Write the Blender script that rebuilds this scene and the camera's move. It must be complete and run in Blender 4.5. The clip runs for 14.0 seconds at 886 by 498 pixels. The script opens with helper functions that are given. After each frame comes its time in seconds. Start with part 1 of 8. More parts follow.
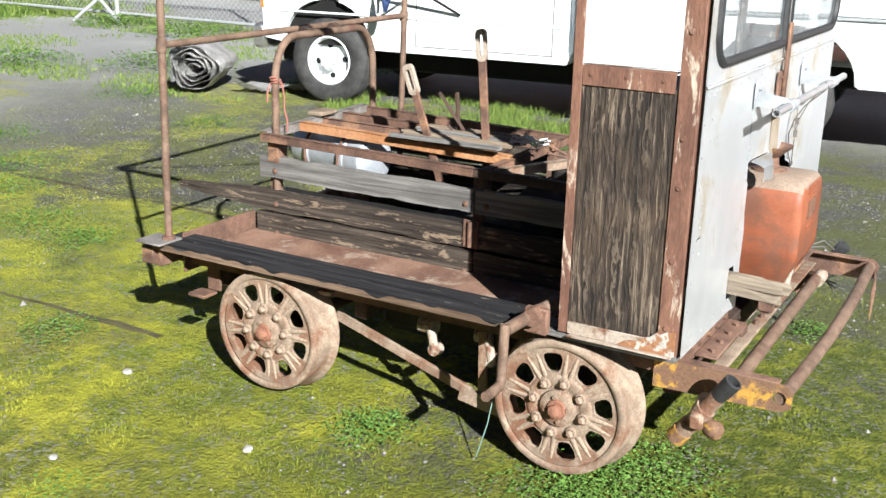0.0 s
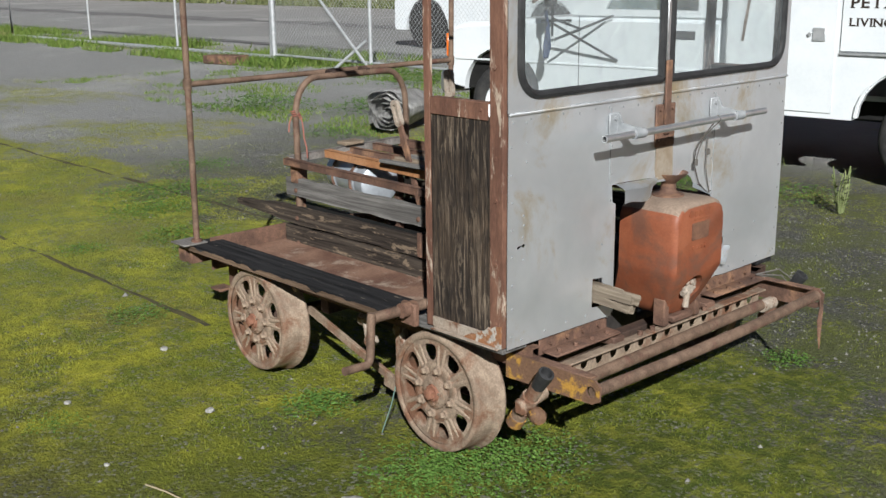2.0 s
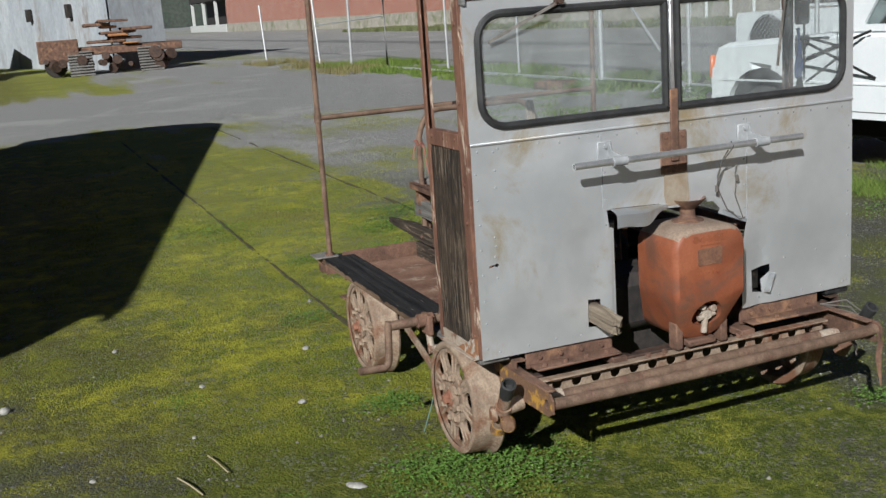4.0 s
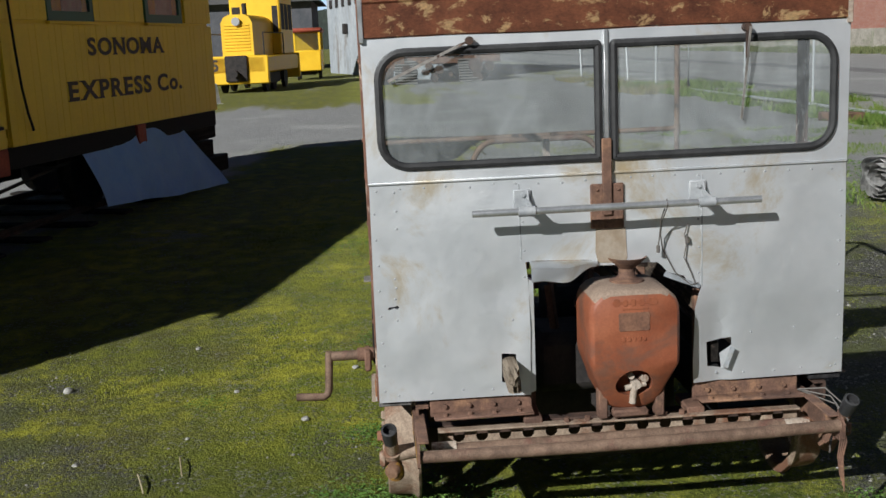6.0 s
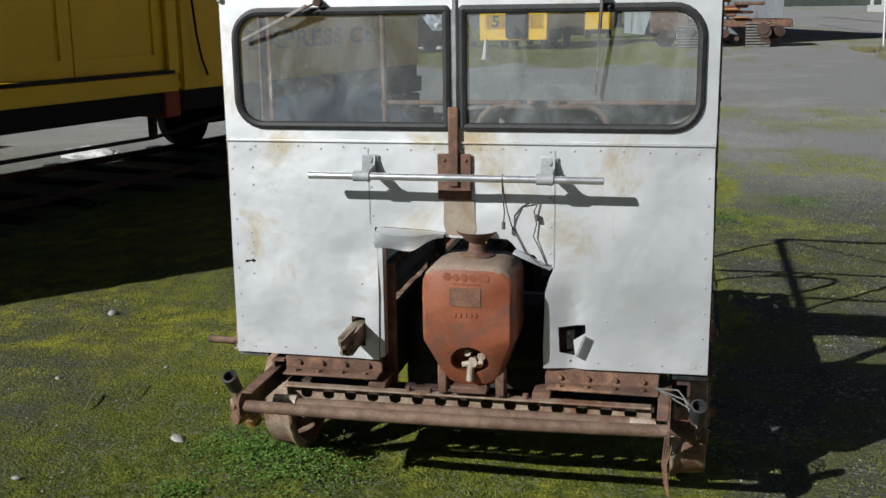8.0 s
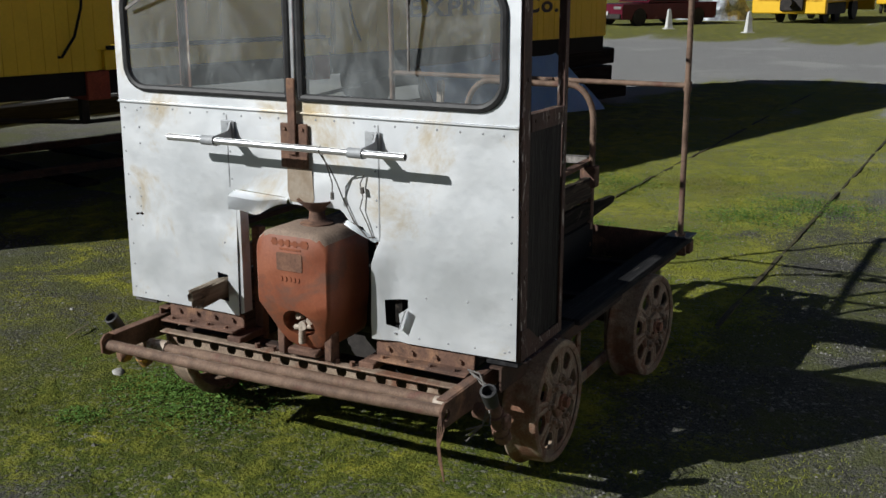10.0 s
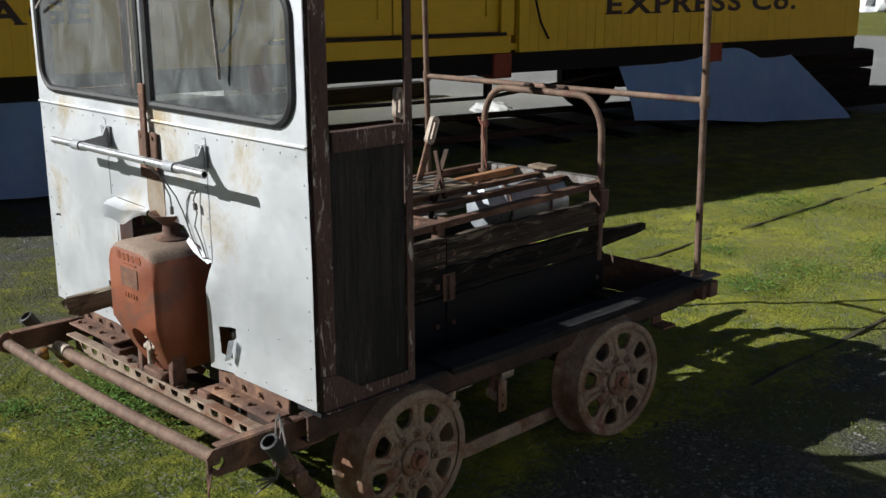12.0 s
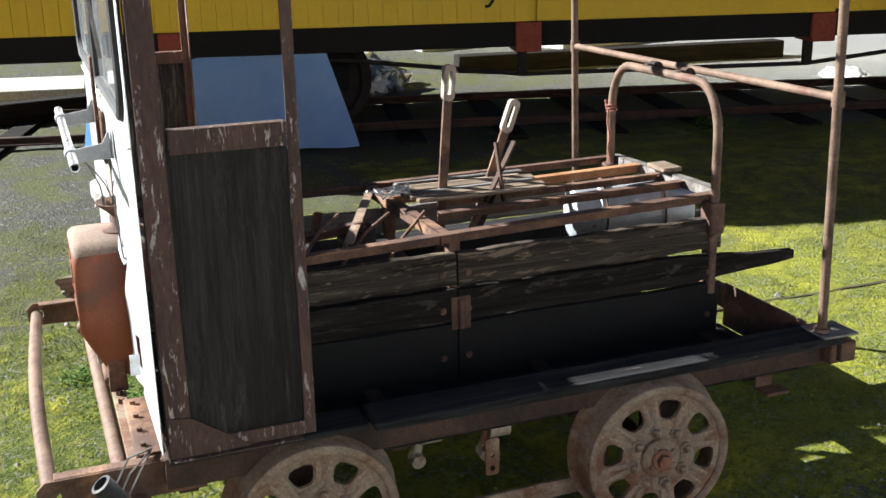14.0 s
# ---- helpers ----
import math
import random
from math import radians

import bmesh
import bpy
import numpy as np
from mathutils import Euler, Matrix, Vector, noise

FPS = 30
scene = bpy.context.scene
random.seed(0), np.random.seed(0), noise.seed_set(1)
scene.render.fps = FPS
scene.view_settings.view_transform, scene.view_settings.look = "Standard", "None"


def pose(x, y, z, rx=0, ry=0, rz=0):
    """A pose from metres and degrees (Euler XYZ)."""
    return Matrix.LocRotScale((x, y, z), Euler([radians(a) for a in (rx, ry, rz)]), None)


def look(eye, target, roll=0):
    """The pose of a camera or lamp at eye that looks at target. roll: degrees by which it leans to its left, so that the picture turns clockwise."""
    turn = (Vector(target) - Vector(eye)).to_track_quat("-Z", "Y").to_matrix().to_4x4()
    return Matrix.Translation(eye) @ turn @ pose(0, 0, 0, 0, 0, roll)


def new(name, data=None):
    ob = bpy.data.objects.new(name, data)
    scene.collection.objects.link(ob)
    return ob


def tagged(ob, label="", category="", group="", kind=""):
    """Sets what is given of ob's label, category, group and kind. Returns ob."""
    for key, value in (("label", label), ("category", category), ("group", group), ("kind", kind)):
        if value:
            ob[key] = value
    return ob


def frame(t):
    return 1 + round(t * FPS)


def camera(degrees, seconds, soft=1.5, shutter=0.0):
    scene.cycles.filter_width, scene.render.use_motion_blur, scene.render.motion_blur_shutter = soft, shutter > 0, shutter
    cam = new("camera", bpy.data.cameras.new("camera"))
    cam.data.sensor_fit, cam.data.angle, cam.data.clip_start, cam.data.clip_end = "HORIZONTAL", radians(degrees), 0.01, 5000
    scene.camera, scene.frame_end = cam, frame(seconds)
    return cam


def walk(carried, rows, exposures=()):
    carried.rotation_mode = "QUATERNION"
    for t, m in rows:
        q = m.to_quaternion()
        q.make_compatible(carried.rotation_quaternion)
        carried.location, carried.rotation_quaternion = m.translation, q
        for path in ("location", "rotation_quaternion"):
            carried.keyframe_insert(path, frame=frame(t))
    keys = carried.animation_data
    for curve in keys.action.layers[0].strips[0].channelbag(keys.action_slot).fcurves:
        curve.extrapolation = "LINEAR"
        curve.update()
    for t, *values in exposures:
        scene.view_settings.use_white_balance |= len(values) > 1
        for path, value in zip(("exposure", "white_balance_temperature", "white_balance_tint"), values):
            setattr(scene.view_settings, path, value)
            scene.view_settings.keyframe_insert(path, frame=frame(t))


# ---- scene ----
cam = camera(44.8, 14.0)

PATH = [
    (0, (0.011, -0.095, 1.607), (-0.944, 1.56, 1.017), 1.4),
    (0.5, (0.372, -0.107, 1.612), (-0.742, 1.466, 1.075), -0.8),
    (1, (0.731, 0.018, 1.641), (-0.491, 1.515, 1.126), -2.5),
    (1.5, (1.049, 0.159, 1.64), (-0.261, 1.579, 1.124), -1.2),
    (2, (1.402, 0.277, 1.636), (-0.015, 1.593, 1.129), -0.7),
    (2.5, (1.693, 0.443, 1.644), (0.188, 1.685, 1.206), -2.6),
    (3, (1.911, 0.692, 1.662), (0.275, 1.771, 1.263), -2.7),
    (3.2, (2.011, 0.77, 1.661), (0.332, 1.772, 1.242), -3.2),
    (5.3, (2.718, 2.107, 1.656), (0.779, 2.462, 1.314), -2.6),
    (5.5, (2.707, 2.24, 1.641), (0.759, 2.551, 1.312), -2.5),
    (6, (2.644, 2.578, 1.651), (0.684, 2.703, 1.272), -2.5),
    (6.5, (2.655, 2.943, 1.634), (0.706, 2.814, 1.204), -0.8),
    (7, (2.609, 3.338, 1.614), (0.645, 3.111, 1.311), -0.9),
    (7.5, (2.525, 3.659, 1.644), (0.589, 3.338, 1.259), -1.6),
    (8, (2.537, 4.031, 1.626), (0.632, 3.606, 1.189), -0.8),
    (8.2, (2.523, 4.202, 1.659), (0.622, 3.757, 1.223), -1.6),
    (10.3, (1.943, 5.562, 1.637), (0.275, 4.563, 1.167), -0.6),
    (10.5, (1.826, 5.66, 1.648), (0.189, 4.609, 1.187), -1.2),
    (11, (1.538, 5.974, 1.65), (0.027, 4.778, 1.115), -1.1),
    (11.5, (1.202, 6.186, 1.648), (-0.243, 4.872, 1.217), -2.1),
    (12, (0.873, 6.34, 1.646), (-0.473, 4.947, 1.148), -0.3),
    (12.5, (0.51, 6.495, 1.66), (-0.677, 4.969, 1.148), 0.0),
    (13, (0.174, 6.458, 1.656), (-0.911, 4.856, 1.148), -0.3),
    (13.5, (-0.179, 6.408, 1.657), (-1.115, 4.737, 1.08), -2.3),
    (14, (-0.586, 6.458, 1.655), (-1.27, 4.67, 1.074), -1.2),
]
walk(cam, [(t, look(eye, target, roll)) for t, eye, target, roll in PATH],
     exposures=[(t, e, 6280, 10) for t, e in ((0.0, 1.4), (0.5, 1.2), (1.0, 0.85), (1.5, 0.58), (2.0, 0.38), (3.0, 0.27), (5.5, 0.2), (7.5, 0.18), (10.5, 0.02), (11.5, 0.22), (12.5, 0.62), (13.2, 1.08), (14.0, 1.78))])

# ---- light ----
SUN = Vector((0.66, -0.565, 0.492)).normalized()      # towards the sun
world = bpy.data.worlds.new("sky")
scene.world = world
world.use_nodes = True
wn = world.node_tree.nodes
sky = wn.new("ShaderNodeTexSky")
sky.sky_type = "NISHITA"
sky.sun_disc = False
sky.sun_elevation = math.asin(SUN.z)
sky.sun_rotation = math.atan2(SUN.x, SUN.y)
sky.air_density = 0.9
sky.dust_density = 0.05
sky.ozone_density = 4.0
wn["Background"].inputs["Strength"].default_value = 0.0160
world.node_tree.links.new(sky.outputs[0], wn["Background"].inputs["Color"])
sun_data = bpy.data.lights.new("sun", "SUN")
sun_data.energy = 5.0
sun_data.angle = radians(0.5)
sun_data.color = (1.0, 0.99, 0.945)
sun_lamp = new("sun", sun_data)
sun_lamp.matrix_world = look(SUN * 60, (0, 0, 0))


# ---- materials ----
def nodes_of(name):
    m = bpy.data.materials.new(name)
    m.use_nodes = True
    return m, m.node_tree.nodes, m.node_tree.links, m.node_tree.nodes["Principled BSDF"]


def noise_node(n, l, vec, scale, detail=5.0, rough=0.6, distortion=0.0):
    t = n.new("ShaderNodeTexNoise")
    t.inputs["Scale"].default_value = scale
    t.inputs["Detail"].default_value = detail
    t.inputs["Roughness"].default_value = rough
    t.inputs["Distortion"].default_value = distortion
    l.new(vec, t.inputs["Vector"])
    return t.outputs["Fac"]


def ramp(n, l, fac, a, b):
    r = n.new("ShaderNodeMapRange")
    r.interpolation_type = "SMOOTHSTEP"
    r.inputs["From Min"].default_value = a
    r.inputs["From Max"].default_value = b
    l.new(fac, r.inputs["Value"])
    return r.outputs["Result"]


def mixed(n, l, fac, a, b, how="MIX"):
    x = n.new("ShaderNodeMix")
    x.data_type = "RGBA"
    x.blend_type = how
    for sock, v in ((x.inputs[0], fac), (x.inputs[6], a), (x.inputs[7], b)):
        if isinstance(v, (int, float)):
            sock.default_value = v
        elif isinstance(v, tuple):
            sock.default_value = (*v, 1)
        else:
            l.new(v, sock)
    return x.outputs[2]


def times(n, l, a, b, how="MULTIPLY"):
    x = n.new("ShaderNodeMath")
    x.operation = how
    for sock, v in zip(x.inputs, (a, b)):
        if isinstance(v, (int, float)):
            sock.default_value = v
        else:
            l.new(v, sock)
    return x.outputs[0]


def vec_of(n, l, stretch=(1, 1, 1), vary=False):
    tc = n.new("ShaderNodeTexCoord")
    mp = n.new("ShaderNodeMapping")
    mp.inputs["Scale"].default_value = stretch
    l.new(tc.outputs["Object"], mp.inputs["Vector"])
    if vary:
        info = n.new("ShaderNodeObjectInfo")
        sc = times(n, l, info.outputs["Random"], 37.0)
        cmb = n.new("ShaderNodeCombineXYZ")
        for i in range(3):
            l.new(sc, cmb.inputs[i])
        l.new(cmb.outputs[0], mp.inputs["Location"])
    return mp.outputs["Vector"]


def surf(name, c1, c2, scale=6.0, rough=0.8, metal=0.0, bump=0.3, bscale=70.0, stretch=(1, 1, 1), c3=None, spot=2.5,
         spot_t=(0.52, 0.66), grain=0.35, vary=False, range1=(0.3, 0.7), sharp=0.0, spec=0.4, bdist=0.004):
    """A worn surface: two colours mottled by noise, a third in patches, fine grain and relief."""
    m, n, l, p = nodes_of(name)
    v = vec_of(n, l, stretch, vary)
    big = noise_node(n, l, v, scale, 6.0, 0.65, 0.2)
    col = mixed(n, l, ramp(n, l, big, *range1), c1, c2)
    if c3:
        sp = noise_node(n, l, v, spot, 7.0, 0.7, 0.4)
        col = mixed(n, l, ramp(n, l, sp, *spot_t), col, c3)
    fine = noise_node(n, l, v, bscale, 4.0, 0.7)
    g = n.new("ShaderNodeMapRange")
    g.inputs["From Min"].default_value, g.inputs["From Max"].default_value = 0.25, 0.75
    g.inputs["To Min"].default_value, g.inputs["To Max"].default_value = 1 - grain, 1 + grain
    l.new(fine, g.inputs["Value"])
    cmb = n.new("ShaderNodeCombineColor")
    for i in range(3):
        l.new(g.outputs["Result"], cmb.inputs[i])
    col = mixed(n, l, 1.0, col, cmb.outputs[0], "MULTIPLY")
    l.new(col, p.inputs["Base Color"])
    p.inputs["Metallic"].default_value = metal
    p.inputs["Specular IOR Level"].default_value = spec
    rr = n.new("ShaderNodeMapRange")
    rr.inputs["To Min"].default_value, rr.inputs["To Max"].default_value = max(0.02, rough - 0.15), min(1.0, rough + 0.12)
    l.new(big, rr.inputs["Value"])
    l.new(rr.outputs["Result"], p.inputs["Roughness"])
    if bump:
        b = n.new("ShaderNodeBump")
        b.inputs["Strength"].default_value = bump
        b.inputs["Distance"].default_value = bdist
        h = times(n, l, fine, times(n, l, big, sharp + 0.6), "ADD")
        l.new(h, b.inputs["Height"])
        l.new(b.outputs["Normal"], p.inputs["Normal"])
    return m


def plain(name, col, rough=0.5, metal=0.0, emit=0.0):
    m, n, l, p = nodes_of(name)
    p.inputs["Base Color"].default_value = (*col, 1)
    p.inputs["Roughness"].default_value = rough
    p.inputs["Metallic"].default_value = metal
    return m


def glass_pane(name, tint=(0.95, 0.97, 0.96), dirt=(0.6, 0.6, 0.56), film=0.1, blotch=0.2, gloss=0.9):
    """Thin pane: clear, mirror-like at grazing angles, with a dusty film in blotches."""
    m, n, l, p = nodes_of(name)
    n.remove(p)
    out = n["Material Output"]
    clear = n.new("ShaderNodeBsdfTransparent")
    clear.inputs["Color"].default_value = (*tint, 1)
    mirror = n.new("ShaderNodeBsdfGlossy")
    mirror.inputs["Roughness"].default_value = 0.03
    mirror.inputs["Color"].default_value = (gloss, gloss, gloss, 1)
    lw = n.new("ShaderNodeLayerWeight")
    lw.inputs["Blend"].default_value = 0.5
    fr = n.new("ShaderNodeMath")
    fr.operation = "MULTIPLY_ADD"
    fr.inputs[1].default_value, fr.inputs[2].default_value = 0.85, 0.045
    l.new(times(n, l, lw.outputs["Facing"], 5.0, "POWER"), fr.inputs[0])
    a = n.new("ShaderNodeMixShader")
    l.new(fr.outputs[0], a.inputs[0])
    l.new(clear.outputs[0], a.inputs[1])
    l.new(mirror.outputs[0], a.inputs[2])
    dust = n.new("ShaderNodeBsdfDiffuse")
    dust.inputs["Color"].default_value = (*dirt, 1)
    haze = n.new("ShaderNodeBsdfTranslucent")
    haze.inputs["Color"].default_value = (*dirt, 1)
    both = n.new("ShaderNodeAddShader")
    l.new(dust.outputs[0], both.inputs[0])
    l.new(haze.outputs[0], both.inputs[1])
    v = vec_of(n, l, (1, 1, 0.7))
    f = times(n, l, ramp(n, l, noise_node(n, l, v, 7.0, 6.0, 0.6, 0.8), 0.35, 0.75), blotch)
    f2 = times(n, l, ramp(n, l, noise_node(n, l, v, 90.0, 3.0, 0.6), 0.62, 0.75), 0.12)
    f = times(n, l, times(n, l, f, f2, "ADD"), film, "ADD")
    b = n.new("ShaderNodeMixShader")
    l.new(f, b.inputs[0])
    l.new(a.outputs[0], b.inputs[1])
    l.new(dust.outputs[0], b.inputs[2])
    l.new(b.outputs[0], out.inputs["Surface"])
    return m


RUST = surf("rust", (0.075, 0.043, 0.032), (0.185, 0.103, 0.071), 9, 0.85, 0.1, 0.5, 120, c3=(0.27, 0.15, 0.088), spot=6, spot_t=(0.50, 0.68))
RUST_PALE = surf("pale_rust", (0.190, 0.136, 0.099), (0.36, 0.280, 0.207), 10, 0.8, 0.1, 0.45, 140, c3=(0.18, 0.088, 0.052), spot=6, spot_t=(0.45, 0.62))
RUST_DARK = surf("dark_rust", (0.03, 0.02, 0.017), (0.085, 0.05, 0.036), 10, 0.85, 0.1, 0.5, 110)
RUST_PIPE = surf("rusty_pipe", (0.105, 0.066, 0.046), (0.22, 0.145, 0.102), 14, 0.75, 0.2, 0.35, 160, c3=(0.13, 0.06, 0.045), spot=9, spot_t=(0.52, 0.7))
RUST_ORANGE = surf("orange_rust", (0.30, 0.13, 0.05), (0.42, 0.22, 0.11), 12, 0.85, 0.0, 0.4, 140, c3=(0.13, 0.06, 0.04), spot=8, spot_t=(0.55, 0.7))
RUST_HUB = surf("fresh_hub_rust", (0.17, 0.072, 0.045), (0.30, 0.145, 0.092), 16, 0.8, 0.1, 0.5, 140)
RUST_FLOOR = surf("trodden_rusty_plate", (0.13, 0.066, 0.046), (0.27, 0.160, 0.110), 5, 0.8, 0.1, 0.4, 130, c3=(0.34, 0.26, 0.20), spot=9, spot_t=(0.52, 0.66))
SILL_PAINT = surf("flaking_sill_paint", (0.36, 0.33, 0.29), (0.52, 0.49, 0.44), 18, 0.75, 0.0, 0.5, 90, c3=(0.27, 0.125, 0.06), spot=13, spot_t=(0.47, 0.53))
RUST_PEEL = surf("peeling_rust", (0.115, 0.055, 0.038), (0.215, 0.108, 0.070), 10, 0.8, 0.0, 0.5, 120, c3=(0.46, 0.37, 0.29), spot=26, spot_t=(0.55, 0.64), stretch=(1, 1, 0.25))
# darker, greyer copy of the peeling rust with shade painted in
PEEL_SHADE = surf("shaded_peeling_rust", (0.050, 0.030, 0.025), (0.105, 0.060, 0.046), 10, 0.8, 0.0, 0.5, 120, c3=(0.44, 0.40, 0.36), spot=55, spot_t=(0.57, 0.64), stretch=(1, 1, 0.22))
FASCIA = surf("rusted_sheet", (0.12, 0.040, 0.022), (0.27, 0.098, 0.048), 7, 0.7, 0.1, 0.3, 100, stretch=(1, 1.0, 1.6), c3=(0.58, 0.38, 0.19), spot=11, spot_t=(0.54, 0.62), range1=(0.3, 0.65))
ALU = surf("grey_sheet_metal", (0.72, 0.745, 0.77), (0.80, 0.815, 0.83), 2.4, 0.53, 0.80, 0.10, 3.0, c3=(0.56, 0.46, 0.30), spot=2.3, spot_t=(0.51, 0.72), grain=0.06, bdist=0.03, spec=0.5)
TORN = surf("torn_sheet_edge", (0.48, 0.51, 0.54), (0.58, 0.61, 0.63), 8, 0.5, 0.4, 0.15, 30, c3=(0.40, 0.33, 0.25), spot=9, spot_t=(0.55, 0.7), grain=0.1)
ALU_BRIGHT = surf("bare_aluminium", (0.55, 0.56, 0.57), (0.68, 0.68, 0.69), 20, 0.35, 0.8, 0.1, 90, grain=0.1)
FITTING = surf("dull_grey_fitting", (0.28, 0.295, 0.31), (0.38, 0.39, 0.40), 14, 0.65, 0.2, 0.2, 90, grain=0.15)
STAIN = surf("rust_stain", (0.36, 0.31, 0.25), (0.26, 0.20, 0.14), 16, 0.6, 0.1, 0.1, 60, grain=0.1)
TANK_RED = surf("faded_red_enamel", (0.195, 0.055, 0.026), (0.285, 0.096, 0.046), 5, 0.55, 0.0, 0.12, 130, c3=(0.15, 0.066, 0.042), spot=6, spot_t=(0.46, 0.64), grain=0.12)
TANK_TOP = surf("dusty_red_enamel", (0.20, 0.145, 0.11), (0.27, 0.20, 0.15), 9, 0.85, 0.0, 0.3, 130)
RUBBER = surf("black_rubber", (0.018, 0.018, 0.019), (0.035, 0.035, 0.036), 14, 0.6, 0.0, 0.15, 120)
TYRE = surf("tyre_rubber", (0.022, 0.022, 0.023), (0.05, 0.048, 0.046), 10, 0.8, 0.0, 0.3, 90)
YELLOW_WORN = surf("worn_yellow_paint", (0.46, 0.26, 0.045), (0.38, 0.20, 0.04), 16, 0.7, 0.0, 0.4, 100, c3=(0.16, 0.09, 0.055), spot=11, spot_t=(0.44, 0.52))
PLATE = surf("weathered_plate", (0.42, 0.36, 0.30), (0.34, 0.27, 0.21), 16, 0.7, 0.2, 0.3, 120, c3=(0.18, 0.09, 0.055), spot=14, spot_t=(0.5, 0.62))
TANK_STEEL = surf("galvanised_tank", (0.40, 0.43, 0.47), (0.5, 0.53, 0.57), 12, 0.5, 0.5, 0.15, 60, c3=(0.25, 0.14, 0.09), spot=9, spot_t=(0.6, 0.7), grain=0.1)
CORD = plain("red_cord", (0.30, 0.12, 0.09), 0.9)
WIRE = plain("wire", (0.10, 0.09, 0.08), 0.6)
DULL_STEEL = surf("dull_steel", (0.16, 0.145, 0.13), (0.30, 0.28, 0.26), 12, 0.6, 0.4, 0.3, 90, c3=(0.12, 0.07, 0.05), spot=14, spot_t=(0.55, 0.68))
# black parts, and painted shade in the foot well and engine box
BLACK = surf("black_and_shade", (0.004, 0.004, 0.004), (0.010, 0.0095, 0.009), 10, 0.9, 0.0, 0.3, 60)
CHROME = plain("dull_chrome", (0.6, 0.6, 0.6), 0.35, 0.9)


def wood(name, dark, light, grain_axis=0, crack=(0.02, 0.016, 0.013), amount=(0.5, 0.7), vary=True, cross=22.0, along=1.1, wave=0.6, chips=None, chip_t=(0.59, 0.64)):
    m, n, l, p = nodes_of(name)
    st = [cross] * 3
    st[grain_axis] = along
    v = vec_of(n, l, tuple(st), vary)
    st2 = [3.0, 3.0, 3.0]
    st2[grain_axis] = 1.2
    v2 = vec_of(n, l, tuple(st2), vary)
    a = noise_node(n, l, v, 1.6, 7.0, 0.7, wave)
    b = noise_node(n, l, v2, 1.5, 5.0, 0.6)
    col = mixed(n, l, ramp(n, l, a, 0.3, 0.72), dark, light)
    col = mixed(n, l, times(n, l, ramp(n, l, b, 0.35, 0.75), 0.6), col, dark)
    c = noise_node(n, l, v, 4.5, 6.0, 0.75, 0.3)
    col = mixed(n, l, ramp(n, l, c, amount[0] + 0.08, amount[1] + 0.08), col, crack)
    if chips:                                          # splintered spots where the dark skin is gone
        st3 = [11.0, 11.0, 11.0]
        st3[grain_axis] = 3.0
        ch = noise_node(n, l, vec_of(n, l, tuple(st3), vary), 1.7, 6.0, 0.7, 0.6)
        col = mixed(n, l, ramp(n, l, ch, *chip_t), col, chips)
        st3[grain_axis] = 1.6
        ch = noise_node(n, l, vec_of(n, l, tuple(3.4 * k for k in st3), vary), 1.7, 5.0, 0.7, 0.3)
        col = mixed(n, l, times(n, l, ramp(n, l, ch, chip_t[0] - 0.02, chip_t[1]), 0.7), col, chips)
    l.new(col, p.inputs["Base Color"])
    p.inputs["Roughness"].default_value = 0.9
    p.inputs["Specular IOR Level"].default_value = 0.10
    bp = n.new("ShaderNodeBump")
    bp.inputs["Strength"].default_value = 0.7
    bp.inputs["Distance"].default_value = 0.004
    l.new(times(n, l, a, times(n, l, c, -0.7), "ADD"), bp.inputs["Height"])
    l.new(bp.outputs["Normal"], p.inputs["Normal"])
    return m


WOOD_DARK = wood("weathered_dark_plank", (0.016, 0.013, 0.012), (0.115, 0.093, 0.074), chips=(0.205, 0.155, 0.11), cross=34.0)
# darker copy of the plank wood, its shade painted in
WOOD_SHADE = wood("shaded_plank", (0.007, 0.0065, 0.006), (0.040, 0.034, 0.029), chips=(0.062, 0.050, 0.040), cross=30.0)
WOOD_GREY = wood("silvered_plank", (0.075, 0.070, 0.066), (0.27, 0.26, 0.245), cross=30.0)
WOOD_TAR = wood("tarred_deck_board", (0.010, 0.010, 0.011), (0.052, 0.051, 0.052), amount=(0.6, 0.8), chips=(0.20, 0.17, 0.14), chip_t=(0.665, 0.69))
WOOD_BARE = wood("bare_splintered_wood", (0.050, 0.032, 0.022), (0.24, 0.165, 0.115), cross=30.0)
WOOD_PALE = wood("bleached_wood", (0.16, 0.12, 0.085), (0.34, 0.27, 0.2))


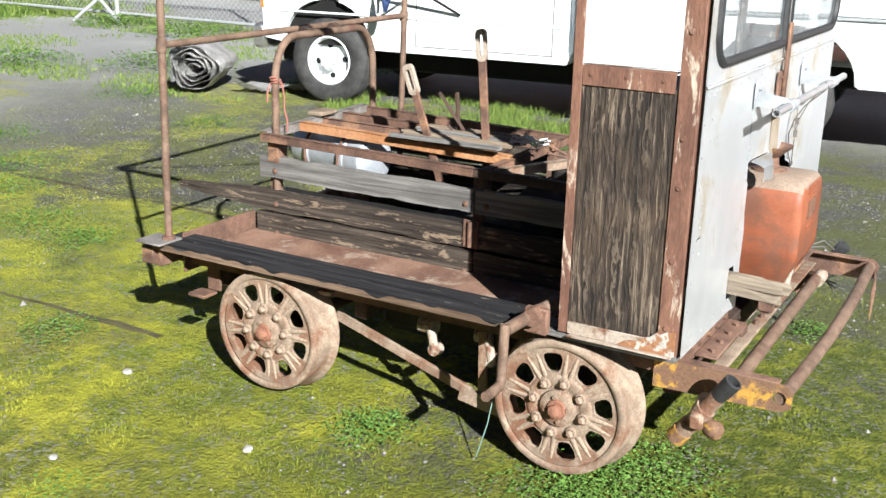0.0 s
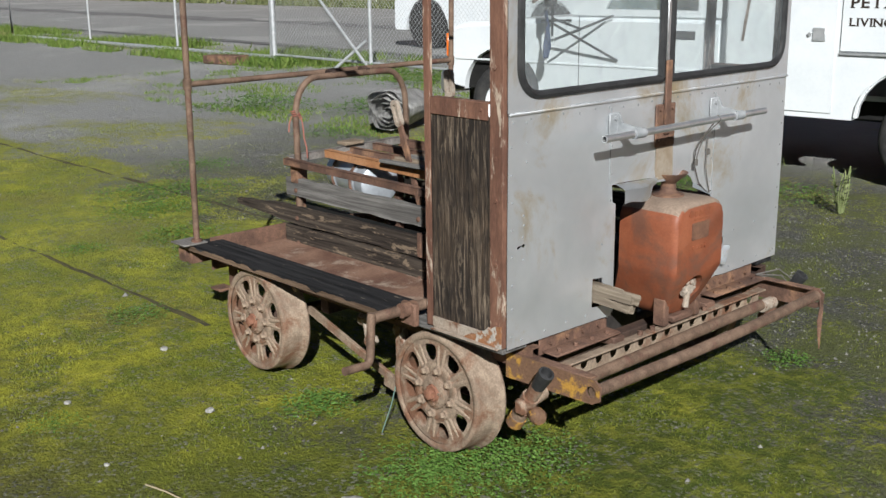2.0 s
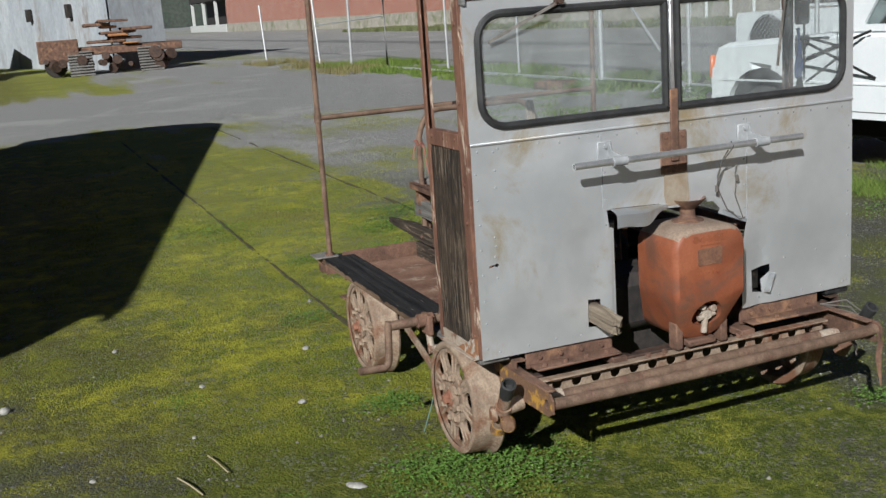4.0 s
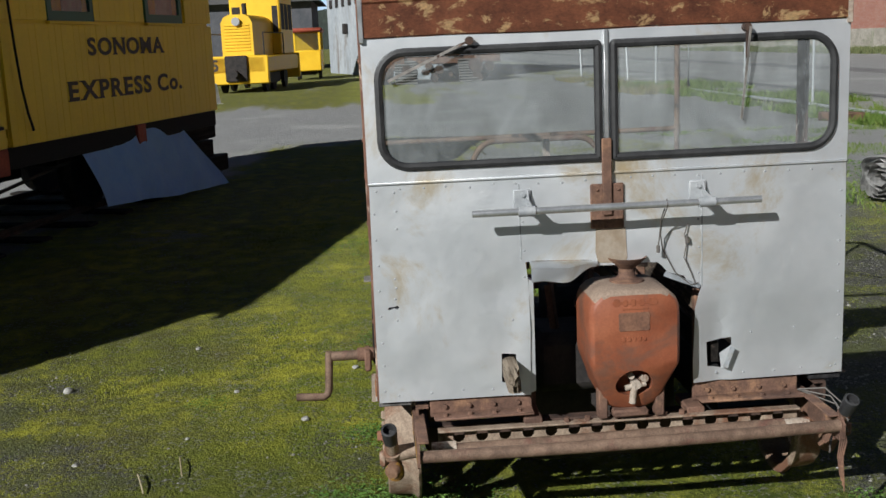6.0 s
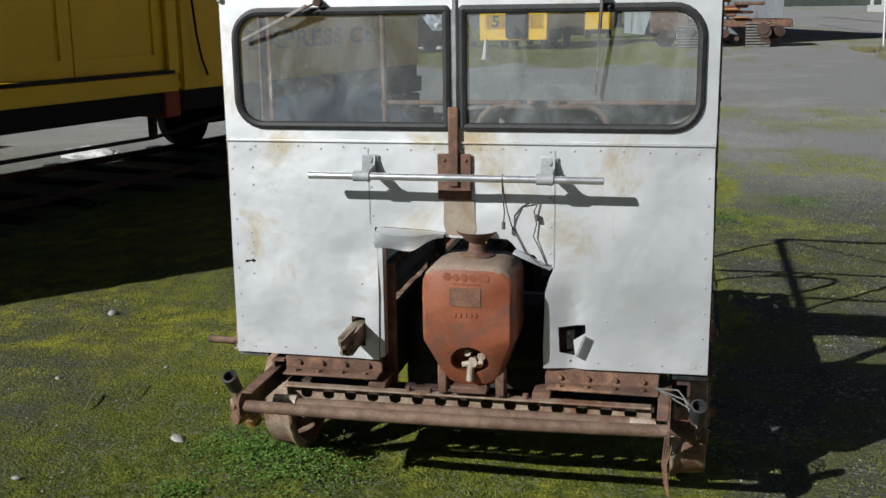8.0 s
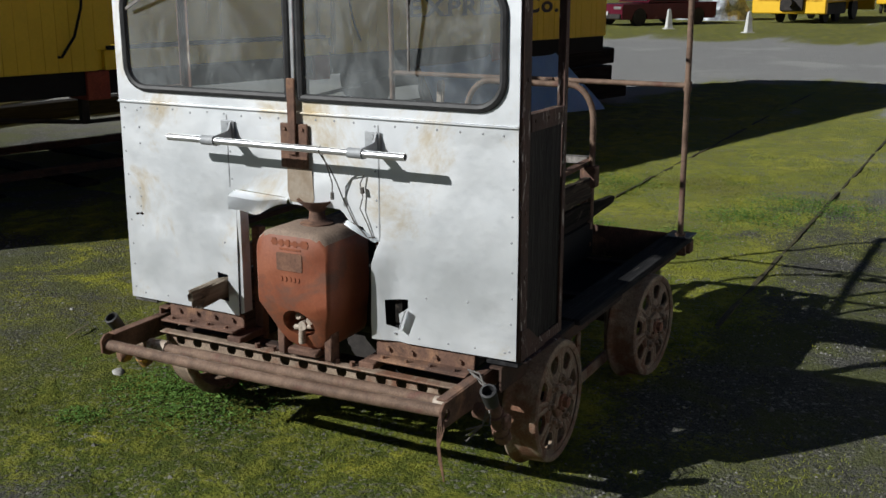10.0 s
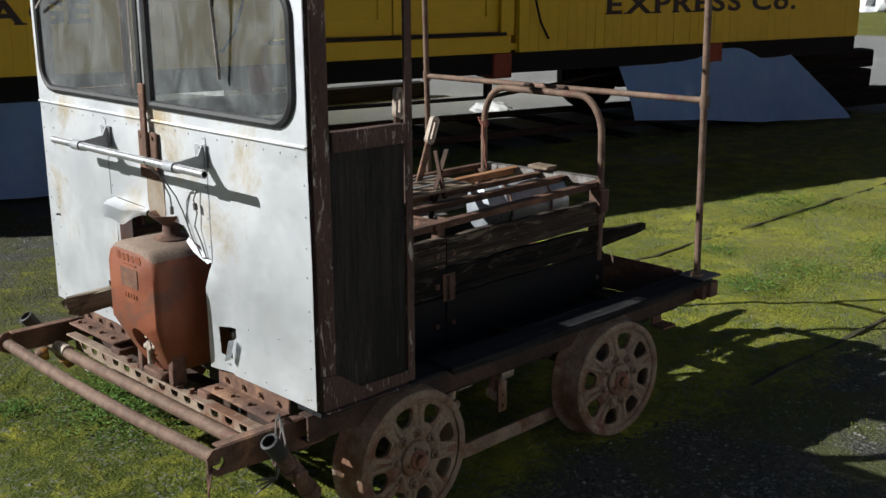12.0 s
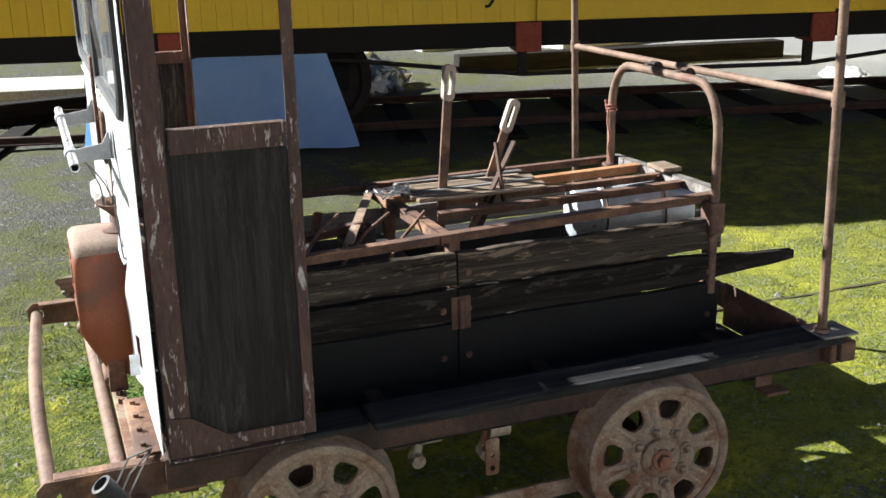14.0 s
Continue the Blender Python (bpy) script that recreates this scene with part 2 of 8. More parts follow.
def plywood(name, dark=(0.030, 0.023, 0.019), warm=(0.100, 0.070, 0.048), line=(0.31, 0.24, 0.175), lines=0.44, bare=0.6):
    """Rotary-cut veneer: wandering grain lines, lifted and cracked along the grain, worn bare in patches."""
    m, n, l, p = nodes_of(name)
    v = vec_of(n, l, (1, 1, 0.22), True)
    wv = n.new("ShaderNodeTexWave")
    wv.wave_type = "BANDS"
    wv.bands_direction = "X"
    for k, val in (("Scale", 11.0), ("Distortion", 20.0), ("Detail", 5.0), ("Detail Scale", 1.1), ("Detail Roughness", 0.7)):
        wv.inputs[k].default_value = val
    l.new(v, wv.inputs["Vector"])
    st = noise_node(n, l, vec_of(n, l, (46, 46, 2.2), True), 1.5, 7.0, 0.7, 0.5)
    big = noise_node(n, l, vec_of(n, l, (1, 1, 0.6), True), 5.0, 5.0, 0.6, 0.5)
    col = mixed(n, l, ramp(n, l, big, 0.34, 0.66), dark, warm)
    col = mixed(n, l, times(n, l, ramp(n, l, st, 0.46, 0.62), 0.8), col, (0.014, 0.012, 0.011))
    col = mixed(n, l, times(n, l, ramp(n, l, st, 0.46, 0.34), lines * 1.3), col, line)          # raised pale fibres
    thin = times(n, l, ramp(n, l, wv.outputs["Fac"], 0.72, 0.98), ramp(n, l, noise_node(n, l, vec_of(n, l, (9, 9, 2.5), True), 1.2, 5.0, 0.6), 0.42, 0.60))
    col = mixed(n, l, times(n, l, thin, lines * 0.7), col, line)
    patch = noise_node(n, l, vec_of(n, l, (14, 14, 2.6), True), 1.1, 8.0, 0.75, 0.4)
    col = mixed(n, l, times(n, l, ramp(n, l, patch, 0.57, 0.68), bare), col, line)
    l.new(col, p.inputs["Base Color"])
    p.inputs["Roughness"].default_value = 0.8
    p.inputs["Specular IOR Level"].default_value = 0.25
    b = n.new("ShaderNodeBump")
    b.inputs["Strength"].default_value = 0.6
    b.inputs["Distance"].default_value = 0.003
    l.new(times(n, l, wv.outputs["Fac"], times(n, l, st, -1.2), "ADD"), b.inputs["Height"])
    l.new(b.outputs["Normal"], p.inputs["Normal"])
    return m


PLY = plywood("weathered_plywood")
# the same plywood darkened to paint in the shade at +y
PLY_SHADE = plywood("shaded_plywood", (0.014, 0.0125, 0.012), (0.032, 0.028, 0.026), (0.14, 0.13, 0.12), 0.12, 0.35)
TIMBER = wood("dark_timber", (0.009, 0.008, 0.0075), (0.034, 0.029, 0.025))
CAR_YELLOW = surf("yellow_coach_paint", (0.72, 0.49, 0.018), (0.78, 0.54, 0.025), 2.5, 0.5, 0.0, 0.08, 40, grain=0.06, vary=True)
CAR_BLACK = plain("coach_lettering", (0.03, 0.02, 0.015), 0.6)
CAR_GREEN = plain("green_sash_paint", (0.02, 0.10, 0.06), 0.5)
CAR_RED = surf("red_oxide_paint", (0.22, 0.04, 0.02), (0.30, 0.06, 0.03), 6, 0.7, 0.0, 0.1, 60)
ROOF_GREY = surf("tarred_roof", (0.08, 0.08, 0.08), (0.13, 0.125, 0.12), 5, 0.85, 0.0, 0.3, 50)
TARP = surf("pale_blue_tarpaulin", (0.36, 0.62, 1.0), (0.44, 0.68, 1.0), 5, 0.6, 0.0, 0.25, 6, grain=0.06, bdist=0.03, spec=0.3)
TARP_GREY = surf("grey_canvas", (0.42, 0.415, 0.40), (0.74, 0.73, 0.72), 9, 0.45, 0.2, 0.7, 22, grain=0.2, bdist=0.025)
WHITE = surf("white_truck_paint", (0.68, 0.715, 0.74), (0.74, 0.765, 0.78), 3, 0.35, 0.0, 0.02, 40, grain=0.03, spec=0.5)
GALV = surf("galvanised_pipe", (0.42, 0.44, 0.45), (0.55, 0.56, 0.57), 14, 0.5, 0.5, 0.1, 80, grain=0.1)
LOCO = surf("locomotive_yellow", (0.72, 0.42, 0.015), (0.78, 0.48, 0.02), 2, 0.5, 0.0, 0.05, 30, grain=0.08)
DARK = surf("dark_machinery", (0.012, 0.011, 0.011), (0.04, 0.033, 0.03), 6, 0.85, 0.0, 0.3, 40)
GLASS = glass_pane("dusty_glass", tint=(0.86, 0.885, 0.885), dirt=(0.50, 0.53, 0.545), film=0.055, blotch=0.12)
GLASS_CLEAN = glass_pane("window_glass", tint=(0.7, 0.75, 0.75), film=0.02, blotch=0.05)


# ---- building blocks ----
def mesh_of(bm, name, mats, smooth=False):
    me = bpy.data.meshes.new(name)
    bmesh.ops.recalc_face_normals(bm, faces=bm.faces)
    bm.to_mesh(me)
    bm.free()
    for mt in (mats if isinstance(mats, (list, tuple)) else [mats]):
        me.materials.append(mt)
    if smooth:
        for p in me.polygons:
            p.use_smooth = True
        me.set_sharp_from_angle(angle=radians(38))
    return me


def part(name, bm, mats, parent=None, label="", smooth=True):
    """Links a bmesh as one mesh object under a thing or part; its coordinates are the thing's."""
    ob = new(name, mesh_of(bm, name, mats, smooth))
    ob.parent = parent
    if label:
        ob["label"] = label
    return ob


def shared(name, me, parent, m):
    """One more object on mesh me under parent."""
    ob = new(name, me)
    ob.parent = parent
    ob.matrix_basis = m
    return ob


def thing(name, m, label, category, group="", kind=""):
    return tagged(new(name), label, category, group, kind) if m is None else posed(tagged(new(name), label, category, group, kind), m)


def posed(ob, m):
    ob.matrix_basis = m
    return ob


def B():
    return bmesh.new()


def box(bm, x0, x1, y0, y1, z0, z1, b=0.004, m=None, mat=0, wob=0.0):
    """A box with chamfered edges; m turns or moves it about its own frame."""
    mm = Matrix.Translation(((x0 + x1) / 2, (y0 + y1) / 2, (z0 + z1) / 2)) @ Matrix.Diagonal((abs(x1 - x0), abs(y1 - y0), abs(z1 - z0), 1))
    r = bmesh.ops.create_cube(bm, size=1.0, matrix=mm)
    vs = r["verts"]
    if wob:
        for v in vs:
            v.co += Vector((random.uniform(-wob, wob) for _ in range(3)))
    es = list({e for v in vs for e in v.link_edges})
    fs = list({f for v in vs for f in v.link_faces})
    if b > 0:
        out = bmesh.ops.bevel(bm, geom=es, offset=b, segments=1, affect="EDGES", clamp_overlap=True)
        vs = list(set([v for v in vs if v.is_valid] + out["verts"]))
        fs = list({f for v in vs for f in v.link_faces})
    if m is not None:
        bmesh.ops.transform(bm, matrix=m, verts=vs)
    for f in fs:
        f.material_index = mat
    return vs


def rod(bm, p0, p1, r, seg=12, r2=None, mat=0):
    p0, p1 = Vector(p0), Vector(p1)
    d = p1 - p0
    q = d.to_track_quat("Z", "Y").to_matrix().to_4x4()
    res = bmesh.ops.create_cone(bm, cap_ends=True, segments=seg, radius1=r, radius2=r if r2 is None else r2, depth=d.length,
                                matrix=Matrix.Translation((p0 + p1) / 2) @ q)
    for v in res["verts"]:
        for f in v.link_faces:
            f.material_index = mat
    return res["verts"]


def sweep(bm, pts, r, seg=8, closed=False, flat=None):
    """A tube along points; flat=(w, t): a strip of that section instead."""
    pts = [Vector(p) for p in pts]
    rings = []
    up = None
    for i, p in enumerate(pts):
        a = pts[i - 1] if (i or closed) else p
        b = pts[(i + 1) % len(pts)] if (i < len(pts) - 1 or closed) else p
        d = (b - a).normalized()
        if up is None:
            up = Vector((0, 0, 1)) if abs(d.z) < 0.9 else Vector((1, 0, 0))
        s = d.cross(up).normalized()
        up = s.cross(d).normalized()
        ring = []
        for k in range(seg):
            ang = 2 * math.pi * k / seg + (math.pi / 4 if flat else 0)
            if flat:
                c, sn = (1 if math.cos(ang) > 0 else -1) * flat[0] / 2, (1 if math.sin(ang) > 0 else -1) * flat[1] / 2
            else:
                c, sn = r * math.cos(ang), r * math.sin(ang)
            ring.append(bm.verts.new(p + s * c + up * sn))
        rings.append(ring)
    n = len(rings)
    for i in range(n if closed else n - 1):
        a, b = rings[i], rings[(i + 1) % n]
        for k in range(seg):
            bm.faces.new((a[k], a[(k + 1) % seg], b[(k + 1) % seg], b[k]))
    if not closed:
        bm.faces.new(list(reversed(rings[0])))
        bm.faces.new(rings[-1])


def lathe(bm, prof, seg=40, axis="y", mat=0, cap=False):
    """Turns a profile of (along, radius) about an axis through the origin."""
    rings = []
    for a, r in prof:
        ring = []
        for k in range(seg):
            t = 2 * math.pi * k / seg
            c, s = r * math.cos(t), r * math.sin(t)
            ring.append(bm.verts.new({"y": (c, a, s), "x": (a, c, s), "z": (c, s, a)}[axis]))
        rings.append(ring)
    for a, b in zip(rings, rings[1:]):
        for k in range(seg):
            f = bm.faces.new((a[k], a[(k + 1) % seg], b[(k + 1) % seg], b[k]))
            f.material_index = mat
    if cap:
        bm.faces.new(rings[0]).material_index = mat
        bm.faces.new(rings[-1]).material_index = mat


def sheet(bm, outline, holes, at, thick, plane="yz", mat=0):
    """A flat plate of the outline (pairs) with holes, in the plane named, from at to at + thick."""
    place = {"yz": lambda u, v, w: (w, u, v), "xz": lambda u, v, w: (u, w, v), "xy": lambda u, v, w: (u, v, w)}[plane]
    edges = []
    for loop in [outline] + list(holes):
        vs = [bm.verts.new(place(u, v, at)) for u, v in loop]
        edges += [bm.edges.new((vs[i], vs[(i + 1) % len(vs)])) for i in range(len(vs))]
    out = bmesh.ops.triangle_fill(bm, use_beauty=True, use_dissolve=False, edges=edges)
    faces = [g for g in out["geom"] if isinstance(g, bmesh.types.BMFace)]
    ex = bmesh.ops.extrude_face_region(bm, geom=faces)
    d = Vector(place(0, 0, thick)) - Vector(place(0, 0, 0))
    vs = [g for g in ex["geom"] if isinstance(g, bmesh.types.BMVert)]
    bmesh.ops.translate(bm, verts=vs, vec=d)
    for f in {f for v in vs for f in v.link_faces} | {f for f in faces if f.is_valid}:
        f.material_index = mat
    return vs


def rounded(u0, u1, v0, v1, r, n=6):
    """Corners (r for each, or one r): a rounded rectangle's outline, anticlockwise from the lower left."""
    rs = r if isinstance(r, (list, tuple)) else [r] * 4
    pts = []
    for (cu, cv, a0), rr in zip(((u0, v0, 180), (u1, v0, 270), (u1, v1, 0), (u0, v1, 90)), rs):
        su, sv = (1 if cu == u0 else -1), (1 if cv == v0 else -1)
        for k in range(n + 1):
            a = radians(a0 + 90 * k / n)
            pts.append((cu + su * rr + rr * math.cos(a), cv + sv * rr + rr * math.sin(a)))
            if rr < 1e-4:
                break
    return pts


def circle(u, v, r, n=16, sq=1.0):
    return [(u + r * math.cos(2 * math.pi * k / n), v + r * sq * math.sin(2 * math.pi * k / n)) for k in range(n)]


SERIF = {"N": "lt lb rt", "M": "lt lb rt rb", "A": "lb rb", "E": "lt lb", "X": "lt lb rt rb", "P": "lt lb", "R": "lt lb rb", "F": "lt lb", "I": "ct cb", "H": "lt lb rt rb", "T": "cb",
         "B": "lt lb", "L": "lt lb", "U": "lt rt", "V": "lt rt", "Y": "lt rt cb"}


def glyph(ch, bold):
    cu = bpy.data.curves.new("lettering", "FONT")
    cu.body, cu.size, cu.extrude, cu.offset, cu.resolution_u = ch, 1.0, 0.01, bold, 4
    ob = bpy.data.objects.new("lettering", cu)
    scene.collection.objects.link(ob)
    me = bpy.data.meshes.new_from_object(ob.evaluated_get(bpy.context.evaluated_depsgraph_get()))
    bpy.data.objects.remove(ob)
    co = np.array([v.co[:] for v in me.vertices])
    return me, co


def text_mesh(body, width, height, depth=0.004, mat=None, bold=0.028, gap=0.10):
    """Serif lettering as a mesh in the xz plane, fitted to width and height, its lower left at the origin, facing -y."""
    bm = B()
    pen, cap = 0.0, glyph("H", bold)[1][:, 1].max()
    for ch in body:
        if ch == " ":
            pen += 0.3
            continue
        me, co = glyph(ch, bold)
        lo, hi = co.min(0), co.max(0)
        n0 = len(bm.verts)
        bm.from_mesh(me)
        bm.verts.ensure_lookup_table()
        for v in bm.verts[n0:]:
            v.co.x += pen - lo[0]
        w = hi[0] - lo[0]
        st = 0.06 + bold
        for k in SERIF.get(ch, "").split():
            c = {"l": st * 0.9, "r": w - st * 0.9, "c": w / 2}[k[0]]
            z0 = -bold if k[1] == "b" else cap - 0.055
            box(bm, pen + c - 0.125, pen + c + 0.125, z0, z0 + 0.055, -0.01, 0.01, 0.0)
        pen += w + gap
    co = np.array([v.co[:] for v in bm.verts])
    lo, hi = co.min(0), co.max(0)
    for v in bm.verts:
        x, y, z = v.co
        v.co = ((x - lo[0]) / (hi[0] - lo[0]) * width, -(z - lo[2]) / (hi[2] - lo[2]) * depth, (y - lo[1]) / (hi[1] - lo[1]) * height)
    return mesh_of(bm, "lettering", mat)


# ---- ground ----
def fbm(x, y, s, seed=0.0):
    return noise.fractal(Vector((x * s, y * s, seed)), 0.6, 2.0, 4)


def step(a, b, v):
    t = min(1.0, max(0.0, (v - a) / (b - a)))
    return t * t * (3 - 2 * t)


def car_line(x):
    return -0.34 - 0.245 * (x + 7)


def gravel_at(x, y):
    """How far the moss gives way to gravel or tarmac: 0 to 1."""
    w = 0.9 * fbm(x, y, 0.55, 3.0)
    g = 0.0
    if x < -12.5:                                                   # drive that crosses behind the cart
        g = max(g, step(-15.0, -17.5, x + 2 * w) * step(-29, -25.5, x + 2 * w) * (1 - step(10.5, 11.4, y)))
    g = max(g, step(7.6, 8.8, y + w) * (1 - step(10.6, 11.3, y + 0.5 * w)) * step(-30, -26, x))
    g = max(g, step(13.2, 13.8, y + 0.2 * w) * (1 - step(29.5, 31.0, y + 0.3 * w)))     # street
    c = y - car_line(min(max(x, -14), 1))
    g = max(g, (1 - step(-0.2, 0.9, c + w * 0.6 + (0.8 if x < -4 else 0))) * step(-29, -25.5, x + 2 * w))               # under and behind the coach
    g = max(g, step(-3.2, -2.0, x) * (1 - step(-0.2, 0.9, y + 0.5 * w)))
    g = max(g, (0.34 + (0.16 + 0.3 * step(-0.2, 0.4, fbm(x, y, 0.7, 31.0))) * step(-6.0, -4.5, x + w)) * step(3.8, 4.5, y + 0.4 * w) * step(-9.0, -6.5, x + 2 * w))      # worn ground by the truck
    g = max(g, (0.48 + 0.30 * step(-0.1, 0.4, fbm(x, y, 1.1, 27.0))) * step(-0.9, 0.3, x + 0.8 * w) * step(-1, 0.6, y))
    g = max(g, (0.36 + 0.34 * step(-0.3, 0.3, fbm(x, y, 0.5, 14.0))) * step(-3.9, -5.6, x + 1.2 * w) * step(3.4, 4.8, y + w))
    g = max(g, 0.34 * step(-0.05, 0.5, 0.6 * fbm(x, y, 0.9, 9.0) - 0.06 + 0.0))
    g = max(g, 0.40 * step(1.9, 0.7, y + 0.9 * w) * step(-4.2, -2.2, x + w))
    return min(1.0, g)


def spread(lo, hi, fine, far):
    c = list(np.arange(lo, hi + 1e-6, fine))
    d, a, b = fine, lo, hi
    left, right = [], []
    while b < far:
        d *= 1.17
        a -= d
        b += d
        left.append(a)
        right.append(b)
    return np.array(left[::-1] + c + right)


def make_ground():
    xs, ys = spread(-7.5, 3.0, 0.07, 3000), spread(-1.0, 7.5, 0.07, 3000)
    verts, g, h = [], [], []
    for y in ys:
        for x in xs:
            near = 1 - step(9, 30, math.hypot(x + 2, y - 3))
            z = (0.012 * fbm(x, y, 1.3, 1.0) + 0.008 * fbm(x, y, 6.0, 2.0)) * near
            verts.append((x, y, z))
            g.append(gravel_at(x, y))
    nx = len(xs)
    faces = [(j * nx + i, j * nx + i + 1, (j + 1) * nx + i + 1, (j + 1) * nx + i) for j in range(len(ys) - 1) for i in range(nx - 1)]
    me = bpy.data.meshes.new("ground")
    me.from_pydata(verts, [], faces)
    at = me.attributes.new("gravel", "FLOAT", "POINT")
    at.data.foreach_set("value", np.array(g, dtype=np.float32))
    for p in me.polygons:
        p.use_smooth = True
    m, n, l, p = nodes_of("mossy_ground")
    v = vec_of(n, l)
    a = n.new("ShaderNodeAttribute")
    a.attribute_name = "gravel"
    big = noise_node(n, l, v, 0.8, 5.0, 0.6, 0.3)
    mid = noise_node(n, l, v, 4.5, 6.0, 0.65)
    fine = noise_node(n, l, v, 38.0, 5.0, 0.7)
    grit = noise_node(n, l, v, 150.0, 3.0, 0.7)
    cells = []
    for sc in (75.0, 170.0):                        # crumbs of soil and small stones
        vo = n.new("ShaderNodeTexVoronoi")
        vo.inputs["Scale"].default_value = sc
        l.new(v, vo.inputs["Vector"])
        sep = n.new("ShaderNodeSeparateColor")
        l.new(vo.outputs["Color"], sep.inputs[0])
        cells.append((vo.outputs["Distance"], sep.outputs[0], sep.outputs[1]))
    lump = noise_node(n, l, v, 14.0, 4.0, 0.6, 0.3)
    moss = mixed(n, l, ramp(n, l, big, 0.40, 0.60), (0.164, 0.178, 0.020), (0.300, 0.300, 0.030))
    moss = mixed(n, l, ramp(n, l, mid, 0.44, 0.62), moss, (0.106, 0.138, 0.018))
    brown = ramp(n, l, noise_node(n, l, v, 1.3, 7.0, 0.72), 0.50, 0.66)
    moss = mixed(n, l, times(n, l, brown, 0.75), moss, (0.135, 0.118, 0.042))
    moss = mixed(n, l, times(n, l, ramp(n, l, lump, 0.46, 0.62), 0.55), moss, (0.082, 0.092, 0.022))
    bright = times(n, l, ramp(n, l, noise_node(n, l, v, 3.2, 6.0, 0.7, 0.5), 0.54, 0.66), ramp(n, l, big, 0.42, 0.60))
    moss = mixed(n, l, times(n, l, bright, 0.8), moss, (0.42, 0.40, 0.045))
    moss = mixed(n, l, ramp(n, l, fine, 0.52, 0.74), moss, (0.052, 0.066, 0.014))
    moss = mixed(n, l, times(n, l, ramp(n, l, cells[1][1], 0.55, 0.95), 0.4), moss, (0.24, 0.25, 0.040))
    pos = n.new("ShaderNodeSeparateXYZ")
    l.new(v, pos.inputs[0])
    moss = mixed(n, l, times(n, l, ramp(n, l, pos.outputs["X"], -2.2, -0.7), times(n, l, ramp(n, l, lump, 0.64, 0.44), 0.85)), moss, (0.046, 0.066, 0.012))          # thinner, darker moss before the cart
    moss = mixed(n, l, times(n, l, ramp(n, l, pos.outputs["X"], -2.6, -5.5), 0.30), moss, (0.30, 0.31, 0.085))
    moss = mixed(n, l, times(n, l, ramp(n, l, pos.outputs["Y"], 2.6, 1.2), times(n, l, ramp(n, l, mid, 0.30, 0.60), 0.75)), moss, (0.088, 0.086, 0.026))          # moss turns browner and darker towards -y
    grit_on = times(n, l, ramp(n, l, cells[0][1], 0.80, 0.84), ramp(n, l, mid, 0.40, 0.58))
    moss = mixed(n, l, times(n, l, grit_on, 0.7), moss, (0.20, 0.195, 0.165))
    stone = mixed(n, l, cells[1][1], (0.030, 0.030, 0.026), (0.125, 0.122, 0.106))
    stone = mixed(n, l, ramp(n, l, cells[0][2], 0.93, 0.96), stone, (0.22, 0.215, 0.195))
    stone = mixed(n, l, times(n, l, ramp(n, l, mid, 0.4, 0.65), 0.4), stone, (0.078, 0.075, 0.064))
    stone = mixed(n, l, times(n, l, ramp(n, l, noise_node(n, l, v, 2.1, 7.0, 0.7, 0.4), 0.42, 0.58), 0.75), stone, (0.088, 0.098, 0.028))      # thin green film between the stones
    streak = noise_node(n, l, vec_of(n, l, (0.6, 0.6, 1)), 0.5, 6.0, 0.65, 0.5)
    sx = n.new("ShaderNodeSeparateXYZ")
    l.new(v, sx.inputs[0])
    far = times(n, l, ramp(n, l, sx.outputs["X"], -4.5, -11.0), ramp(n, l, sx.outputs["Y"], 7.5, 9.5), "MAXIMUM")     # the drive and the street are paler tarmac
    tarmac = mixed(n, l, cells[1][1], (0.20, 0.200, 0.196), (0.33, 0.328, 0.318))
    tarmac = mixed(n, l, times(n, l, ramp(n, l, streak, 0.50, 0.64), 0.5), tarmac, (0.40, 0.395, 0.38))
    stone = mixed(n, l, far, stone, tarmac)
    edge = times(n, l, a.outputs["Fac"], times(n, l, times(n, l, fine, 0.9), times(n, l, mid, 0.7), "ADD"), "ADD")
    edge = times(n, l, edge, times(n, l, cells[0][1], 0.22), "ADD")
    col = mixed(n, l, ramp(n, l, edge, 1.12, 1.42), moss, stone)
    l.new(col, p.inputs["Base Color"])
    p.inputs["Roughness"].default_value = 0.95
    p.inputs["Specular IOR Level"].default_value = 0.15
    b = n.new("ShaderNodeBump")
    b.inputs["Strength"].default_value = 0.9
    b.inputs["Distance"].default_value = 0.014
    hgt = times(n, l, fine, times(n, l, grit, 0.4), "ADD")
    hgt = times(n, l, hgt, times(n, l, lump, 1.1), "ADD")
    hgt = times(n, l, hgt, times(n, l, cells[0][0], -0.45), "ADD")
    l.new(hgt, b.inputs["Height"])
    l.new(b.outputs["Normal"], p.inputs["Normal"])
    me.materials.append(m)
    return tagged(new("ground", me), "mossy yard ground with patches of grey gravel", "ground", kind="structure")


make_ground()


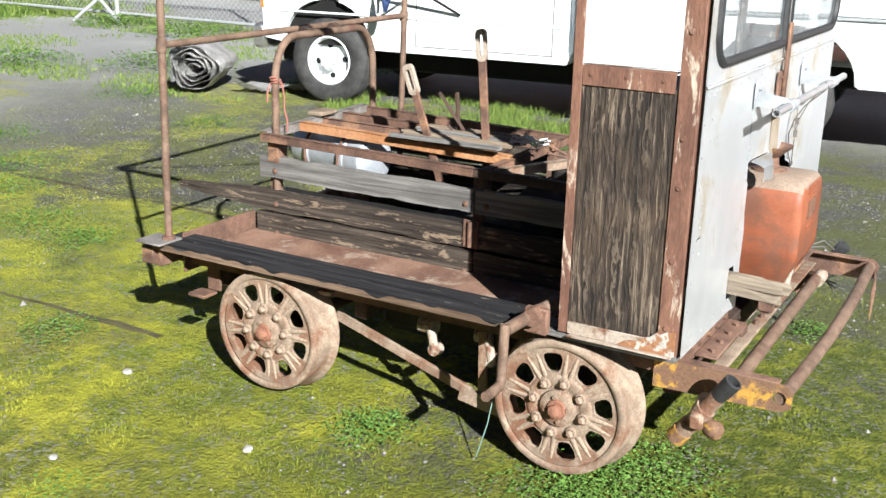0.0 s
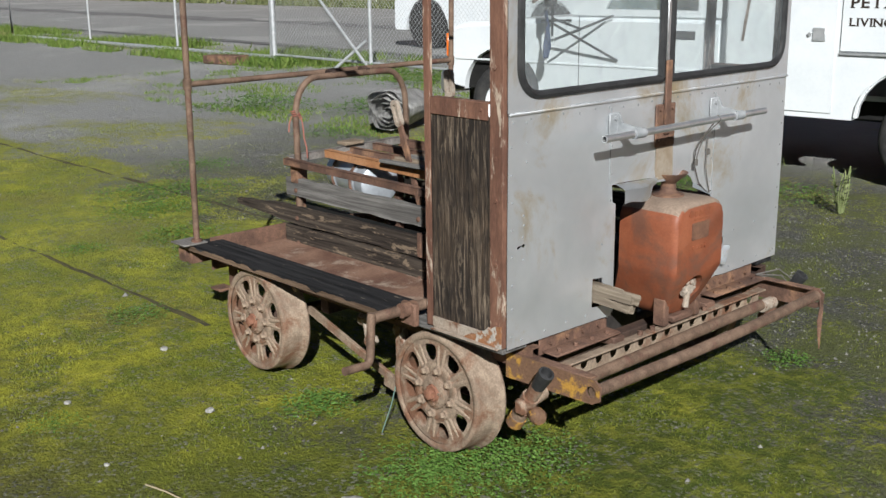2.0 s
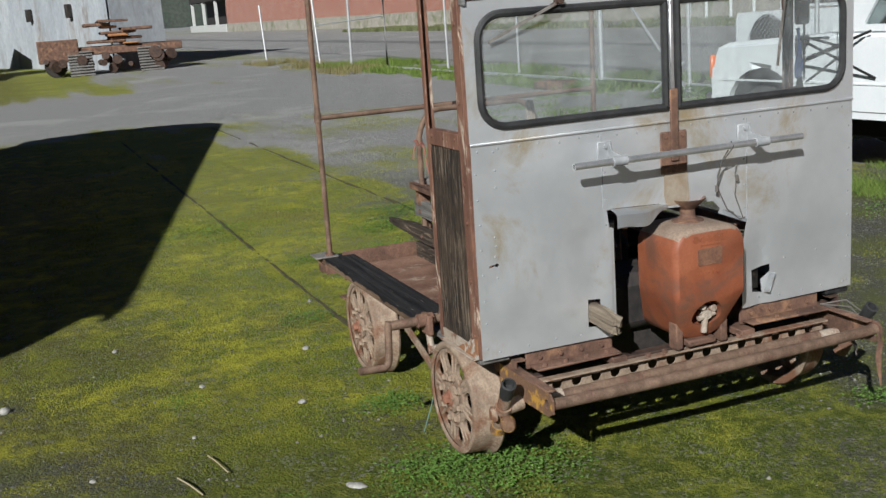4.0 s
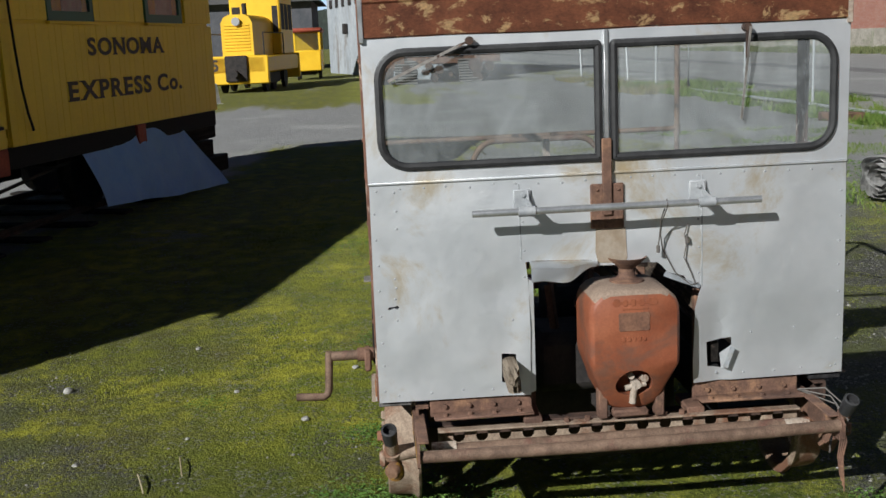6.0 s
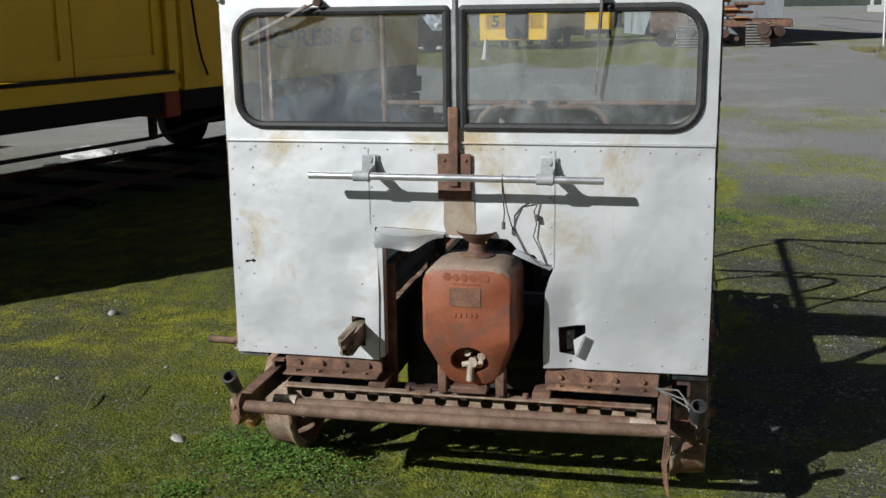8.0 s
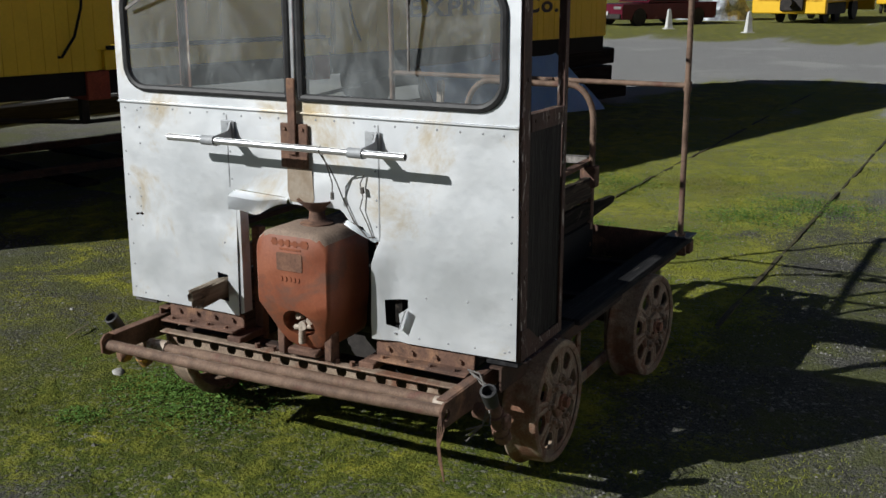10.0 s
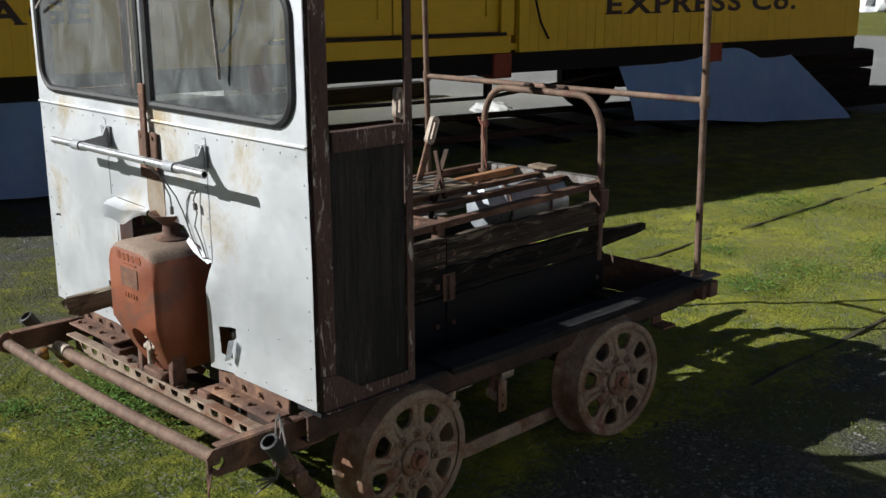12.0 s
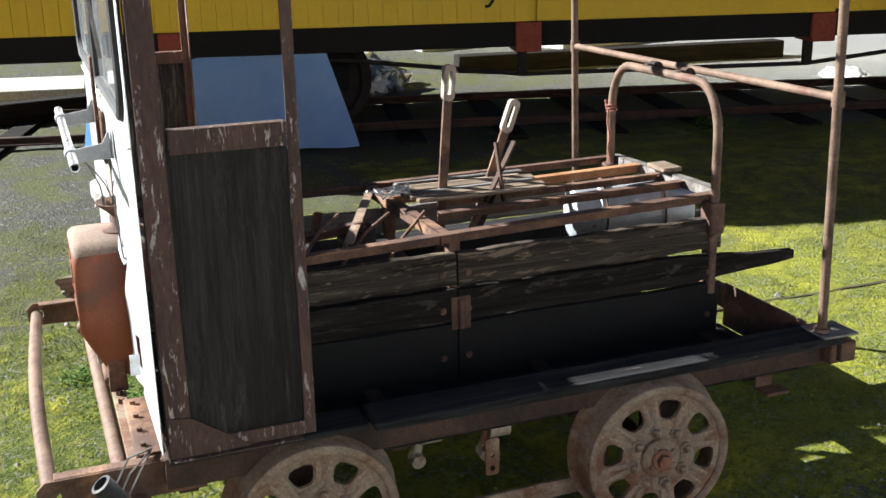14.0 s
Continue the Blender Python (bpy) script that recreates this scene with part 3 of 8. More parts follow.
def leaf_material(name, a, b, turf=False):
    m, n, l, p = nodes_of(name)
    geo = n.new("ShaderNodeNewGeometry")
    col = mixed(n, l, geo.outputs["Random Per Island"], a, b)
    if turf:                                             # follows the colours of the moss it grows in
        v = vec_of(n, l)
        base = mixed(n, l, ramp(n, l, noise_node(n, l, v, 0.8, 5.0, 0.6, 0.3), 0.36, 0.62), (0.164, 0.178, 0.020), (0.310, 0.305, 0.035))
        base = mixed(n, l, ramp(n, l, noise_node(n, l, v, 4.5, 6.0, 0.65), 0.44, 0.62), base, (0.100, 0.138, 0.018))
        base = mixed(n, l, times(n, l, ramp(n, l, noise_node(n, l, v, 1.3, 7.0, 0.72), 0.50, 0.66), 0.75), base, (0.140, 0.118, 0.046))
        at = n.new("ShaderNodeSeparateXYZ")
        l.new(v, at.inputs[0])
        base = mixed(n, l, times(n, l, ramp(n, l, at.outputs["X"], -2.2, -0.7), 0.55), base, (0.060, 0.092, 0.016))
        col = mixed(n, l, 0.35, base, col)
    l.new(col, p.inputs["Base Color"])
    p.inputs["Roughness"].default_value = 0.7
    p.inputs["Specular IOR Level"].default_value = 0.1
    return m


GRASS = leaf_material("grass_blades", (0.08, 0.13, 0.014), (0.24, 0.235, 0.05), True)
WEED = leaf_material("weed_leaves", (0.060, 0.130, 0.022), (0.14, 0.24, 0.055))
STRAW = leaf_material("dry_stalks", (0.30, 0.24, 0.14), (0.42, 0.36, 0.24))
PEBBLE = leaf_material("pebbles", (0.05, 0.047, 0.042), (0.27, 0.26, 0.24))


def scatter_blades(name, label, count, lo, hi, tall, wide, mat, keep, seed):
    rng = np.random.default_rng(seed)
    verts, faces = [], []
    tries = 0
    while len(faces) < count and tries < count * 6:
        tries += 1
        x, y = rng.uniform(lo[0], hi[0]), rng.uniform(lo[1], hi[1])
        if rng.random() > keep(x, y):
            continue
        t, hgt, w = rng.uniform(0, 2 * math.pi), rng.uniform(*tall), rng.uniform(*wide)
        lean = rng.normal(0, 0.5, 2) * hgt
        z = 0.006 * fbm(x, y, 1.3, 1.0) - 0.004
        k = len(verts)
        dx, dy = w * math.cos(t), w * math.sin(t)
        verts += [(x - dx, y - dy, z), (x + dx, y + dy, z), (x + lean[0], y + lean[1], z + hgt)]
        faces.append((k, k + 1, k + 2))
    me = bpy.data.meshes.new(name)
    me.from_pydata(verts, [], faces)
    me.materials.append(mat)
    return tagged(new(name, me), label, "grass", kind="stuff")


scatter_blades("moss_grass", "short yellow-green moss and grass over the yard", 170000, (-7.5, -0.6), (1.6, 7.4), (0.005, 0.017), (0.0012, 0.003), GRASS,
               lambda x, y: (1 - gravel_at(x, y)) ** 1.5 * (0.25 + 0.75 * step(-0.2, 0.25, fbm(x, y, 1.6, 5.0))), 11)
scatter_blades("meadow_grass", "thin green grass in the yard", 50000, (-26, -2), (-6, 14), (0.008, 0.024), (0.002, 0.005), GRASS,
               lambda x, y: (1 - gravel_at(x, y)) * step(-0.1, 0.4, fbm(x, y, 0.7, 7.0)), 12)


TURF = leaf_material("fresh_grass", (0.070, 0.125, 0.022), (0.17, 0.22, 0.055))
VERGE = leaf_material("verge_grass", (0.085, 0.105, 0.045), (0.17, 0.18, 0.085))
scatter_blades("fresh_grass", "bright fresh grass along the truck and in tufts", 6500, (-5.6, 7.2), (-3.1, 8.4), (0.03, 0.10), (0.002, 0.0045), TURF,
               lambda x, y: step(-0.15, 0.25, fbm(x, y, 1.1, 41.0)), 21)
scatter_blades("fresh_grass", "bright fresh grass in tufts before the fence", 16000, (-15.0, 7.0), (-6.2, 12.6), (0.02, 0.06), (0.004, 0.010), TURF,
               lambda x, y: step(0.02, 0.35, fbm(x, y, 0.75, 43.0)) if y < 10.6 else step(-0.3, 0.2, fbm(x, y, 0.75, 44.0)), 22)
scatter_blades("fence_grass", "green grass growing along the gate and fence", 14000, (-32.0, 10.6), (-13.0, 13.4), (0.05, 0.20), (0.008, 0.018), TURF,
               lambda x, y: step(-0.25, 0.2, fbm(x, y, 0.5, 45.0)), 23)
scatter_blades("verge_grass", "green grass verge along the brick warehouse", 16000, (-90.0, 29.5), (-20.0, 34.5), (0.12, 0.32), (0.03, 0.07), VERGE,
               lambda x, y: step(-0.4, 0.1, fbm(x, y, 0.2, 46.0)), 24)


def scatter_pebbles(count, seed):
    rng = np.random.default_rng(seed)
    verts, faces = [], []
    base = [(1, 0, 0), (0, 1, 0), (-1, 0, 0), (0, -1, 0), (0, 0, 1)]
    while len(faces) < count * 4:
        x, y = rng.uniform(-7, 2.4), rng.uniform(-0.6, 7)
        if rng.random() > 0.05 + 0.95 * gravel_at(x, y):
            continue
        s = 0.003 + 0.007 * rng.random() ** 3
        if rng.random() < 0.004:
            s *= 2.6
        t = rng.uniform(0, 6.28)
        z = 0.006 * fbm(x, y, 1.3, 1.0) - 0.002
        k = len(verts)
        for bx, by, bz in base:
            j = rng.uniform(0.7, 1.2)
            verts.append((x + s * j * (bx * math.cos(t) - by * math.sin(t)), y + s * j * (bx * math.sin(t) + by * math.cos(t)), z + s * bz * 0.8 * j))
        faces += [(k, k + 1, k + 4), (k + 1, k + 2, k + 4), (k + 2, k + 3, k + 4), (k + 3, k, k + 4)]
    me = bpy.data.meshes.new("pebbles")
    me.from_pydata(verts, [], faces)
    me.materials.append(PEBBLE)
    tagged(new("pebbles", me), "loose grey pebbles strewn over the yard", "pebbles", kind="stuff")


scatter_pebbles(34000, 5)


def sunk_rail(x0, x1, y):
    """Rail sunk in the yard, its head almost level with the moss and hidden here and there."""
    bm = B()
    n = int((x1 - x0) / 0.12)
    rows = []
    for i in range(n + 1):
        x = x0 + (x1 - x0) * i / n
        z = 0.006 + 0.012 * fbm(x, y, 1.3, 1.0) + 0.012 * fbm(x, y, 2.1, 21.0)
        w = 0.013 + 0.006 * fbm(x, y, 3.0, 5.0)
        rows.append([bm.verts.new((x, y - w, z - 0.03)), bm.verts.new((x, y - w * 0.8, z)), bm.verts.new((x, y + w * 0.8, z)), bm.verts.new((x, y + w, z - 0.03))])
    for a, b in zip(rows, rows[1:]):
        for k in range(3):
            bm.faces.new((a[k], a[k + 1], b[k + 1], b[k]))
    return bm


sunk = thing("sunken_track", pose(0, 0, 0), "old rusty rails sunk level with the mossy yard", "track", kind="structure")
SUNK = surf("sunken_rust", (0.035, 0.03, 0.018), (0.08, 0.07, 0.03), 9, 0.9, 0.0, 0.4, 90)
part("rail", sunk_rail(-14.5, -2.9, 2.75), SUNK, sunk)
part("rail", sunk_rail(-15.5, -2.9, 4.25), SUNK, sunk)
scatter_blades("dry_grass", "dry brownish grass along the yard fence", 2600, (-39, 9.8), (-26, 11.4), (0.08, 0.26), (0.006, 0.016), leaf_material("dull_dry_grass", (0.11, 0.12, 0.04), (0.26, 0.21, 0.11)),
               lambda x, y: step(-0.1, 0.3, fbm(x, y, 0.45, 17.0)), 13)


# ---- the rail cart ----
cart = thing("railway_speeder", pose(-1.68, 3.35, 0), "rusty derelict railway speeder with grey sheet-metal front, parked on moss", "rail cart")


def wheel_mesh():
    """Pressed steel wheel: dished disc with eight windows, tread and flange. Outer face towards -y."""
    bm = B()
    holes = []
    for k in range(8):
        a0 = radians(45 * k)
        loop = []
        for r, w in ((0.111, 5.0), (0.1145, 8.6), (0.125, 11.2), (0.145, 12.6), (0.158, 12.0), (0.1665, 9.4), (0.1695, 4.6)):
            loop.append((r, -w))
        loop = loop + [(r, -w) for r, w in reversed(loop)]
        holes.append([(r * math.cos(a0 + radians(w)), r * math.sin(a0 + radians(w))) for r, w in loop])
    sheet(bm, circle(0, 0, 0.187, 64), holes, 0.006, 0.012, "xz")
    lathe(bm, [(0.006, 0.106), (0.0015, 0.102), (0.0, 0.094), (0.003, 0.070), (0.006, 0.064)], 48, "y")
    lathe(bm, [(0.002, 0.186), (-0.003, 0.192), (-0.004, 0.203), (0.000, 0.210), (0.008, 0.2125), (0.075, 0.217), (0.088, 0.221), (0.096, 0.230), (0.104, 0.2335), (0.112, 0.230),
               (0.114, 0.222), (0.112, 0.20), (0.10, 0.196), (0.03, 0.190), (0.016, 0.186)], 64, "y")
    return mesh_of(bm, "wheel", RUST_PALE, True)


def rib_mesh():
    bm = B()
    rod(bm, (0.090, 0.009, 0), (0.172, 0.011, 0), 0.0098, 10, 0.0068)
    return mesh_of(bm, "rib", RUST_PALE, True)


def hub_mesh():
    bm = B()
    lathe(bm, [(0.004, 0.058), (-0.006, 0.057), (-0.009, 0.053), (-0.010, 0.032), (-0.017, 0.028), (-0.020, 0.0001)], 20, "y")
    lathe(bm, [(-0.018, 0.020), (-0.034, 0.020), (-0.036, 0.016), (-0.036, 0.0001)], 6, "y")
    for k in range(4):
        a = radians(45 + 90 * k)
        lathe_at(bm, 0.038 * math.cos(a), 0.038 * math.sin(a), [(-0.009, 0.006), (-0.018, 0.006), (-0.018, 0.0001)], 6)
    for f in bm.faces:
        c = f.calc_center_median()
        f.material_index = 1 if math.hypot(c.x, c.z) < 0.030 else 0
    return mesh_of(bm, "hub", [RUST_PALE, RUST_HUB], True)


def lathe_at(bm, x, z, prof, seg):
    n0 = len(bm.verts)
    lathe(bm, prof, seg, "y")
    bm.verts.ensure_lookup_table()
    for v in bm.verts[n0:]:
        v.co.x += x
        v.co.z += z


def bolt_mesh():
    bm = B()
    lathe(bm, [(0.004, 0.0185), (-0.003, 0.0175), (-0.006, 0.013)], 16, "y")
    lathe(bm, [(-0.006, 0.0125), (-0.014, 0.0115), (-0.018, 0.007), (-0.018, 0.0001)], 6, "y")
    return mesh_of(bm, "bolt", RUST_PALE, True)


W_ME, H_ME, BOLT_ME, RIB_ME = wheel_mesh(), hub_mesh(), bolt_mesh(), rib_mesh()
for sx, x in ((1, 0.55), (-1, -0.547)):
    for sy in (-1, 1):
        wx, wy, skew = (x, sy * 0.768, 0.0) if sy < 0 else ((x, 0.795, 0.0) if x > 0 else (-0.405, 0.83, -5.0))       # the rear axle has shifted
        m = pose(wx, wy, 0.2335, 0, 0, 0 if sy < 0 else 180 + skew) @ pose(0, 0, 0, 0, random.uniform(0, 40), 0)
        w = shared("wheel", W_ME, cart, m)
        shared("hub", H_ME, w, Matrix())
        for k in range(8):
            a = radians(22.5 + 45 * k)
            shared("bolt", BOLT_ME, w, pose(0.082 * math.cos(a), 0.0, 0.082 * math.sin(a)))
            for da in (-5.6, 5.6):                               # ribs beside each window
                shared("rib", RIB_ME, w, pose(0, 0, 0, 0, 45 * k + 22.5 + da, 0))
    bm = B()
    rod(bm, (x, -0.75, 0.2335), (x if x > 0 else -0.41, 0.78, 0.2335), 0.022, 14)
    part("axle", bm, RUST_DARK, cart)
    for sy in (-1, 1):
        bm = B()
        box(bm, x - 0.06, x + 0.06, sy * 0.60 - 0.03, sy * 0.60 + 0.03, 0.18, 0.39, 0.012)
        rod(bm, (x - 0.05, sy * 0.60 - 0.045, 0.31), (x - 0.05, sy * 0.60 + 0.045, 0.31), 0.013, 10)
        part("axle_box", bm, RUST_DARK, cart)

# frame
for sy in (-1, 1):
    bm = B()
    ry = 0.665 if sy < 0 else 0.735
    prof = [(0.002, 0.375), (0.002, 0.455), (-0.040, 0.455), (-0.040, 0.449), (-0.006, 0.449), (-0.006, 0.381), (-0.040, 0.381), (-0.040, 0.375)]
    ends = [[bm.verts.new((x, sy * (ry + u), z)) for u, z in prof] for x in (-1.03, 0.90)]
    for k in range(8):
        bm.faces.new((ends[0][k], ends[0][(k + 1) % 8], ends[1][(k + 1) % 8], ends[1][k]))
    bm.faces.new(ends[0])
    bm.faces.new(ends[1])
    bmesh.ops.recalc_face_normals(bm, faces=bm.faces)
    # +y rail in darker rust, which paints in its shade
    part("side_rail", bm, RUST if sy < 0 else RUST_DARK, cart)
    bm = B()                                                 # rear corner hanger
    box(bm, -0.90, -0.84, sy * 0.66 - 0.006, sy * 0.66 + 0.006, 0.29, 0.40, 0.003)
    box(bm, -0.92, -0.84, sy * 0.70 - 0.05, sy * 0.70 + 0.02, 0.285, 0.297, 0.003)
    part("hanger", bm, RUST, cart)
    bm = B()
    half = 0.084 if sy < 0 else 0.060
    mid_y = sy * (0.804 - half)
    box(bm, -1.035, 0.40, mid_y - half, mid_y + half, 0.460, 0.482, 0.005, wob=0.003)
    part("deck_board", bm, WOOD_TAR, cart, "black tarred wooden deck board with chipped edges")
    bm = B()                                                 # splintered wood along the outer arris, bare at -y, darker at +y
    xs = np.linspace(-1.03, 0.395, 90)
    cut_z = [0.4835 - 0.012 * max(0.0, 0.4 + math.sin(9 * x + sy) * math.sin(23 * x) + 0.5 * math.sin(61 * x)) for x in xs]
    strip = [[bm.verts.new((x, sy * 0.8055, 0.458)), bm.verts.new((x, sy * 0.8055, min(0.479, z))), bm.verts.new((x, sy * 0.801, min(0.479, z)))] for x, z in zip(xs, cut_z)]
    for a, b in zip(strip, strip[1:]):
        for k in (0, 1):
            bm.faces.new((a[k], a[k + 1], b[k + 1], b[k]))
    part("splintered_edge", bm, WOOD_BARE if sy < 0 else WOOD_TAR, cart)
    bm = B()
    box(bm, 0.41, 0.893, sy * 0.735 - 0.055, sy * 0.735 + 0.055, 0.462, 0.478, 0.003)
    # darker board at +y
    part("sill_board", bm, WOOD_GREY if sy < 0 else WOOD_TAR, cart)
    bm = B()
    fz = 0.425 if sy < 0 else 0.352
    # +y floor is plain black: the shade of the well as colour
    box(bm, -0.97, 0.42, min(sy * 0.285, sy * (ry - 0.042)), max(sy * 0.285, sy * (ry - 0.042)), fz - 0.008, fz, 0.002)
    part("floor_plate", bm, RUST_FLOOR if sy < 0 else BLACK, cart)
    bm = B()                                                 # upright plate that closes the foot well behind
    box(bm, -0.982, -0.974, min(sy * 0.30, sy * 0.70), max(sy * 0.30, sy * 0.70), 0.35, 0.498, 0.002)
    part("end_plate", bm, RUST, cart)
    bm = B()
    box(bm, -1.075, -0.955, sy * 0.77 - 0.07, sy * 0.77 + 0.045, 0.4825, 0.490, 0.002)
    part("corner_plate", bm, DULL_STEEL, cart, "bare steel plate at the deck corner")
    bm = B()
    for x0, x1 in ((-1.085, -1.03),):
        box(bm, x0, x1, sy * 0.75 - 0.05, sy * 0.75 + 0.05, 0.395, 0.458, 0.004)
        rod(bm, (x0 - 0.004, sy * 0.75, 0.43), (x0 + 0.02, sy * 0.75, 0.43), 0.012, 10)
    part("end_bracket", bm, RUST, cart)
bm = B()
box(bm, -1.045, -1.01, -0.78, 0.78, 0.385, 0.458, 0.004)
part("end_beam", bm, RUST, cart)
for x in (-0.85, -0.25, 0.28, 0.84):
    bm = B()
    box(bm, x - 0.025, x + 0.025, -0.63, 0.63, 0.30, 0.372, 0.004)
    part("cross_member", bm, RUST_DARK, cart)

# engine-box planks; the middle one runs on behind as a lifting handle
def plank(x0, x1, y, z0, z1, mat, taper=0.0, th=0.026, seed=0):
    rnd = random.Random(seed)
    bm = B()
    n = 14
    top, bot = [], []
    for i in range(n + 1):
        x = x0 + (x1 - x0) * i / n
        k = max(0.0, 1 - (x - x0) / 0.42) * taper
        top.append((x, z1 - k * (z1 - z0) * 0.35 + rnd.uniform(-0.0035, 0.003)))
        bot.append((x, z0 + k * (z1 - z0) * 0.35 + rnd.uniform(-0.003, 0.0035)))
    sheet(bm, bot + top[::-1], [], y - th / 2, th, "xz")
    return bm


# +y planks take darker woods and black, with shade put into the colour
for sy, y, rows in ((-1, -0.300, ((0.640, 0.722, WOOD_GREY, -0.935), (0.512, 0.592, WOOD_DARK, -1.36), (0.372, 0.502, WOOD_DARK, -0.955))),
                    (1, 0.355, ((0.648, 0.748, WOOD_DARK, -0.90), (0.540, 0.634, WOOD_SHADE, -1.19), (0.350, 0.532, BLACK, -0.90)))):
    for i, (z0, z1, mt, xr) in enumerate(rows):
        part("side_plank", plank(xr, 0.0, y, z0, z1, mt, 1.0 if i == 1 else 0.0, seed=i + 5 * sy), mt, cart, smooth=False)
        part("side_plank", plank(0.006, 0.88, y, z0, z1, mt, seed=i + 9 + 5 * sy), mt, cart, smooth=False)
        for bx in (-0.86, -0.03, 0.05):
            bm = B()
            lathe(bm, [(0.0, 0.011), (-0.005, 0.010), (-0.008, 0.005), (-0.008, 0.0001)], 10, "y")
            o = part("bolt", bm, RUST, cart)
            o.matrix_basis = pose(bx, y + sy * 0.0135, (z0 + z1) / 2 - 0.012, 0, 0, 0 if sy < 0 else 180)
    bm = B()                                                     # strap and uprights
    box(bm, -0.035, 0.025, y + sy * 0.014, y + sy * 0.020, 0.515, 0.615, 0.002)
    rod(bm, (-0.005, y + sy * 0.022, 0.52), (-0.005, y + sy * 0.022, 0.61), 0.011, 10)
    part("strap_hinge", bm, RUST, cart)
    for bx in (-0.89, 0.0, 0.80):
        bm = B()
        box(bm, bx - 0.018, bx + 0.018, y - sy * 0.014, y - sy * 0.05, 0.36, 0.785, 0.003)
        part("upright", bm, RUST, cart)

# added black sheet that paints shade into the gaps between the planks
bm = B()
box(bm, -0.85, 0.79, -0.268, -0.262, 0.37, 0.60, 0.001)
part("gap_shade_plate", bm, BLACK, cart)
# seat frame of angle iron and slats over the engine
def angle_bar(p0, p1, w=0.032, t=0.005, mat=RUST, name="seat_rail"):
    p0, p1 = Vector(p0), Vector(p1)
    d = p1 - p0
    ang = math.degrees(math.atan2(d.y, d.x))
    tilt = -math.degrees(math.asin(d.z / d.length))
    m = pose(*p0, 0, tilt, 0)
    m = Matrix.Translation(p0) @ Euler((0, radians(tilt), radians(ang))).to_matrix().to_4x4()
    bm = B()
    box(bm, 0, d.length, -w / 2, w / 2, -t, 0, 0.0015, m)
    box(bm, 0, d.length, -w / 2, -w / 2 + t, -w, 0, 0.0015, m)
    part(name, bm, mat, cart)


angle_bar((-0.905, -0.330, 0.815), (0.013, -0.338, 0.805), 0.030)
# from here on darker rust paints the rail's shade below the cab
angle_bar((0.015, -0.338, 0.805), (0.88, -0.342, 0.800), 0.030, mat=RUST_DARK)
angle_bar((-0.895, 0.345, 0.828), (0.88, 0.375, 0.790), 0.036)
angle_bar((-0.905, -0.318, 0.822), (-0.895, 0.335, 0.838), 0.034, mat=DULL_STEEL)
angle_bar((-0.885, -0.11, 0.829), (0.04, -0.115, 0.812), 0.036, mat=RUST_ORANGE)
angle_bar((-0.88, 0.03, 0.824), (-0.10, 0.03, 0.818), 0.028)
angle_bar((-0.88, 0.17, 0.828), (-0.02, 0.17, 0.818), 0.032)
angle_bar((0.04, -0.325, 0.800), (0.03, 0.36, 0.806), 0.034)
angle_bar((0.05, -0.30, 0.796), (0.30, 0.28, 0.79), 0.03, mat=RUST_PALE)
for p0, p1 in (((0.30, -0.10, 0.79), (0.34, -0.12, 0.55)), ((0.46, 0.02, 0.80), (0.44, 0.04, 0.52)), ((0.60, -0.15, 0.78), (0.62, -0.12, 0.50)), ((0.20, 0.10, 0.80), (0.55, -0.05, 0.70))):
    angle_bar(p0, p1, 0.026, name="engine_stay")
bm = B()
box(bm, -0.93, -0.86, -0.02, 0.09, 0.836, 0.852, 0.003)
part("seat_block", bm, WOOD_PALE, cart)
for k in range(6):
    bm = B()
    y = -0.17 + 0.046 * k
    box(bm, -0.43 + random.uniform(-0.02, 0.02), 0.02 + random.uniform(-0.02, 0.02), y, y + 0.034, 0.830, 0.842, 0.003, wob=0.004)
    part("slat", bm, WOOD_PALE if k % 3 else WOOD_GREY, cart, smooth=False)
# levers with flat hand grips
for name, base, top in (("brake_lever", (-0.092, -0.03, 0.62), (-0.143, -0.036, 1.232)), ("clutch_lever", (-0.245, -0.112, 0.66), (-0.404, -0.109, 1.092))):
    b, t = Vector(base), Vector(top)
    bm = B()
    d = (t - b)
    m = Matrix.Translation(b) @ d.to_track_quat("Z", "Y").to_matrix().to_4x4()
    box(bm, -0.006, 0.006, -0.015, 0.015, 0, d.length - 0.10, 0.002, m)
    lv = part(name, bm, RUST, cart)
    bm = B()
    sheet(bm, rounded(-0.020, 0.020, d.length - 0.115, d.length, 0.018), [rounded(-0.008, 0.008, d.length - 0.095, d.length - 0.02, 0.006)], -0.010, 0.020, "xz")
    bmesh.ops.transform(bm, matrix=m @ pose(0, 0, 0, 0, 0, 90), verts=bm.verts)
    part("grip", bm, PLATE, lv, "worn pale hand grip")
for p0, p1 in (((-0.34, 0.02, 0.98), (-0.22, 0.06, 0.80)), ((-0.27, 0.03, 0.985), (-0.28, 0.07, 0.80)), ((-0.30, 0.02, 0.86), (-0.16, 0.10, 0.70))):
    bm = B()
    sweep(bm, [p0, p1], 0.0, 4, flat=(0.018, 0.008))
    part("link_arm", bm, RUST_DARK, cart)
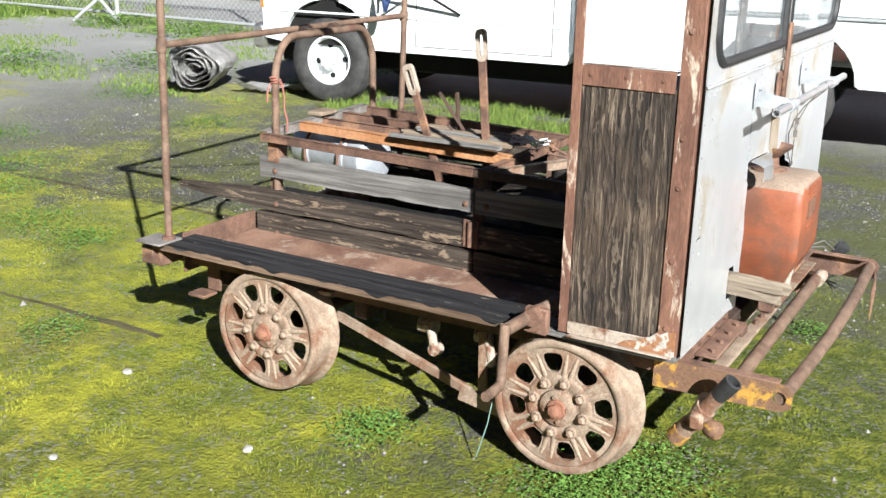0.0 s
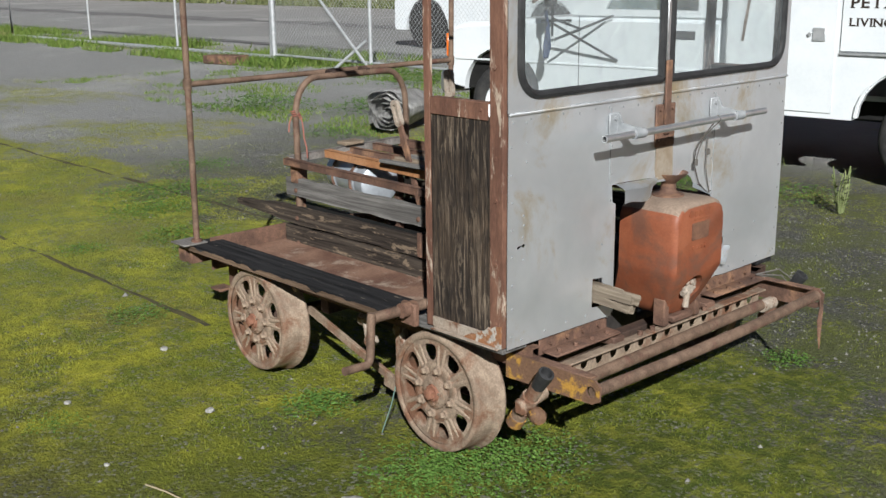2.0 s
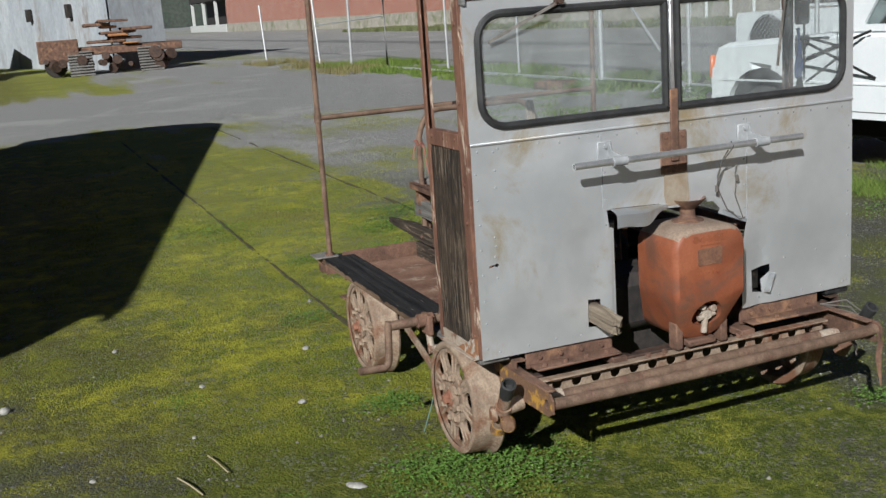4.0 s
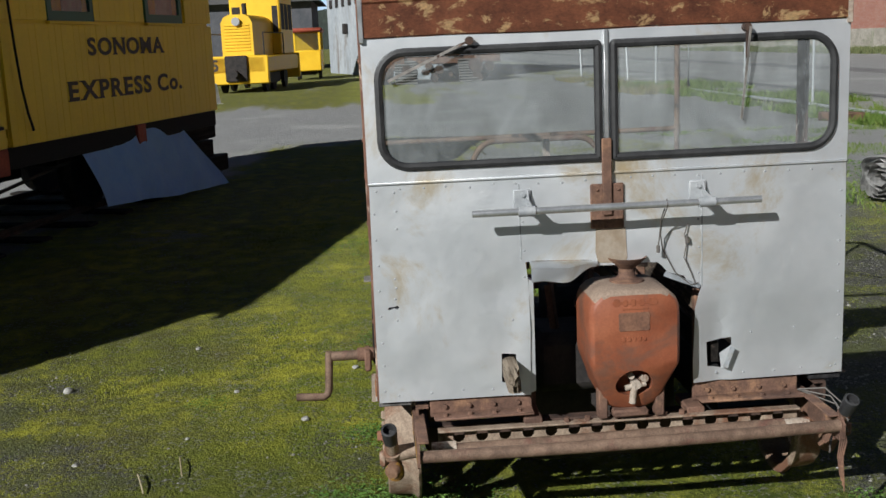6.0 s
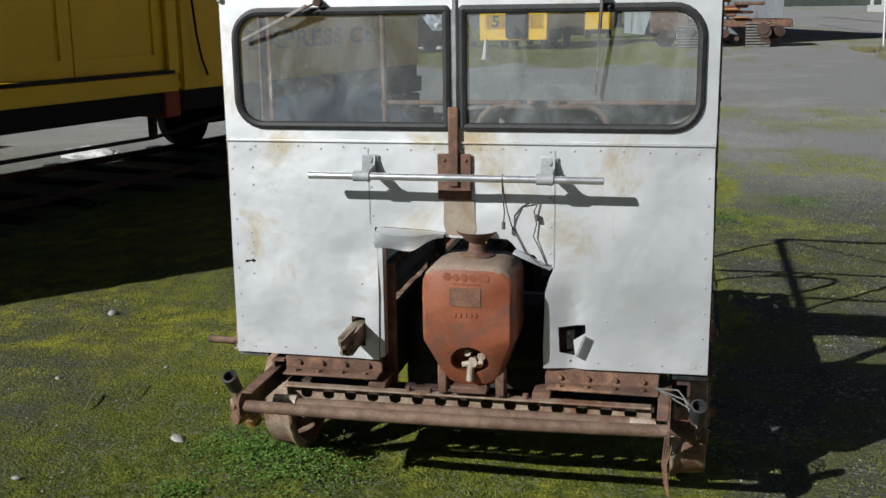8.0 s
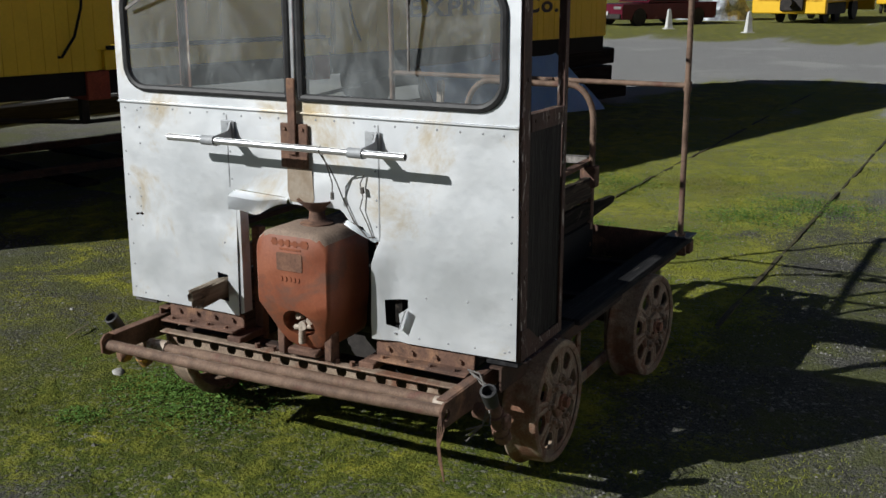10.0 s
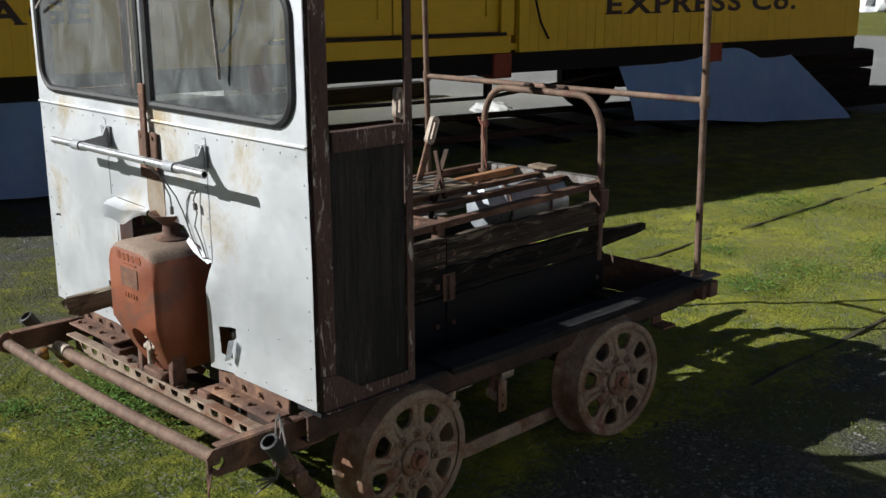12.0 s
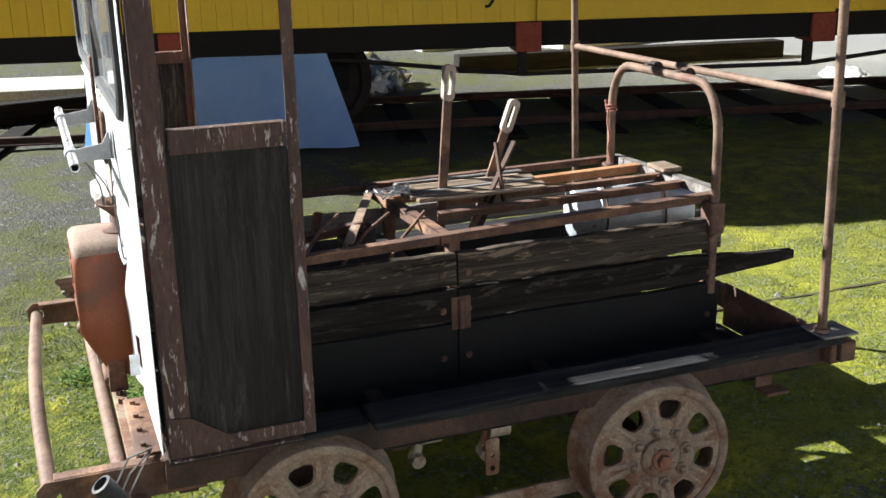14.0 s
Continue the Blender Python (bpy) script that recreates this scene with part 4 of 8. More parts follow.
# fuel tank, cords and engine lumps inside the box
bm = B()
lathe(bm, [(-0.21, 0.0001), (-0.21, 0.075), (-0.20, 0.092), (-0.19, 0.095), (-0.12, 0.095), (-0.115, 0.099), (-0.095, 0.099), (-0.09, 0.095), (0.09, 0.095), (0.095, 0.099),
           (0.115, 0.099), (0.12, 0.095), (0.19, 0.095), (0.20, 0.092), (0.21, 0.075), (0.21, 0.0001)], 28, "x")
bmesh.ops.transform(bm, matrix=pose(-0.78, 0.0, 0.70, 0, 0, -14), verts=bm.verts)
tank = part("fuel_tank", bm, TANK_STEEL, cart, "pale galvanised fuel tank")
for dx in (-0.1, 0.1):
    bm = B()
    sweep(bm, [(dx, 0.101 * math.cos(radians(a)), 0.101 * math.sin(radians(a))) for a in range(-30, 211, 20)], 0, 4, flat=(0.02, 0.004))
    bmesh.ops.transform(bm, matrix=pose(-0.78, 0.0, 0.70, 0, 0, -14), verts=bm.verts)
    part("strap", bm, RUST, tank)
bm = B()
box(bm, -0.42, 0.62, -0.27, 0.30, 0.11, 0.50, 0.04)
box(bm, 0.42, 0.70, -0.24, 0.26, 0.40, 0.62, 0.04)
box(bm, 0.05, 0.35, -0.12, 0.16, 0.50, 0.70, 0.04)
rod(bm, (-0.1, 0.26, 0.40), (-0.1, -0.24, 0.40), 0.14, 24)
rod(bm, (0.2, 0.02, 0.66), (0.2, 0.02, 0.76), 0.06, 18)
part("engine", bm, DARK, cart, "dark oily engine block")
bm = B()
for a, b in (((0.10, 0.05, 0.80), (0.30, 0.20, 0.70)), ((0.02, 0.15, 0.82), (0.22, 0.28, 0.66)), ((0.25, 0.0, 0.80), (0.42, 0.22, 0.74))):
    sweep(bm, [a, [(p + q) / 2 + (0.02 if i == 2 else 0) for i, (p, q) in enumerate(zip(a, b))], b], 0.006, 6)
part("control_rod", bm, RUST, cart)
bm = B()
pts = []
for k in range(22):
    pts.append((0.02 + 0.05 * math.sin(k * 1.9) + 0.01 * k * 0.4, -0.02 + 0.04 * math.cos(k * 1.4), 0.852 + 0.014 * math.sin(k * 2.7)))
sweep(bm, pts, 0.004, 5)
part("tangled_cord", bm, TARP_GREY, cart)

# hoop, posts, hand rail and roof frame
bm = B()
arc = [(-0.872, -0.288, 0.50), (-0.872, -0.288, 0.80), (-0.872, -0.288, 0.97)] + [(-0.872, -0.288 + 0.12 * (1 - math.cos(radians(a))), 1.00 + 0.165 * math.sin(radians(a))) for a in range(12, 91, 13)]
arc2 = [(x, 0.075 - y, z) for x, y, z in arc]
arc += [(x, y, z) for x, y, z in reversed(arc2)]
sweep(bm, arc, 0.0145, 12)
hoop = part("hoop", bm, RUST_PIPE, cart, "bent rusty pipe hoop")
for y in (-0.06, 0.13):
    bm = B()
    rod(bm, (-0.905, y - 0.016, 1.170), (-0.905, y + 0.016, 1.170), 0.022, 12)
    box(bm, -0.915, -0.865, y - 0.014, y + 0.014, 1.155, 1.185, 0.004)
    part("clamp", bm, RUST_DARK, hoop)
for y in (-0.288, 0.363):
    bm = B()
    box(bm, -0.895, -0.84, y - 0.03, y + 0.03, 0.70, 0.80, 0.006)
    part("bracket", bm, RUST, hoop)
bm = B()
for k, (dy, dz) in enumerate(((0.0, 0.0), (0.012, -0.01), (-0.012, 0.01))):
    pts = [(-0.868 + 0.02 * math.cos(a) , -0.288 + dy * 0.4 + 0.02 * math.sin(a), 1.00 + dz + 0.002 * i) for i, a in enumerate(np.arange(0, 6.3, 0.7))]
    sweep(bm, pts, 0.004, 6)
sweep(bm, [(-0.85, -0.275, 1.0), (-0.845, -0.27, 0.95), (-0.852, -0.262, 0.90), (-0.842, -0.258, 0.86), (-0.85, -0.25, 0.81)], 0.0035, 6)
sweep(bm, [(-0.885, -0.30, 1.0), (-0.89, -0.312, 0.97), (-0.885, -0.32, 0.93)], 0.0035, 6)
part("cord", bm, CORD, cart, "faded red cord tied round the hoop")
for sy in (-1, 1):
    bm = B()
    rod(bm, (-0.985, sy * 0.762, 0.488), (-0.955, sy * 0.762, 1.87), 0.0135, 12)
    rod(bm, (-0.972, sy * 0.762, 1.150), (-0.971, sy * 0.762, 1.195), 0.0185, 12)
    rod(bm, (-0.985, sy * 0.762, 0.488), (-0.985, sy * 0.762, 0.502), 0.024, 12)
    part("post", bm, RUST_PIPE, cart)
bm = B()
rod(bm, (-0.971, -0.77, 1.172), (-0.968, 0.77, 1.176), 0.0125, 12)
part("hand_rail", bm, RUST_PIPE, cart)


def bar(p0, p1, w, h, mat, name, parent=None, label=""):
    p0, p1 = Vector(p0), Vector(p1)
    d = p1 - p0
    bm = B()
    m = Matrix.Translation(p0) @ d.to_track_quat("X", "Z").to_matrix().to_4x4()
    box(bm, 0, d.length, -w / 2, w / 2, -h / 2, h / 2, min(w, h) * 0.12, m)
    return part(name, bm, mat, parent or cart, label)


for sy in (-1, 1):
    bar((-1.03, sy * 0.775, 1.880), (0.90, sy * 0.785, 1.865), 0.014, 0.055, RUST, "roof_rail")
bar((-1.02, -0.785, 1.88), (-1.02, 0.785, 1.88), 0.02, 0.04, RUST, "roof_beam")
bar((0.55, -0.785, 1.86), (0.55, 0.785, 1.86), 0.02, 0.03, RUST, "roof_beam")
bar((-1.0, -0.77, 1.885), (0.53, 0.77, 1.878), 0.012, 0.012, RUST, "roof_brace")

# cab: door frames and plywood sides
# +y posts and panel use the copies that carry shade in their colour
for sy in (-1, 1):
    y = sy * 0.790
    bm = B()
    box(bm, 0.838, 0.893, y - 0.003, y + 0.003, 0.482, 1.89, 0.0015)
    box(bm, 0.887, 0.893, min(y, y - sy * 0.05), max(y, y - sy * 0.05), 0.482, 1.89, 0.0015)
    for z in (0.56, 0.75, 0.95, 1.08, 1.35, 1.6):
        rod(bm, (0.862, y, z), (0.862, y + sy * 0.0065, z), 0.0075, 8)
    part("corner_post", bm, RUST_PEEL if sy < 0 else PEEL_SHADE, cart)
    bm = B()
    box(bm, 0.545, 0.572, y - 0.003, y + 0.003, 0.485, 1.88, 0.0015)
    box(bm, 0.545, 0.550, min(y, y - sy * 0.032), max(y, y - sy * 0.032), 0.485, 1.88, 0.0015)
    part("door_post", bm, RUST_PEEL if sy < 0 else PEEL_SHADE, cart)
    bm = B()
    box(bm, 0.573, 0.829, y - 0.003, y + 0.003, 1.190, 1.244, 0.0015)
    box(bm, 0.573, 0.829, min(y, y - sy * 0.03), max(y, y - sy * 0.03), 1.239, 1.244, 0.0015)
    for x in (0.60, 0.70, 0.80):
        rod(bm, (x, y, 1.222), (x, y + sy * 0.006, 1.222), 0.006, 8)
    part("cross_rail", bm, RUST_PEEL if sy < 0 else PEEL_SHADE, cart)
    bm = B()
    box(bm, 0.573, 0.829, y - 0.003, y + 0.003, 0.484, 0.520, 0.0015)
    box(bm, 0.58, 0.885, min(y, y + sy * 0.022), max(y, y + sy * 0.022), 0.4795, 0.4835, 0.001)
    part("sill", bm, PLATE if sy < 0 else PEEL_SHADE, cart)
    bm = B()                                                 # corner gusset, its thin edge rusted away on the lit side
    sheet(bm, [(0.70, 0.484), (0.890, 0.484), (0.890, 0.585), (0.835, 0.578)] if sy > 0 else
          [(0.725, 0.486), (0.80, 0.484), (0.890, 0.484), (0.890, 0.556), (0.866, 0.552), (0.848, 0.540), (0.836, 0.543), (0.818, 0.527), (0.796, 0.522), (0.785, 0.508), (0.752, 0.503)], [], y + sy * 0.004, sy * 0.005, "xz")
    part("gusset", bm, SILL_PAINT if sy < 0 else PEEL_SHADE, cart)
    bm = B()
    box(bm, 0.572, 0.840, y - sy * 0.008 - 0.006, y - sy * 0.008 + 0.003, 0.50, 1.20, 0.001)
    part("side_panel", bm, PLY if sy < 0 else PLY_SHADE, cart, "weathered dark plywood side panel with cracked veneer" if sy < 0 else "smooth plywood side panel with its shade painted dark")

# front sheet with the torn opening
front = [(-0.787, 0.481), (-0.280, 0.479), (-0.279, 0.60), (-0.276, 0.70), (-0.278, 0.86), (-0.286, 0.931), (-0.25, 0.934), (-0.17, 0.931), (-0.10, 0.928), (-0.055, 0.924), (-0.046, 0.906),
         (0.02, 0.904), (0.10, 0.908), (0.152, 0.906), (0.168, 0.893), (0.185, 0.872), (0.215, 0.862), (0.24, 0.856), (0.262, 0.826), (0.300, 0.812), (0.290, 0.79), (0.276, 0.74), (0.273, 0.64), (0.270, 0.55),
         (0.272, 0.484), (0.788, 0.489), (0.789, 0.90), (0.784, 1.211), (-0.782, 1.214), (-0.786, 0.85)]
DIMPLES = [(random.Random(40 + k).uniform(-0.72, 0.72), random.Random(70 + k).uniform(0.52, 1.16), random.Random(90 + k).uniform(0.012, 0.045), random.Random(20 + k).uniform(-0.0045, 0.0035)) for k in range(26)]


def dent(y, z):
    """How far the battered sheet stands out from its plane: shallow waves, dimples, and curled edges at the opening."""
    rim = step(0.0, 0.07, min(0.787 - abs(y), 1.213 - z, z - 0.480))
    d = -0.0035 * abs(noise.noise(Vector((y * 2.3, z * 2.3, 1.0)))) - 0.0018 * abs(noise.noise(Vector((y * 6.5, z * 6.5, 5.0))))
    d += sum(a * math.exp(-((y - cy) ** 2 + (z - cz) ** 2) / (2 * r * r)) for cy, cz, r, a in DIMPLES)
    low = 1 - step(0.70, 0.85, z)
    d += low * (0.020 * (1 - step(0.262, 0.345, y)) if y > 0.2 else 0.0) * (0.7 + 0.3 * math.sin(9 * z))
    d += low * (0.006 * step(-0.36, -0.28, y) if y < -0.1 else 0.0)
    d -= 0.007 * low * math.exp(-((y - 0.365) / 0.03) ** 2)
    return d * rim if not (0.2 < abs(y) < 0.4) else d


def battered(outline, holes, at, thick, cell=0.035):
    """A thin sheet in the yz plane, cut to the outline and holes and beaten out of true."""
    bm = B()
    edges = []
    for loop in [outline] + list(holes):
        vs = [bm.verts.new((at, u, v)) for u, v in loop]
        edges += [bm.edges.new((vs[i], vs[(i + 1) % len(vs)])) for i in range(len(vs))]
    bmesh.ops.triangle_fill(bm, use_beauty=True, use_dissolve=False, edges=edges)
    us, vs_ = [p[0] for p in outline], [p[1] for p in outline]
    for no, lo, hi in (((0, 1, 0), min(us), max(us)), ((0, 0, 1), min(vs_), max(vs_))):
        for c in np.arange(lo + cell, hi, cell):
            bmesh.ops.bisect_plane(bm, geom=list(bm.verts) + list(bm.edges) + list(bm.faces), dist=1e-5, plane_co=[c * k for k in no], plane_no=no)
    for v in bm.verts:
        v.co.x += dent(v.co.y, v.co.z)
    bmesh.ops.solidify(bm, geom=list(bm.faces), thickness=thick)
    return bm


hole_l = [(-0.376, 0.527), (-0.327, 0.523), (-0.326, 0.622), (-0.374, 0.626)]
hole_r = [(0.322, 0.538), (0.372, 0.528), (0.366, 0.578), (0.405, 0.606), (0.404, 0.634), (0.318, 0.622)]
nick = [(-0.745, 0.800), (-0.738, 0.796), (-0.722, 0.802), (-0.712, 0.797), (-0.705, 0.804), (-0.712, 0.810), (-0.723, 0.806), (-0.737, 0.806)]
panel = part("front_panel", battered(front, [hole_l, hole_r, nick], 0.9070, 0.0020), ALU, cart, "dented grey sheet-metal front with a torn opening")
bm = B()                                                        # sheet folded out over the opening, its lip highest at the outer corner
g = []
for q in np.linspace(0, 1, 9):
    row = []
    for u in np.linspace(0, 1, 15):
        lip = 1 - step(0.50, 1.0, u)
        out = (0.010 + 0.032 * lip) * step(0.0, 0.20, q)
        drop = (0.016 + 0.046 * lip) * q
        row.append(bm.verts.new((0.9085 + out + 0.004 * math.sin(7 * u + 3 * q) * q, -0.274 + 0.226 * u + 0.006 * q * math.sin(5 * u), 0.9335 - 0.009 * u - drop + 0.003 * q * math.sin(11 * u))))
    g.append(row)
for a, b in zip(g, g[1:]):
    for k in range(14):
        bm.faces.new((a[k], a[k + 1], b[k + 1], b[k]))
bmesh.ops.solidify(bm, geom=list(bm.faces), thickness=0.002)
part("bent_flap", bm, ALU, panel, "bent-out flap of torn sheet metal")
bm = B()
g = [[bm.verts.new((0.908 + 0.012 * q * math.sin(2.2 * u + 0.4), 0.180 + 0.12 * u - 0.010 * q, 0.875 - 0.055 * u - 0.015 * q * (1 - 0.4 * u))) for u in np.linspace(0, 1, 8)] for q in np.linspace(0, 1, 5)]
for a, b in zip(g, g[1:]):
    for k in range(7):
        bm.faces.new((a[k], a[k + 1], b[k + 1], b[k]))
bmesh.ops.solidify(bm, geom=list(bm.faces), thickness=0.002)
part("bent_flap", bm, TORN, panel, "bent-out flap of torn sheet metal")
bm = B()
g = [[bm.verts.new((0.908 + 0.026 * q, 0.374 + 0.026 * u + 0.008 * q, 0.530 + 0.070 * u + 0.004 * q)) for u in np.linspace(0, 1, 4)] for q in np.linspace(0, 1, 4)]
for a, b in zip(g, g[1:]):
    for k in range(3):
        bm.faces.new((a[k], a[k + 1], b[k + 1], b[k]))
bmesh.ops.solidify(bm, geom=list(bm.faces), thickness=0.002)
part("bent_flap", bm, TORN, panel)
bm = B()
sheet(bm, [(-0.052, 1.030), (0.046, 1.030), (0.052, 0.93), (0.045, 0.912), (-0.045, 0.915), (-0.054, 0.95)], [], 0.9074, 0.0006)
part("stain", bm, STAIN, panel, "rust stain below the bracket")
bm = B()
sheet(bm, [(-0.279, 0.484), (-0.262, 0.49), (-0.262, 0.865), (-0.277, 0.872)], [], 0.86, 0.045)
part("edge_flange", bm, ALU, panel)
# lap strip and rivets
for y0, z0 in ((-0.302, 0.94), (0.300, 0.815)):
    bm = B()
    box(bm, 0.9068, 0.9076, y0, y0 + 0.004, z0, 1.19, 0.0)
    part("lap_seam", bm, FITTING, panel)
bm = B()
lathe(bm, [(0.0, 0.0042), (0.0006, 0.0034), (0.0010, 0.0018), (0.0012, 0.0001)], 8, "x")
RIVET = mesh_of(bm, "rivet", FITTING, True)
spots = [(y, 1.190) for y in np.arange(-0.76, 0.77, 0.075)] + [(-0.768, z) for z in np.arange(0.52, 1.18, 0.085)] + [(0.77, z) for z in np.arange(0.52, 1.18, 0.085)]
spots += [(-0.70, 1.185 - 0.06 * k) for k in range(3)] + [(y, 0.505) for y in np.arange(-0.72, -0.30, 0.105)] + [(-0.715, 0.76 + 0.035 * k) for k in range(5) if k != 1]
spots += [(y, 0.512) for y in np.arange(0.35, 0.76, 0.10)] + [(-0.29, 0.88 + 0.09 * k) for k in range(3)] + [(0.293, 0.86 + 0.09 * k) for k in range(3)] + [(0.47, 0.645), (0.62, 0.655), (-0.33, 0.74)]
for y, z in spots:
    shared("rivet", RIVET, panel, pose(0.9071 + max(-0.002, dent(y, z)), y + random.uniform(-0.004, 0.004), z + random.uniform(-0.004, 0.004)))

# windscreen frame, gaskets, panes, wipers
win_l = rounded(-0.735, -0.037, 1.262, 1.622, [0.085, 0.004, 0.004, 0.085], 7)
win_r = rounded(0.014, 0.735, 1.262, 1.622, [0.004, 0.085, 0.085, 0.004], 7)
bm = B()
sheet(bm, [(-0.785, 1.2165), (0.786, 1.2155), (0.786, 1.668), (-0.785, 1.668)], [win_l, win_r], 0.9045, 0.003)
wf = part("windscreen_frame", bm, ALU, cart, "grey sheet-metal windscreen frame", smooth=False)
bm = B()
box(bm, 0.9075, 0.914, -0.7855, 0.7865, 1.2085, 1.2160, 0.002)
part("seam_strip", bm, ALU, wf)
bm = B()
box(bm, 0.9078, 0.917, -0.020, -0.004, 1.235, 1.668, 0.003)
part("centre_strip", bm, ALU_BRIGHT, wf)
for loop in (win_l, win_r):
    bm = B()
    cy, cz = sum(p[0] for p in loop) / len(loop), sum(p[1] for p in loop) / len(loop)
    pts = [(0.908, y, z) for y, z in loop]
    sweep(bm, pts, 0.0135, 8, closed=True)
    part("gasket", bm, RUBBER, wf, "black rubber window gasket")
    bm = B()
    sheet(bm, loop, [], 0.9052, 0.0012)
    pane = part("pane", bm, GLASS, wf, "dusty window pane", smooth=False)
    pane.visible_shadow = False
for pivot, mid, tip in (((0.928, -0.445, 1.650), (0.945, -0.55, 1.605), (0.925, -0.705, 1.535)), ((0.928, 0.440, 1.655), (0.945, 0.436, 1.56), (0.925, 0.425, 1.365))):
    bm = B()
    rod(bm, (0.905, pivot[1], pivot[2]), (0.938, pivot[1], pivot[2]), 0.013, 10)
    sweep(bm, [pivot, mid], 0, 4, flat=(0.010, 0.006))
    a, b = Vector(mid), Vector(tip)
    wp = part("wiper", bm, RUST_DARK, cart, "corroded windscreen wiper")
    bm = B()
    sweep(bm, [a.lerp(b, -0.5), a, b], 0, 4, flat=(0.005, 0.009))
    part("blade", bm, DULL_STEEL, wp)
# rusted fascia
bm = B()
prof = [(0.905, 1.668), (0.915, 1.672), (0.917, 1.774), (0.922, 1.780), (0.918, 1.787), (0.915, 1.885), (0.895, 1.90), (0.885, 1.89)]
rows = [[bm.verts.new((x, y, z + 0.002 * math.sin(9 * y))) for x, z in prof] for y in np.linspace(-0.772, 0.773, 30)]
for a, b in zip(rows, rows[1:]):
    for k in range(len(prof) - 1):
        bm.faces.new((a[k], a[k + 1], b[k + 1], b[k]))
bmesh.ops.solidify(bm, geom=list(bm.faces), thickness=0.003)
part("fascia", bm, FASCIA, cart, "rusted sheet-steel fascia with flaking paint")
for sy in (-1, 1):
    bm = B()
    box(bm, 0.896, 0.921, sy * 0.781 - 0.0075, sy * 0.781 + 0.0075, 1.655, 1.90, 0.002)
    part("fascia_strip", bm, PLATE if sy > 0 else ALU_BRIGHT, cart)

# handle bar with clamps, bracket, wires
bm = B()
lathe(bm, [(-0.463, 0.0085), (-0.463, 0.0118), (0.463, 0.0118), (0.463, 0.0085), (0.44, 0.0085)], 16, "y")
lathe(bm, [(-0.463, 0.0085), (-0.43, 0.0085), (-0.43, 0.0001)], 16, "y")
bmesh.ops.translate(bm, verts=bm.verts, vec=(1.012, -0.002, 1.116))
hbar = part("handle_bar", bm, ALU_BRIGHT, cart, "bare metal handle bar")
for y in (-0.292, 0.285):
    bm = B()
    box(bm, 0.9105, 0.917, y - 0.028, y + 0.028, 1.098, 1.172, 0.006)
    sheet(bm, [(0.914, 1.100), (1.000, 1.096), (1.014, 1.103), (1.012, 1.130), (0.99, 1.132), (0.935, 1.140), (0.920, 1.168), (0.914, 1.170)], [], y + 0.014, 0.006, "xz")
    rod(bm, (1.012, y - 0.026, 1.116), (1.012, y + 0.026, 1.116), 0.0165, 14)
    rod(bm, (0.915, y + 0.002, 1.155), (0.923, y + 0.002, 1.155), 0.008, 6)
    part("clamp", bm, FITTING, hbar)
bm = B()
box(bm, 0.919, 0.929, -0.032, 0.000, 1.075, 1.325, 0.003)
box(bm, 0.9105, 0.919, -0.070, -0.026, 1.030, 1.178, 0.004)
box(bm, 0.9105, 0.919, -0.006, 0.040, 1.030, 1.178, 0.004)
box(bm, 0.9105, 0.9185, -0.030, -0.002, 1.030, 1.09, 0.002)
for y, z in ((-0.05, 1.16), (0.02, 1.16), (-0.05, 1.05), (0.02, 1.05)):
    rod(bm, (0.918, y, z), (0.924, y, z), 0.006, 8)
part("bracket", bm, RUST, cart, "rusty steel bracket")
bm = B()
sweep(bm, [(1.012, 0.155, 1.130), (1.026, 0.155, 1.116), (1.012, 0.155, 1.100), (0.96, 0.153, 1.05), (0.93, 0.157, 1.0), (0.915, 0.168, 0.95), (0.912, 0.21, 0.87), (0.915, 0.262, 0.825), (0.913, 0.288, 0.83)], 0.0021, 6)
sweep(bm, [(1.00, 0.152, 1.10), (0.97, 0.148, 1.06), (0.945, 0.150, 1.00), (0.94, 0.146, 0.965)], 0.0022, 6)
rod(bm, (0.94, 0.146, 0.968), (0.94, 0.146, 0.945), 0.006, 8)
sweep(bm, [(0.915, 0.252, 1.03), (0.92, 0.240, 1.00), (0.915, 0.247, 0.96), (0.92, 0.238, 0.92), (0.914, 0.262, 0.87), (0.912, 0.280, 0.825)], 0.0021, 6)
rod(bm, (0.92, 0.246, 0.99), (0.92, 0.250, 0.97), 0.007, 8)
part("wire", bm, WIRE, cart, "loose hanging wires")

# water tank
def tank_ring(x, k):
    pts = []
    cy = 0.046
    right = [(0.0, 0.847), (0.088, 0.846), (0.114, 0.836), (0.136, 0.816), (0.146, 0.792), (0.148, 0.76), (0.148, 0.68), (0.148, 0.62), (0.146, 0.594), (0.120, 0.530), (0.098, 0.468), (0.080, 0.440), (0.055, 0.426), (0.026, 0.420)]
    full = right + [(-y, z) for y, z in reversed(right[1:])]
    for y, z in full:
        zz = 0.64 + (z - 0.64) * (1 - k)
        pts.append((cy + y * (1 - k * 1.3), zz))
    return pts


bm = B()
loops = [(1.040, 0.072), (1.034, 0.034), (1.024, 0.009), (1.012, 0.0), (0.86, 0.0), (0.80, 0.01)]
rings = [[bm.verts.new((x - 0.085 * max(0.0, (0.592 - z)) / 0.18, y, z)) for y, z in tank_ring(x, k)] for x, k in loops]
for a, b in zip(rings, rings[1:]):
    for i in range(len(a)):
        f = bm.faces.new((a[i], a[(i + 1) % len(a)], b[(i + 1) % len(a)], b[i]))
bm.faces.new(rings[-1])
